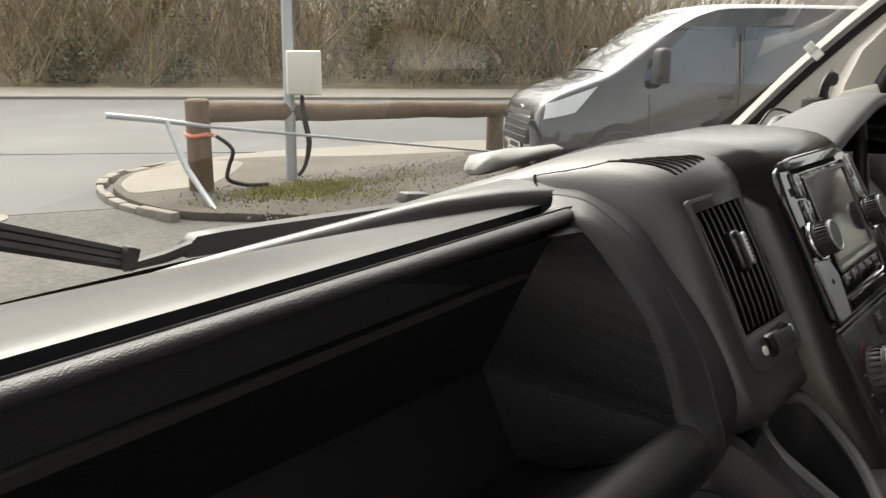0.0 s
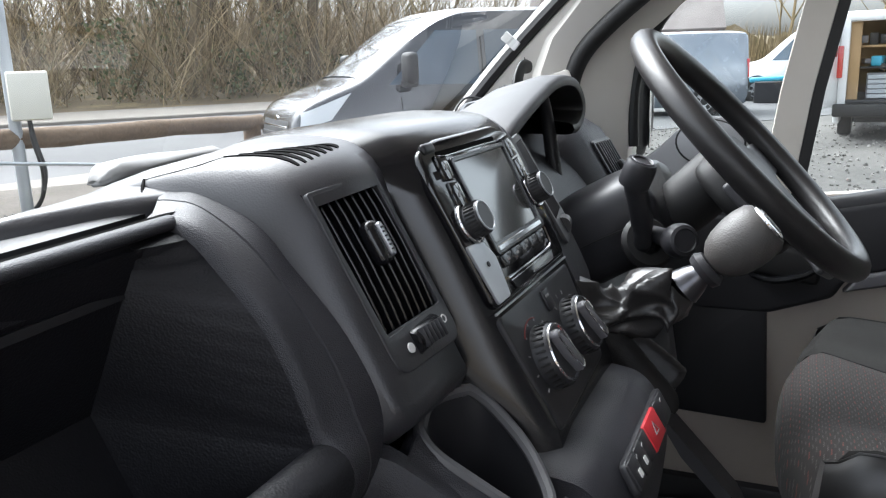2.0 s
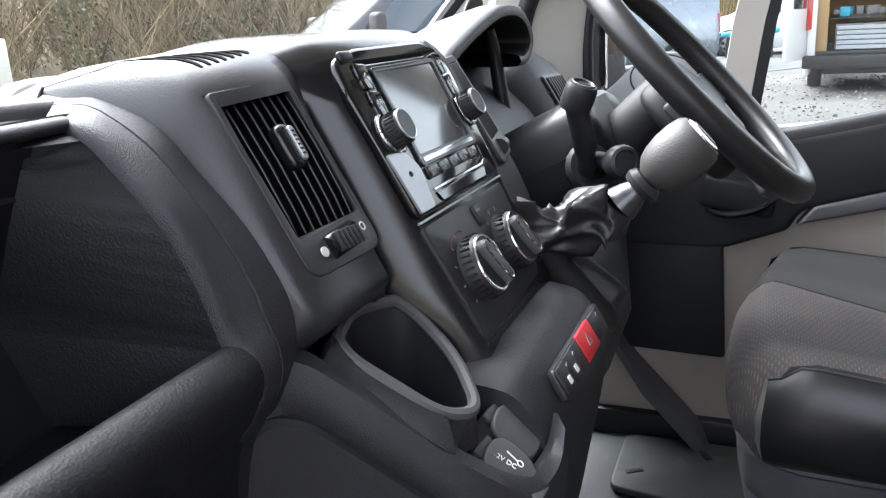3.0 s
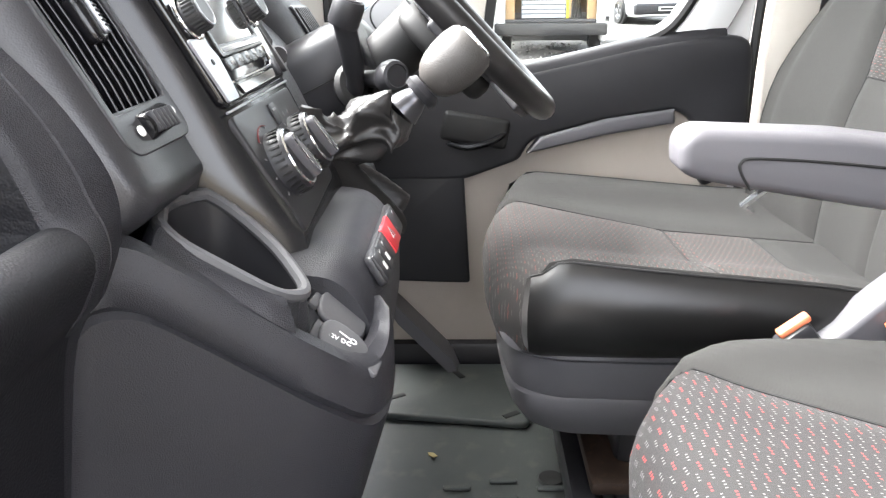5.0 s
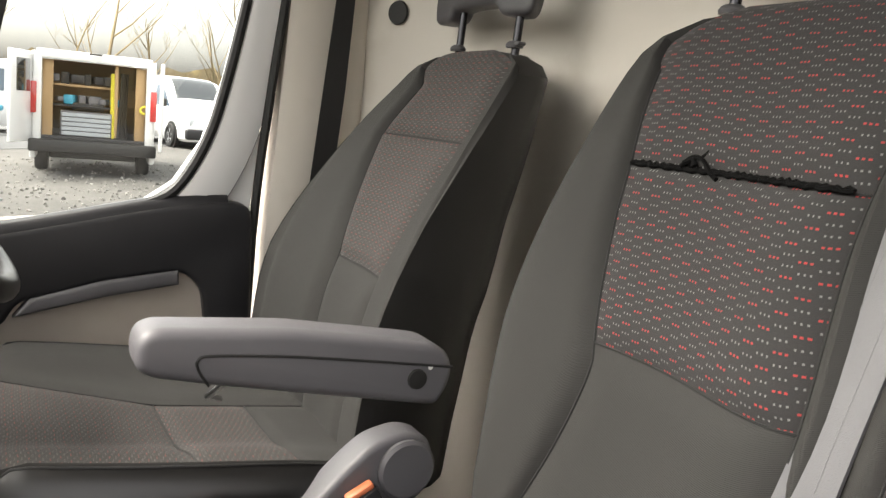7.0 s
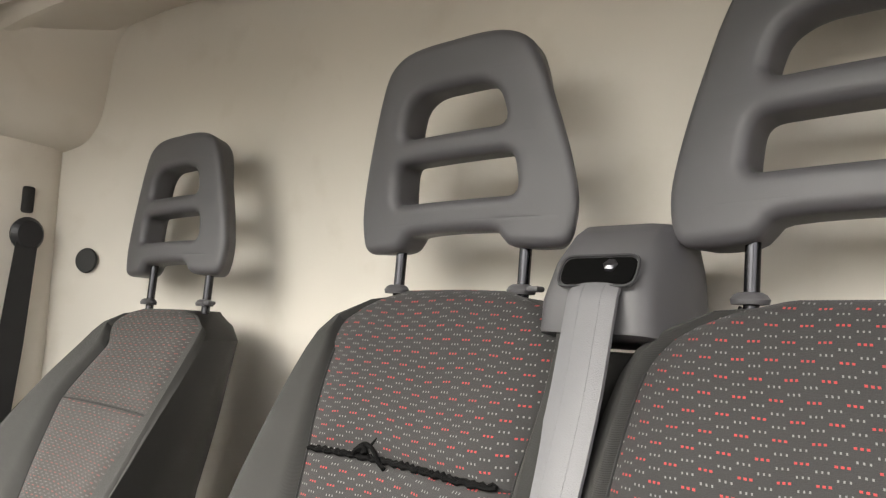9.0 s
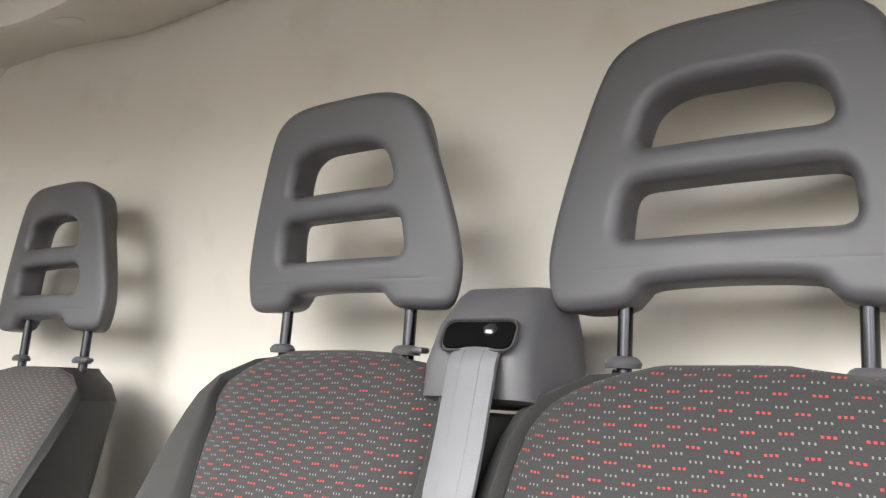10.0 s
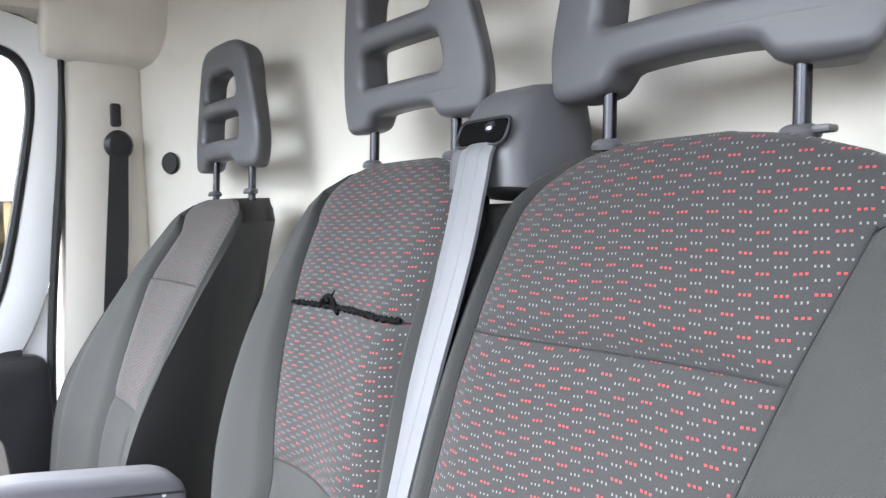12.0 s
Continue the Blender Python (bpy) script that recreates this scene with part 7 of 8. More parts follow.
PLY = material("plywood_lining", (0.42, 0.27, 0.13), 0.6, vary=0.25, blotch=3)
YELLOW = material("yellow_plastic", (0.7, 0.6, 0.05), 0.5)
BLUEP = material("blue_plastic", (0.05, 0.35, 0.5), 0.5)
BRICKM = material("red_brick", (0.28, 0.13, 0.09), 0.85, vary=0.2, blotch=2)
ROOFM = material("roof_tiles", (0.14, 0.12, 0.115), 0.8, vary=0.2, blotch=2)

RD, RN = Vector((0.766, -0.643, 0)), Vector((0.643, 0.766, 0))     # along and across the road


def rp(a, n, z=G):
    """Point by metres along and across the road."""
    v = RD * a + RN * n
    return (v.x, v.y, z)


def sheet(a0, a1, n0, n1, z, thick=0.05, div=1):
    return loft([[rp(a0 + (a1 - a0) * i / div, n0, z), rp(a0 + (a1 - a0) * i / div, n1, z), rp(a0 + (a1 - a0) * i / div, n1, z - thick), rp(a0 + (a1 - a0) * i / div, n0, z - thick)] for i in range(div + 1)])


setting("ground", lathe([(0.01, 0), (30, 0), (900, 0), (900, -1), (0.01, -1)], Matrix.Translation((0, 0, G)), 48), GRAVEL, "rough grey gravel yard", "ground", False)
setting("road", sheet(-150, 60, 12.6, 25.9, G + 0.012), ASPHALT, "grey asphalt road", "road", False)
setting("pavement", sheet(-150, 60, 25.9, 31.5, G + 0.10, 0.2), PAVE, "pale pavement across the road", "pavement", False)
setting("kerb_far", sheet(-150, 60, 25.75, 25.9, G + 0.09, 0.2), PAVE, "kerb across the road", "kerb", False)
# junction mouth
setting("road_mouth", prism([(1.0, 9.2), (3.2, 8.2), (3.5, 9.1), (4.0, 9.9), (5.0, 10.4), (6.6, 10.4), (9.0, 9.6), (16, 4), (21, 4), (6, 20), (-10, 26), (-14, 16)], 0.05, pose(0, 0, G - 0.046)), ASPHALT, "asphalt at the yard entrance", "road", False)
# stony verge with curved kerb
VE = [(3.19, 7.35), (3.2, 8.2), (3.47, 9.05), (4.02, 9.8), (5.0, 10.2), (6.2, 9.9), (7.0, 9.15), (8.7, 8.3), (11.5, 6.2), (11.0, 4.6), (7.0, 5.4), (4.2, 6.0)]
setting("verge", prism(rounded(VE, 0.3), 0.14, pose(0, 0, G - 0.06), 0.03, 2), VERGE, "stony verge with patches of grass", "verge")
setting("pavement_near", prism([(4.1, 9.75), (5.0, 10.33), (6.6, 10.40), (9.5, 9.55), (14, 6.2), (11.6, 6.1), (8.7, 8.2), (7.0, 9.1), (6.2, 9.85), (5.0, 10.15)], 0.12, pose(0, 0, G - 0.045), 0.01, 1), PAVE, "pale worn pavement edge", "pavement")
kerb = spline([(3.15, 7.3, 0), (3.12, 8.2, 0), (3.40, 9.1, 0), (3.97, 9.93, 0), (5.0, 10.40, 0), (6.6, 10.47, 0)], 3)
for a, b in zip(kerb, kerb[1:]):
    d = b - a
    tagged(part("kerb_stone", box(d.length * 0.985, 0.10 + 0.03 * math.sin(9 * a.x), 0.16, Matrix.Translation((a + b) / 2 + Vector((0.02 * math.sin(17 * a.y), 0.02 * math.sin(13 * a.x), G - 0.012 + 0.02 * math.sin(23 * a.x + 5 * a.y)))) @ pose(0, 0, 0, 0, 0, math.degrees(math.atan2(d.y, d.x))), 0.015, 2), PAVE), "worn concrete kerb stone", "kerb stone", "kerb round the verge", "structure")

rng = random.Random(7)
# grass tufts and stones on the verge
gb = bmesh.new()
for cx, cy, n in ((4.3, 7.55, 700), (5.0, 7.5, 900), (4.6, 7.2, 700), (5.8, 7.2, 160), (6.4, 7.6, 60), (4.9, 6.8, 200)):
    for _ in range(n):
        x, y = rng.gauss(cx, 0.28), rng.gauss(cy, 0.16)
        h, a = rng.uniform(0.02, 0.065), rng.uniform(0, 6.28)
        d = Vector((math.cos(a), math.sin(a), 0))
        p = Vector((x, y, G + 0.075))
        vs = [gb.verts.new(p - d * 0.008), gb.verts.new(p + d * 0.008), gb.verts.new(p + Vector((rng.uniform(-0.04, 0.04), rng.uniform(-0.04, 0.04), h)))]
        gb.faces.new(vs)
tagged(part("grass", gb, GRASS, smooth=False), "patchy short grass on the verge", "grass", "", "stuff")
sb = bmesh.new()
for _ in range(2600):
    x, y = rng.uniform(3.4, 10.0), rng.uniform(5.6, 8.2)
    r = rng.choice((0.006, 0.008, 0.010, 0.013, 0.018))
    t = bmesh.new()
    bmesh.ops.create_icosphere(t, subdivisions=1, radius=r)
    merge(t, Matrix.Translation((x, y, G + 0.079)) @ pose(0, 0, 0, rng.uniform(0, 90), rng.uniform(0, 90), 0) @ Matrix.Diagonal((1.3, 1, 0.6, 1)), sb)
tagged(part("stones", sb, STONE, smooth=False), "scattered stones on the verge", "stones", "", "stuff")

yb = bmesh.new()
for _ in range(2600):
    x, y = rng.uniform(4.5, 17.0), rng.uniform(-4.2, 4.2)
    r = rng.choice((0.012, 0.016, 0.02, 0.026, 0.034))
    t = bmesh.new()
    bmesh.ops.create_icosphere(t, subdivisions=1, radius=r)
    merge(t, Matrix.Translation((x, y, G + 0.003)) @ pose(0, 0, 0, rng.uniform(0, 90), rng.uniform(0, 90), 0) @ Matrix.Diagonal((1.3, 1, 0.6, 1)), yb)
tagged(part("yard_stones", yb, STONE, smooth=False), "loose grey stones over the yard", "stones", "", "stuff")
setting("pavement_patch", prism(rounded([(3.35, 8.45), (4.2, 8.35), (4.9, 8.9), (5.6, 9.6), (5.5, 9.95), (5.0, 10.1), (4.1, 9.7), (3.6, 9.1)], 0.2), 0.02, pose(0, 0, G + 0.066), 0.004, 1), PAVE, "pale sandy paving inside the kerb", "pavement")
setting("pavement_apron", prism(rounded([(-4.0, 11.0), (0.0, 7.9), (1.4, 7.95), (2.3, 8.5), (2.0, 9.4), (-2.0, 12.5)], 0.25), 0.02, pose(0, 0, G - 0.008), 0.004, 1), PAVE, "worn pale concrete apron at the yard entrance", "pavement")
# log barrier
bar = thing("log_barrier", "weathered round-log barrier on timber posts", "barrier", at=(6.3, 8.0, G))
part("rail", tube([(4.04 + 4.73 * k / 12, 8.18 - 0.35 * k / 12, 0.265 - 0.16 * k / 12 + 0.008 * math.sin(k)) for k in range(13)], [0.105 + 0.006 * math.sin(k * 2.1) for k in range(13)], 16), TIMBER, bar, "long pale log rail")
for x, y, zt in ((4.0, 8.19, 0.40), (8.62, 7.86, 0.12)):
    part("post", tube([(x, y, G - 0.05), (x, y, zt - 0.02), (x, y, zt)], [0.125, 0.12, 0.10], 14), TIMBER, bar, "dark timber post")
part("strap", tube([(4.0 + 0.13 * math.cos(a), 8.19 + 0.13 * math.sin(a), 0.045 + 0.01 * math.sin(3 * a)) for a in (2 * math.pi * k / 16 for k in range(16))], 0.022, 6, closed=True), ORANGE, bar, "orange strap")
part("hanging_strap", tube(spline([(4.14, 8.1, 0.03), (4.30, 8.05, -0.12), (4.24, 8.05, -0.30), (4.20, 8.0, -0.42), (4.40, 7.95, -0.49), (4.62, 7.9, -0.50)], 4), 0.022, 6), RUBBER, bar)
boom = thing("barrier_boom", "thin grey barrier boom strapped to the post", "boom", at=(3.4, 7.2, G))
part("boom_pole", tube([(2.98, 8.1, 0.29), (3.40, 8.06, 0.235), (4.05, 8.02, 0.13), (8.9, 7.0, -0.52)], [0.030, 0.028, 0.018, 0.011], 8), GALV, boom)
part("prop", tube([(3.55, 8.04, 0.22), (3.56, 7.75, -0.22), (3.50, 7.22, -0.56)], [0.022, 0.030, 0.026], 8), GALV, boom, "leaning grey prop")
pole = thing("lamp_pole", "galvanised pole with a grey control box and cable", "pole", at=(5.08, 8.05, G))
part("pole", tube([(5.08, 8.06, G), (5.08, 8.06, 4.6)], [0.062, 0.052], 14), GALV, pole)
boxp = part("control_box", box(0.37, 0.20, 0.47, pose(5.155, 7.90, 0.650, 0, 0, -38), 0.02, 2), BOXGREY, pole, "pale grey control box")
part("box_lid", box(0.355, 0.03, 0.45, pose(5.155, 7.90, 0.650, 0, 0, -38) @ Matrix.Translation((0, -0.115, 0)), 0.012, 2), BOXGREY, boxp)
for k in range(2):
    part("cable", tube(spline([(5.12, 7.90, 0.42), (5.13 + 0.02 * k, 7.90, 0.2), (5.19 + 0.03 * k, 7.90, -0.1), (5.17, 7.93, -0.35), (5.11, 7.98, -0.47)], 4), 0.022, 6), RUBBER, pole)


# ---- parked vehicles ----
def vehicle(name, label, category, at, heading, L, W, stations, paint, seat_line, windows, screen, lamps=True, tail=True, wheels=(0.95, 4.0), wr=0.33, plate_front=True, bumper=True, open_back=False):
    """A van or car by its sections along the length: (s, base, top, half width, top width factor)."""
    ob = thing(name, label, category, at=at)
    m = Matrix.Translation(at) @ pose(0, 0, 0, 0, 0, heading)     # local: x to the rear, y to the vehicle's left, z up
    def ring(s, zb, zt, hw, f, off=0.0):
        h = zt - zb
        pts = [(hw * 0.90, zb), (hw * 0.99, zb + 0.10 * h), (hw, zb + 0.30 * h), (hw * 0.995, zb + 0.50 * h), (hw * (0.4 + 0.6 * f), zb + 0.72 * h), (hw * f, zb + 0.90 * h), (hw * f * 0.93, zb + 0.965 * h), (hw * f * 0.78, zb + 0.99 * h), (hw * f * 0.35, zt + 0.004), ]
        pts = [(y + off * (1 if i < 6 else 0.5), z + (off if i > 5 else 0)) for i, (y, z) in enumerate(pts)]
        return [m @ Vector((s, y, z)) for y, z in pts] + [m @ Vector((s, -y, z)) for y, z in reversed(pts)]
    dense = spline([Vector((s, zb, zt)) for s, zb, zt, hw, f in stations], 3)
    dense2 = spline([Vector((s, hw, f)) for s, zb, zt, hw, f in stations], 3)
    rings = [ring(a.x, a.y, a.z, b.y, b.z) for a, b in zip(dense, dense2)]
    if open_back:
        body = loft(rings, True, False)
        bmesh.ops.contextual_create(body, geom=[e for e in body.edges if e.is_boundary and (e.verts[0].co - m @ Vector((0, 0, 0.6))).length < 1.6])
    else:
        body = loft(rings)
    part("body", body, paint, ob)
    def side_pt(s, z, sgn, off=0.006):
        for a, b, c, d in zip(dense, dense[1:], dense2, dense2[1:]):
            if a.x <= s <= b.x or b is dense[-1]:
                t = (s - a.x) / max(b.x - a.x, 1e-6)
                zb, zt, hw, f = a.y + (b.y - a.y) * t, a.z + (b.z - a.z) * t, c.y + (d.y - c.y) * t, c.z + (d.z - c.z) * t
                q = (z - zb) / (zt - zb)
                tab = [(0.0, 0.9), (0.1, 0.99), (0.3, 1.0), (0.5, 0.995), (0.72, 0.4 + 0.6 * f), (0.9, f), (0.965, f * 0.93), (0.99, f * 0.78), (1.0, f * 0.35)]
                for (qa, ya), (qb, yb) in zip(tab, tab[1:]):
                    if q <= qb:
                        return m @ Vector((s, sgn * (hw * (ya + (yb - ya) * (q - qa) / (qb - qa)) + off), z))
        return m @ Vector((s, sgn * W / 2, z))
    for poly in windows:
        for sgn in (1, -1):
            n = 6
            rows = []
            (s0, z0), (s1, z1), (s2, z2), (s3, z3) = poly     # bottom front, bottom rear, top rear, top front
            for j in range(n + 1):
                t = j / n
                a, b = (s0 + (s3 - s0) * t, z0 + (z3 - z0) * t), (s1 + (s2 - s1) * t, z1 + (z2 - z1) * t)
                rows.append([side_pt(a[0] + (b[0] - a[0]) * k / n, a[1] + (b[1] - a[1]) * k / n, sgn) for k in range(n + 1)])
            part("side_window", loft(rows, False, False), SIDEGLASS, ob)
    if screen:
        i0, i1 = screen
        sel = [(a, b) for a, b in zip(dense, dense2) if stations[i0][0] - 1e-6 <= a.x <= stations[i1][0] + 1e-6]
        rows = [ring(a.x, a.y, a.z, b.y * 0.93, b.z, 0.012)[5:-5] for a, b in sel]
        part("windscreen", loft(rows, False, False), TINT, ob)
    for s in wheels:
        for sgn in (1, -1):
            c = m @ Vector((s, sgn * (W / 2 - 0.12), wr))
            wmx = Matrix.Translation(c) @ pose(0, 0, 0, 0, 0, heading) @ pose(0, 0, 0, -90 * sgn, 0, 0)
            part("wheel_arch", lathe([(0.01, 0.0), (wr * 1.22, 0.0), (wr * 1.22, 0.085), (0.01, 0.085)], wmx @ Matrix.Translation((0, 0, 0.040)), 28), RUBBER, ob)
            wmx = wmx @ Matrix.Translation((0, 0, 0.045))
            ty = part("wheel", lathe([(wr * 0.6, -0.10), (wr * 0.95, -0.10), (wr, -0.06), (wr, 0.09), (wr * 0.93, 0.135), (wr * 0.66, 0.14), (wr * 0.6, 0.10)], wmx, 28), TYRE, ob)
            part("rim", lathe([(0.01, 0.09), (wr * 0.25, 0.10), (wr * 0.64, 0.115), (wr * 0.66, 0.135), (0.60 * wr, 0.06), (0.01, 0.06)], wmx, 28), SILVERP, ty)
            for k in range(5):
                part("spoke_gap", prism([(-0.035, 0.10), (0.035, 0.10), (0.05, 0.19), (-0.05, 0.19)], 0.012, wmx @ pose(0, 0, 0.106, 0, 0, 72 * k), 0.003, 1), RUBBER, ty)
    return ob, m, side_pt


def plates(ob, m, s, y, z, w=0.52, h=0.11, face=-1):
    p = part("number_plate", box(0.02, w, h, m @ Matrix.Translation((s, y, z)), 0.004, 1), PLATE, ob)
    part("plate_bar", box(0.006, w * 0.8, h * 0.5, m @ Matrix.Translation((s + face * 0.011, y, z)), 0.001, 1), RUBBER, p)


VANST = [(0.0, 0.25, 0.62, 0.62, 0.9), (0.05, 0.22, 0.80, 0.80, 0.9), (0.20, 0.20, 0.97, 0.90, 0.9), (0.55, 0.20, 1.07, 0.95, 0.88), (0.95, 0.20, 1.16, 0.97, 0.86), (1.25, 0.20, 1.38, 0.985, 0.86), (1.75, 0.20, 1.82, 0.99, 0.86), (2.05, 0.20, 1.95, 0.99, 0.87), (2.6, 0.20, 2.0, 0.99, 0.88), (4.2, 0.22, 2.0, 0.99, 0.88), (4.85, 0.26, 1.97, 0.97, 0.87), (4.97, 0.30, 1.90, 0.94, 0.85)]
VANSD = [(0.0, 0.25, 0.66, 0.66, 0.9), (0.05, 0.22, 0.86, 0.82, 0.9), (0.20, 0.20, 1.03, 0.92, 0.9), (0.50, 0.20, 1.16, 0.96, 0.88), (0.85, 0.20, 1.29, 0.98, 0.86), (1.15, 0.20, 1.50, 0.985, 0.86), (1.60, 0.20, 1.83, 0.99, 0.86), (1.98, 0.20, 2.02, 0.99, 0.87), (2.5, 0.20, 2.08, 0.99, 0.88), (4.2, 0.22, 2.09, 0.99, 0.88), (4.85, 0.26, 2.05, 0.97, 0.87), (4.97, 0.30, 1.96, 0.94, 0.85)]
dv, m, sp = vehicle("parked_van", "dark blue panel van parked beside the barrier", "van", (7.54, 6.74, G), -41, 4.97, 1.98, VANSD, DARKPAINT, 1.0,
                    [[(1.16, 1.20), (2.30, 1.17), (2.30, 1.80), (1.78, 1.80)], [(2.40, 1.17), (3.50, 1.19), (3.50, 1.80), (2.40, 1.80)], [(3.6, 1.19), (4.7, 1.21), (4.65, 1.78), (3.6, 1.80)]], (4, 7), wheels=(0.95, 3.90))
for sgn in (1, -1):
    rows = []
    for j in range(5):
        t = j / 4
        rows.append([sp(0.095 + 0.03 * t + (0.34 + 0.24 * t) * k / 8, (0.760 + 0.080 * (k / 8)) * (1 - t) + (0.930 + 0.200 * k / 8) * t, sgn, 0.014) for k in range(9)])
    part("headlamp", loft(rows, False, False), LAMP, dv, "large swept-back headlamp")
    part("door_mirror", box(0.14, 0.26, 0.36, m @ Matrix.Translation((1.34, sgn * 1.09, 1.38)), 0.06, 3), RUBBER, dv)
    part("mirror_arm", box(0.16, 0.20, 0.09, m @ Matrix.Translation((1.36, sgn * 1.02, 1.21)), 0.03, 2), RUBBER, dv)
    for s in (1.28, 2.35, 3.55):
        part("door_seam", tube([sp(s, z, sgn, 0.004) for z in ((0.35, 0.6, 0.85, 1.05) if s < 2 else (0.35, 0.7, 1.0, 1.3, 1.72))], 0.008, 5), RUBBER, dv)
    part("side_moulding", tube([sp(s, 0.62, sgn, 0.008) for s in (1.35, 2.2, 3.0, 3.5)], 0.022, 6), RUBBER, dv)
    part("door_handle", box(0.18, 0.03, 0.035, m @ Matrix.Translation((2.18, sgn * 0.995, 1.02)), 0.01, 2), SMOOTH, dv)
for k in range(4):
    part("grille_bar", box(0.03, 1.05, 0.028, m @ Matrix.Translation((-0.030 + 0.018 * k, 0, 0.52 + 0.08 * k)), 0.008, 2), CHROME if k == 3 else SMOOTH, dv)
part("grille", box(0.06, 1.10, 0.40, m @ Matrix.Translation((0.020, 0, 0.64)) @ pose(0, 0, 0, 0, 12, 0), 0.03, 2), RUBBER, dv)
part("badge", lathe([(0.002, 0), (0.07, 0), (0.065, 0.012), (0.002, 0.014)], m @ Matrix.Translation((0.045, 0, 0.85)) @ pose(0, 0, 0, 0, -80, 0) @ Matrix.Diagonal((0.5, 1, 1, 1)), 20), CHROME, dv)
part("bumper", box(0.16, 1.80, 0.22, m @ Matrix.Translation((0.10, 0, 0.36)), 0.07, 3), SMOOTH, dv)
plates(dv, m, -0.02, 0, 0.40)
for sgn in (1, -1):
    part("wiper", tube([m @ Vector((1.14, sgn * 0.2, 1.31)), m @ Vector((1.20, sgn * 0.75, 1.33))], 0.012, 5), RUBBER, dv)

sv, m, sp = vehicle("parked_van", "silver panel van parked across the yard", "van", (18.7, 7.1, G), -72, 4.97, 1.95, [(s, a, b * 0.95, h, f) for s, a, b, h, f in VANST], SILVERPAINT, 1.0, [[(1.30, 1.10), (2.30, 1.10), (2.30, 1.65), (1.86, 1.65)]], (5, 7))
part("rear_window", box(0.03, 1.4, 0.5, m @ Matrix.Translation((4.975, 0, 1.42)), 0.02, 2), TINT, sv)
part("rear_bumper", box(0.14, 1.85, 0.22, m @ Matrix.Translation((5.0, 0, 0.42)), 0.04, 2), RUBBER, sv)
for sgn in (1, -1):
    part("tail_lamp", box(0.06, 0.14, 0.42, m @ Matrix.Translation((4.96, sgn * 0.88, 1.05)), 0.02, 2), TAIL, sv)
for at, hd, lab in (((25.5, 3.0, G), -95, "white panel van parked in the row"), ((31, 0.6, G), -70, "white van farther along the row")):
    wv_, m, sp = vehicle("parked_van", lab, "van", at, hd, 4.97, 1.95, VANST, PAINT, 1.0, [[(1.30, 1.13), (2.30, 1.13), (2.30, 1.72), (1.86, 1.72)]], (5, 7))
    part("rear_window", box(0.03, 1.4, 0.5, m @ Matrix.Translation((4.975, 0, 1.45)), 0.02, 2), TINT, wv_)
    for sgn in (1, -1):
        part("tail_lamp", box(0.06, 0.14, 0.42, m @ Matrix.Translation((4.96, sgn * 0.88, 1.05)), 0.02, 2), TAIL, wv_)
blue = thing("ladder_bundle", "blue wrapped bundle on the ground by the vans", "bundle", at=(24, 2.0, G))
part("bundle", box(1.5, 0.25, 0.14, pose(23.5, 1.55, G + 0.67, 0, 3, 75), 0.05, 3), BLUEP, blue)
part("stand", box(1.2, 0.3, 0.6, pose(23.5, 1.55, G + 0.3, 0, 0, 75), 0.03, 1), SMOOTH, blue)

# white van with open rear doors and a fitted load bay
tv = thing("work_van", "white work van with open rear doors and a fitted load bay", "van", at=(13.9, -0.47, G))
tm = Matrix.Translation((13.85, -0.47, G)) @ pose(0, 0, 0, 0, 0, -5)
def tbox(name, sx, sy, sz, x, y, z, mat, parent=None, label="", rz=0, bev=0.01, rx=0):
    return part(name, box(sx, sy, sz, tm @ pose(x, y, z, rx, 0, rz), bev, 2), mat, parent or tv, label)
tbox("roof", 4.2, 1.74, 0.07, 2.1, 0, 1.955, PAINT, bev=0.03)
for sgn in (1, -1):
    tbox("side_wall", 4.2, 0.06, 1.45, 2.1, sgn * 0.90, 1.22, PAINT, bev=0.02)
    tbox("rear_post", 0.10, 0.13, 1.50, 0.02, sgn * 0.845, 1.19, PAINT, bev=0.03)
    tbox("tail_lamp", 0.06, 0.10, 0.50, -0.04, sgn * 0.90, 1.22, TAIL, bev=0.02)
    tbox("lower_side", 4.2, 0.10, 0.35, 2.1, sgn * 0.90, 0.42, PAINT, bev=0.04)
    tbox("ply_side", 2.4, 0.03, 1.2, 1.3, sgn * 0.76, 1.22, PLY, label="plywood side lining")
    tbox("ply_edge", 0.05, 0.16, 1.22, 0.12, sgn * 0.70, 1.22, PLY)
    tbox("reflector", 0.02, 0.16, 0.05, -0.13, sgn * 0.72, 0.52, TAIL)
    for s in (0.85, 3.6):
        c = tm @ Matrix.Translation((s, sgn * 0.80, 0.32)) @ pose(0, 0, 0, 90, 0, 0)
        part("wheel", lathe([(0.02, -0.10), (0.30, -0.10), (0.32, -0.07), (0.32, 0.07), (0.30, 0.10), (0.02, 0.10)], c, 24), TYRE, tv)
tbox("lintel", 0.10, 1.70, 0.12, 0.02, 0, 1.90, PAINT, bev=0.03)
tbox("load_floor", 2.6, 1.62, 0.06, 1.3, 0, 0.60, SMOOTH)
tbox("front_wall", 0.04, 1.62, 1.3, 2.6, 0, 1.25, PLY)
tbox("rear_bumper", 0.22, 1.92, 0.20, -0.05, 0, 0.47, RUBBER, label="black step bumper", bev=0.03)
tbox("under_tray", 2.5, 1.3, 0.2, 1.6, 0, 0.35, RUBBER)
tbox("door_left", 0.75, 0.06, 1.40, -0.33, 1.06, 1.22, PAINT, label="open rear door", rz=-20, bev=0.02)
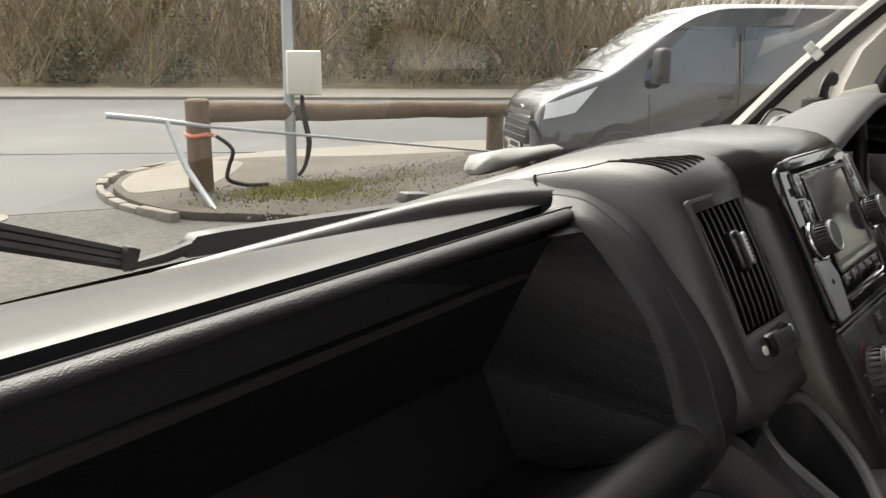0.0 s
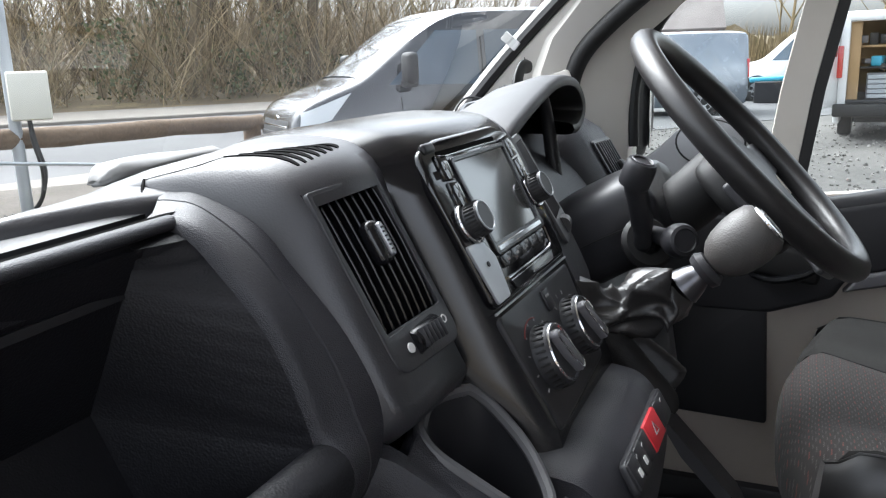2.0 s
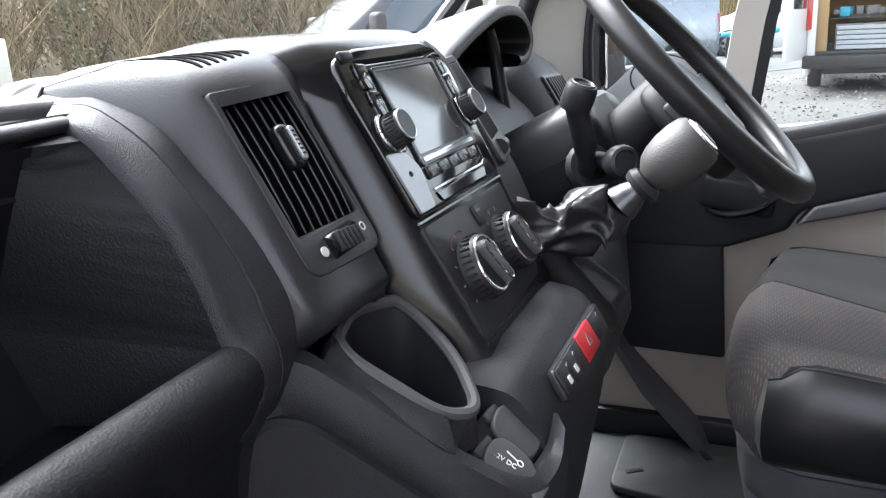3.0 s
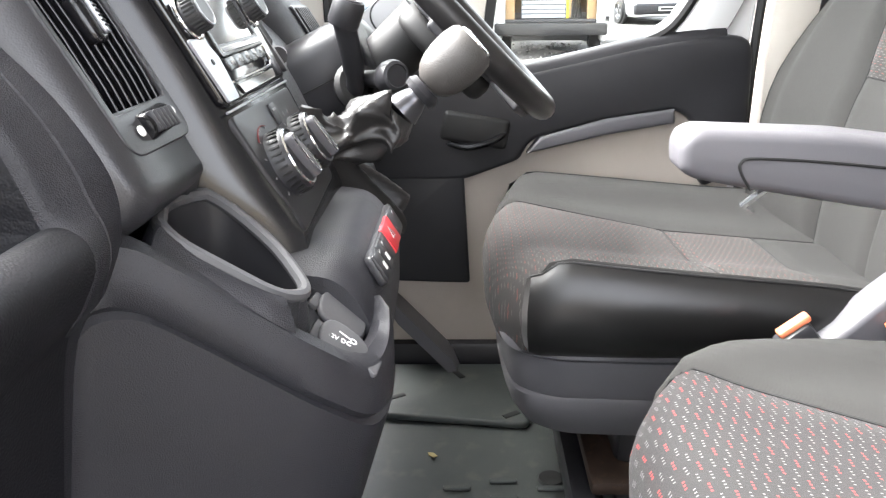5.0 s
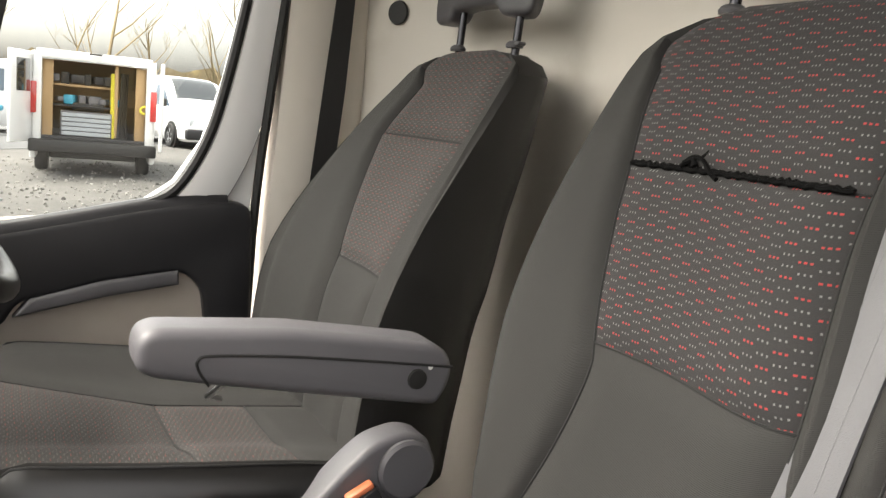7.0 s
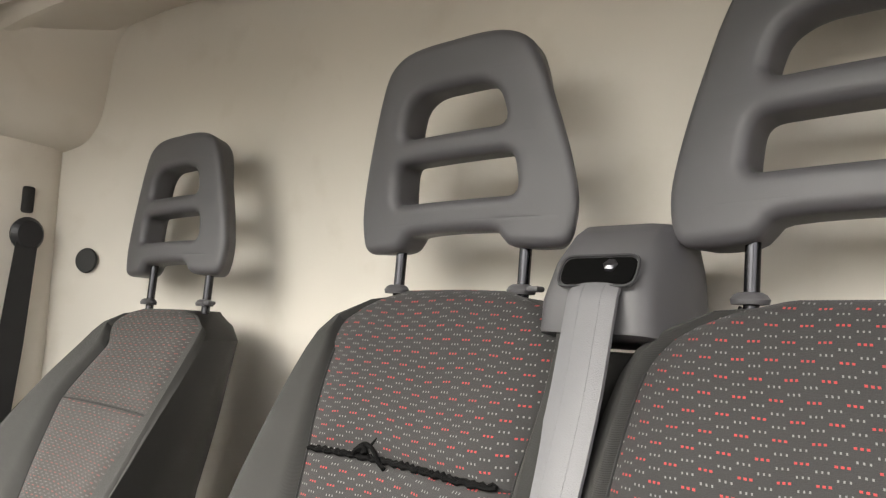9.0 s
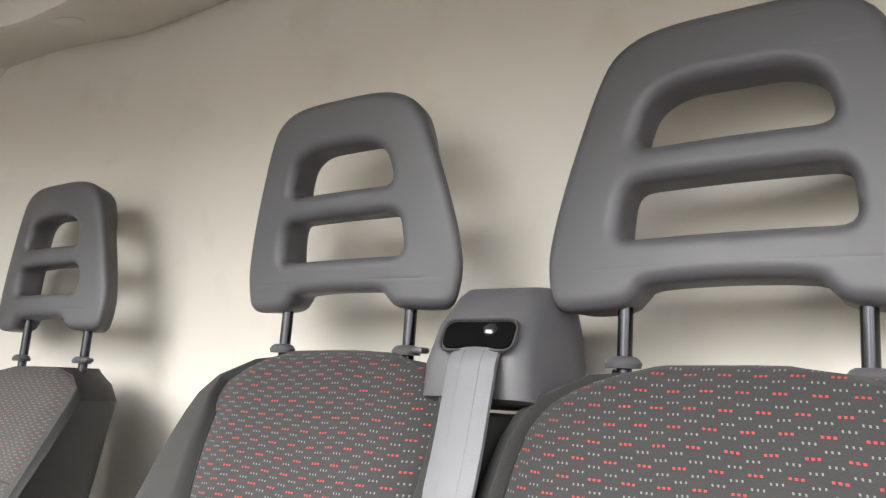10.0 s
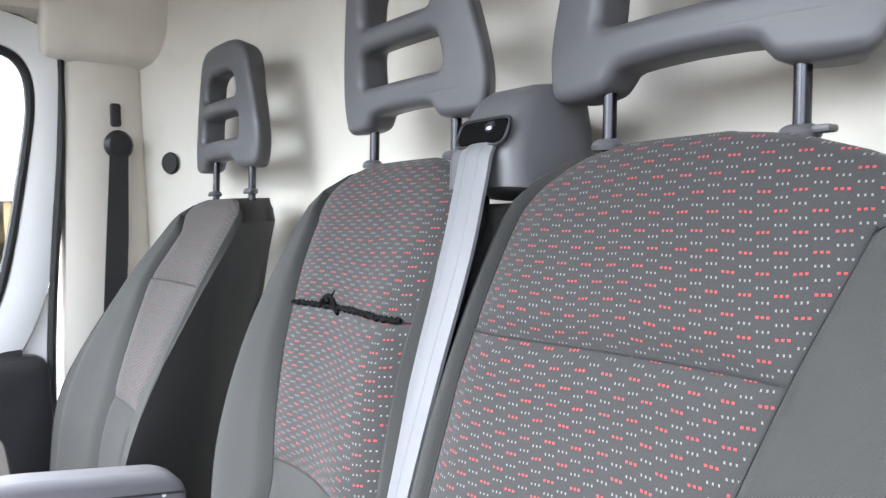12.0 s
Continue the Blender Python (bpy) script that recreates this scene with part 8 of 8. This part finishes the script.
tbox("door_right", 0.75, 0.06, 1.40, -0.38, -1.00, 1.22, PAINT, label="open rear door", rz=-4, bev=0.02)
tbox("door_window", 0.45, 0.02, 0.5, -0.32, 1.02, 1.55, TINT, rz=-20)
tbox("lamp_bar", 0.06, 0.2, 0.03, -0.06, 0, 1.97, RUBBER)
tools = tbox("tool_chest", 0.5, 0.78, 0.40, 0.35, 0.12, 0.84, GREY, label="silver drawer chest")
for k in range(5):
    part("drawer", box(0.02, 0.74, 0.062, tm @ pose(0.09, 0.12, 0.68 + 0.075 * k), 0.006, 1), GALV, tools)
tbox("shelf", 0.5, 1.0, 0.03, 0.4, 0.20, 1.12, SMOOTH)
tbox("upper_shelf", 0.5, 1.0, 0.04, 0.5, 0.20, 1.45, PLY)
tbox("shelf_back", 0.03, 1.5, 0.3, 0.9, 0.0, 1.30, PLY)
rng2 = random.Random(3)
for k in range(12):
    tbox("tool_case", rng2.uniform(0.15, 0.3), rng2.uniform(0.10, 0.22), rng2.uniform(0.08, 0.2), 0.35, 0.62 - 0.085 * k, (1.22 if k % 2 else 1.56), (SMOOTH, GREY, RUBBER, BLUEP)[k % 4 if k % 7 else 1], rz=rng2.uniform(-20, 20), bev=0.02)
tbox("case", 0.3, 0.5, 0.12, 0.35, 0.10, 1.12, RUBBER, bev=0.03)
for k in range(6):
    part("conduit", tube([tm @ Vector((0.10 + 0.05 * k, -0.36 - 0.04 * (k % 5), 0.64)), tm @ Vector((0.3 + 0.1 * k, -0.42 - 0.03 * (k % 4), 1.72))], 0.02, 6), RUBBER, tv)
part("level", tube([tm @ Vector((0.12, -0.28, 0.64)), tm @ Vector((0.14, -0.27, 1.70))], 0.035, 4), YELLOW, tv, "long yellow level")
tbox("ply_post", 0.06, 0.06, 1.2, 0.15, -0.32, 1.25, PLY)
part("tape_roll", tube([tm @ Vector((0.02, -0.76 + 0.06 * math.cos(a), 1.15 + 0.06 * math.sin(a))) for a in (2 * math.pi * k / 16 for k in range(16))], 0.02, 6, closed=True), YELLOW, tv)

lr, m, sp = vehicle("parked_van", "white minibus facing the yard with a dark bumper", "van", (22.6, -4.5, G), 12, 4.97, 1.95, VANST, PAINT, 1.0, [[(1.30, 1.13), (2.30, 1.13), (2.30, 1.72), (1.86, 1.72)]], (5, 7))
part("bumper", box(0.2, 1.85, 0.30, m @ Matrix.Translation((0.06, 0, 0.42)), 0.07, 3), SMOOTH, lr)
for sgn in (1, -1):
    part("headlamp", box(0.10, 0.34, 0.22, m @ Matrix.Translation((0.10, sgn * 0.66, 0.76)), 0.05, 3), LAMP, lr)
    part("door_mirror", box(0.10, 0.16, 0.22, m @ Matrix.Translation((1.32, sgn * 1.06, 1.22)), 0.04, 2), RUBBER, lr)
for k in range(3):
    part("grille_bar", box(0.03, 0.8, 0.03, m @ Matrix.Translation((0.03, 0, 0.66 + 0.07 * k)), 0.008, 1), CHROME, lr)
plates(lr, m, -0.05, 0, 0.42)
for at, hd, pt, lab in (((29, -7.5, G), 15, SILVERPAINT, "silver car parked farther back"), ((36, 8.6, G), -60, PAINT, "white car parked by the house")):
    CAR = [(0.0, 0.25, 0.55, 0.60, 0.9), (0.08, 0.2, 0.70, 0.78, 0.9), (0.5, 0.2, 0.86, 0.85, 0.88), (1.1, 0.2, 0.98, 0.87, 0.86), (1.7, 0.2, 1.38, 0.87, 0.78), (2.2, 0.2, 1.48, 0.87, 0.76), (3.3, 0.2, 1.44, 0.87, 0.76), (3.95, 0.25, 1.05, 0.85, 0.84), (4.1, 0.3, 0.9, 0.80, 0.9)]
    cr_, m, sp = vehicle("parked_car", lab, "car", at, hd, 4.1, 1.74, CAR, pt, 0.9, [[(1.45, 0.92), (2.3, 0.92), (2.25, 1.34), (1.85, 1.32)], [(2.36, 0.92), (3.35, 0.95), (3.1, 1.32), (2.36, 1.34)]], (3, 5), wheels=(0.75, 3.3), wr=0.30)
    for sgn in (1, -1):
        part("headlamp", box(0.12, 0.30, 0.14, m @ Matrix.Translation((0.12, sgn * 0.62, 0.66)), 0.04, 2), LAMP, cr_)
house = thing("house", "low brick house with a tiled roof beyond the yard", "house", at=(44, 9.5, G))
hm = Matrix.Translation((44, 9.8, G)) @ pose(0, 0, 0, 0, 0, 10)
part("wall", box(7, 9, 2.6, hm @ pose(0, 0, 1.3)), BRICKM, house)
part("roof", loft([[hm @ Vector((-3.9, y, 2.5)), hm @ Vector((0, y, 4.9)), hm @ Vector((3.9, y, 2.5)), hm @ Vector((3.9, y, 2.4)), hm @ Vector((-3.9, y, 2.4))] for y in (-4.8, 4.8)]), ROOFM, house)
for y in (-2.4, 1.6):
    w_ = part("window", box(0.08, 1.5, 1.1, hm @ pose(-3.52, y, 1.5)), PAINT, house)
    part("pane", box(0.05, 1.3, 0.9, hm @ pose(-3.56, y, 1.5)), TINT, w_)

# ---- woods ----
def limb(bm, p, d, r, length, depth, rg, nseg=4):
    """A tapering, bending branch with side branches."""
    pts, rs = [p.copy()], [r]
    q, dd = p.copy(), d.copy()
    for k in range(nseg):
        dd = (dd + Vector((rg.gauss(0, 0.10), rg.gauss(0, 0.10), 0.05))).normalized()
        q = q + dd * (length / nseg)
        pts.append(q.copy())
        rs.append(max(r * (1 - 0.8 * (k + 1) / nseg), 0.006))
        if depth > 0 and k >= (1 if depth > 1 else 0):
            for _ in range(rg.choice((1, 2)) if depth > 1 else 2):
                a = rg.uniform(0, 6.28)
                nd = (dd + 0.9 * Vector((math.cos(a), math.sin(a), rg.uniform(-0.1, 0.5)))).normalized()
                limb(bm, q, nd, rs[-1] * 0.6, length * rg.uniform(0.35, 0.55), depth - 1, rg, 3)
    tube(pts, rs, 4 if r < 0.05 else 6, bm)


def bare_tree(bm, x, y, z, h, rg):
    limb(bm, Vector((x, y, z)), Vector((rg.gauss(0, 0.06), rg.gauss(0, 0.06), 1)).normalized(), h * rg.uniform(0.011, 0.019), h, 3, rg, 6)


rg = random.Random(11)
setting("ground_bank", loft([[rp(a, 31.5, G), rp(a, 34, G + 0.25 + 0.2 * math.sin(a)), rp(a, 40, G + 0.9), rp(a, 52, G + 2.2), rp(a, 75, G + 4.5), rp(a, 75, G - 1), rp(a, 31.5, G - 1)] for a in range(-150, 63, 3)]), SOIL, "leaf-littered bank under the trees", "ground")
wood = bmesh.new()
for k in range(70):
    a, n = rg.uniform(-18, 14), rg.uniform(33.0, 48)
    x, y, _ = rp(a, n)
    bare_tree(wood, x, y, G + 0.2 + (n - 33) * 0.07, rg.uniform(9, 15), rg)
tagged(part("woodland", wood, BARK), "bare winter woodland along the road", "trees", "", "stuff")
brush = bmesh.new()
for k in range(15000):
    a = rg.uniform(-20, 18)
    n = 32.8 + 0.8 * math.sin(a * 1.3) + 0.6 * math.sin(a * 3.1) + rg.random() ** 1.3 * 16
    if math.sin(a * 0.9 + 0.4) + 0.6 * math.sin(a * 2.3) > 0.9 and rg.random() < 0.75:
        continue
    x, y, _ = rp(a, n)
    z = G + 0.1 + (n - 32) * 0.06
    h = rg.uniform(0.5, 3.0) if rg.random() < 0.6 else rg.uniform(3.0, 8.0)
    lean = Vector((rg.gauss(0, 0.55), rg.gauss(0, 0.55), 1))
    w = rg.uniform(0.006, 0.026)
    c = Vector((x, y, z + rg.random() * h * 0.4))
    s = RD * w
    bend = Vector((rg.gauss(0, 0.45), rg.gauss(0, 0.45), rg.gauss(0, 0.1))) * h * 0.3
    k1, k2 = c + lean * h * 0.5 + bend, c + lean * h
    vs = [brush.verts.new(v) for v in (c - s, c + s, k1 + s * 0.7, k1 - s * 0.7, k2)]
    brush.faces.new(vs[:4])
    brush.faces.new((vs[3], vs[2], vs[4]))
tagged(part("undergrowth", brush, TWIG, smooth=False), "dense brown undergrowth of bare stems", "undergrowth", "", "stuff")
ivy = bmesh.new()
for k in range(34):
    a, n = rg.uniform(-16, 12), rg.uniform(32.6, 37)
    x, y, _ = rp(a, n)
    hh = rg.uniform(1.0, 5.5)
    for _ in range(170):
        c = Vector((x + rg.gauss(0, 0.45), y + rg.gauss(0, 0.45), G + 0.2 + rg.random() ** 0.8 * hh))
        u = Vector((rg.gauss(0, 1), rg.gauss(0, 1), rg.gauss(0, 1))).normalized() * rg.uniform(0.05, 0.12)
        v = u.cross(Vector((rg.gauss(0, 1), rg.gauss(0, 1), rg.gauss(0, 1)))).normalized() * u.length * 0.8
        ivy.faces.new([ivy.verts.new(c + q) for q in (u, v, -u, -v)])
tagged(part("ivy", ivy, IVY, smooth=False), "dull green ivy clumps among the trunks", "ivy", "", "stuff")
# trees and hedge beyond the yard
far = bmesh.new()
for k in range(34):
    ang = radians(rg.uniform(60, 112))
    d = rg.uniform(48, 75)
    bare_tree(far, d * math.sin(ang), d * math.cos(ang), G, rg.uniform(6, 10), rg)
tagged(part("far_trees", far, TWIG), "bare trees beyond the yard", "trees", "", "stuff")
hedge = bmesh.new()
for k in range(9000):
    ang = radians(rg.uniform(60, 116))
    d = rg.uniform(50, 62)
    c = Vector((d * math.sin(ang), d * math.cos(ang), G))
    h = rg.uniform(0.8, 3.2)
    w = Vector((0.0, 0.05, 0))
    t = c + Vector((rg.gauss(0, 0.3), rg.gauss(0, 0.5), h))
    hedge.faces.new([hedge.verts.new(q) for q in (c - w, c + w, t)])
tagged(part("hedge", hedge, TWIG, smooth=False), "scrubby brown hedge along the far side of the yard", "hedge", "", "stuff")
ring = bmesh.new()
for k in range(5000):
    ang = radians(rg.uniform(118, 318))
    d = rg.uniform(34, 44)
    c = Vector((d * math.sin(ang), d * math.cos(ang), G))
    t = c + Vector((rg.gauss(0, 0.5), rg.gauss(0, 0.5), rg.uniform(2.0, 6.5)))
    w = Vector((math.cos(ang), -math.sin(ang), 0)) * 0.22
    ring.faces.new([ring.verts.new(q) for q in (c - w, c + w, t)])
tagged(part("tree_belt", ring, TWIG, smooth=False), "brown belt of scrub behind the yard", "trees", "", "stuff")
setting("backdrop_rear", loft([[(r * math.sin(radians(a)), r * math.cos(radians(a)), z) for r, z in ((46, G), (47, G + 4.6 + 0.8 * math.sin(a * 0.7)), (48, G))] for a in range(118, 321, 2)], False, False), SOIL, "distant scrub behind the yard", "backdrop")
setting("backdrop", loft([[(r * math.sin(radians(a)), r * math.cos(radians(a)), z) for r, z in ((70, G), (72, G + 3.0 + 0.8 * math.sin(a * 0.7) + 0.5 * math.sin(a * 2.3)), (73, G))] for a in range(56, 121, 1)], False, False), SOIL, "distant brown scrub line", "backdrop")
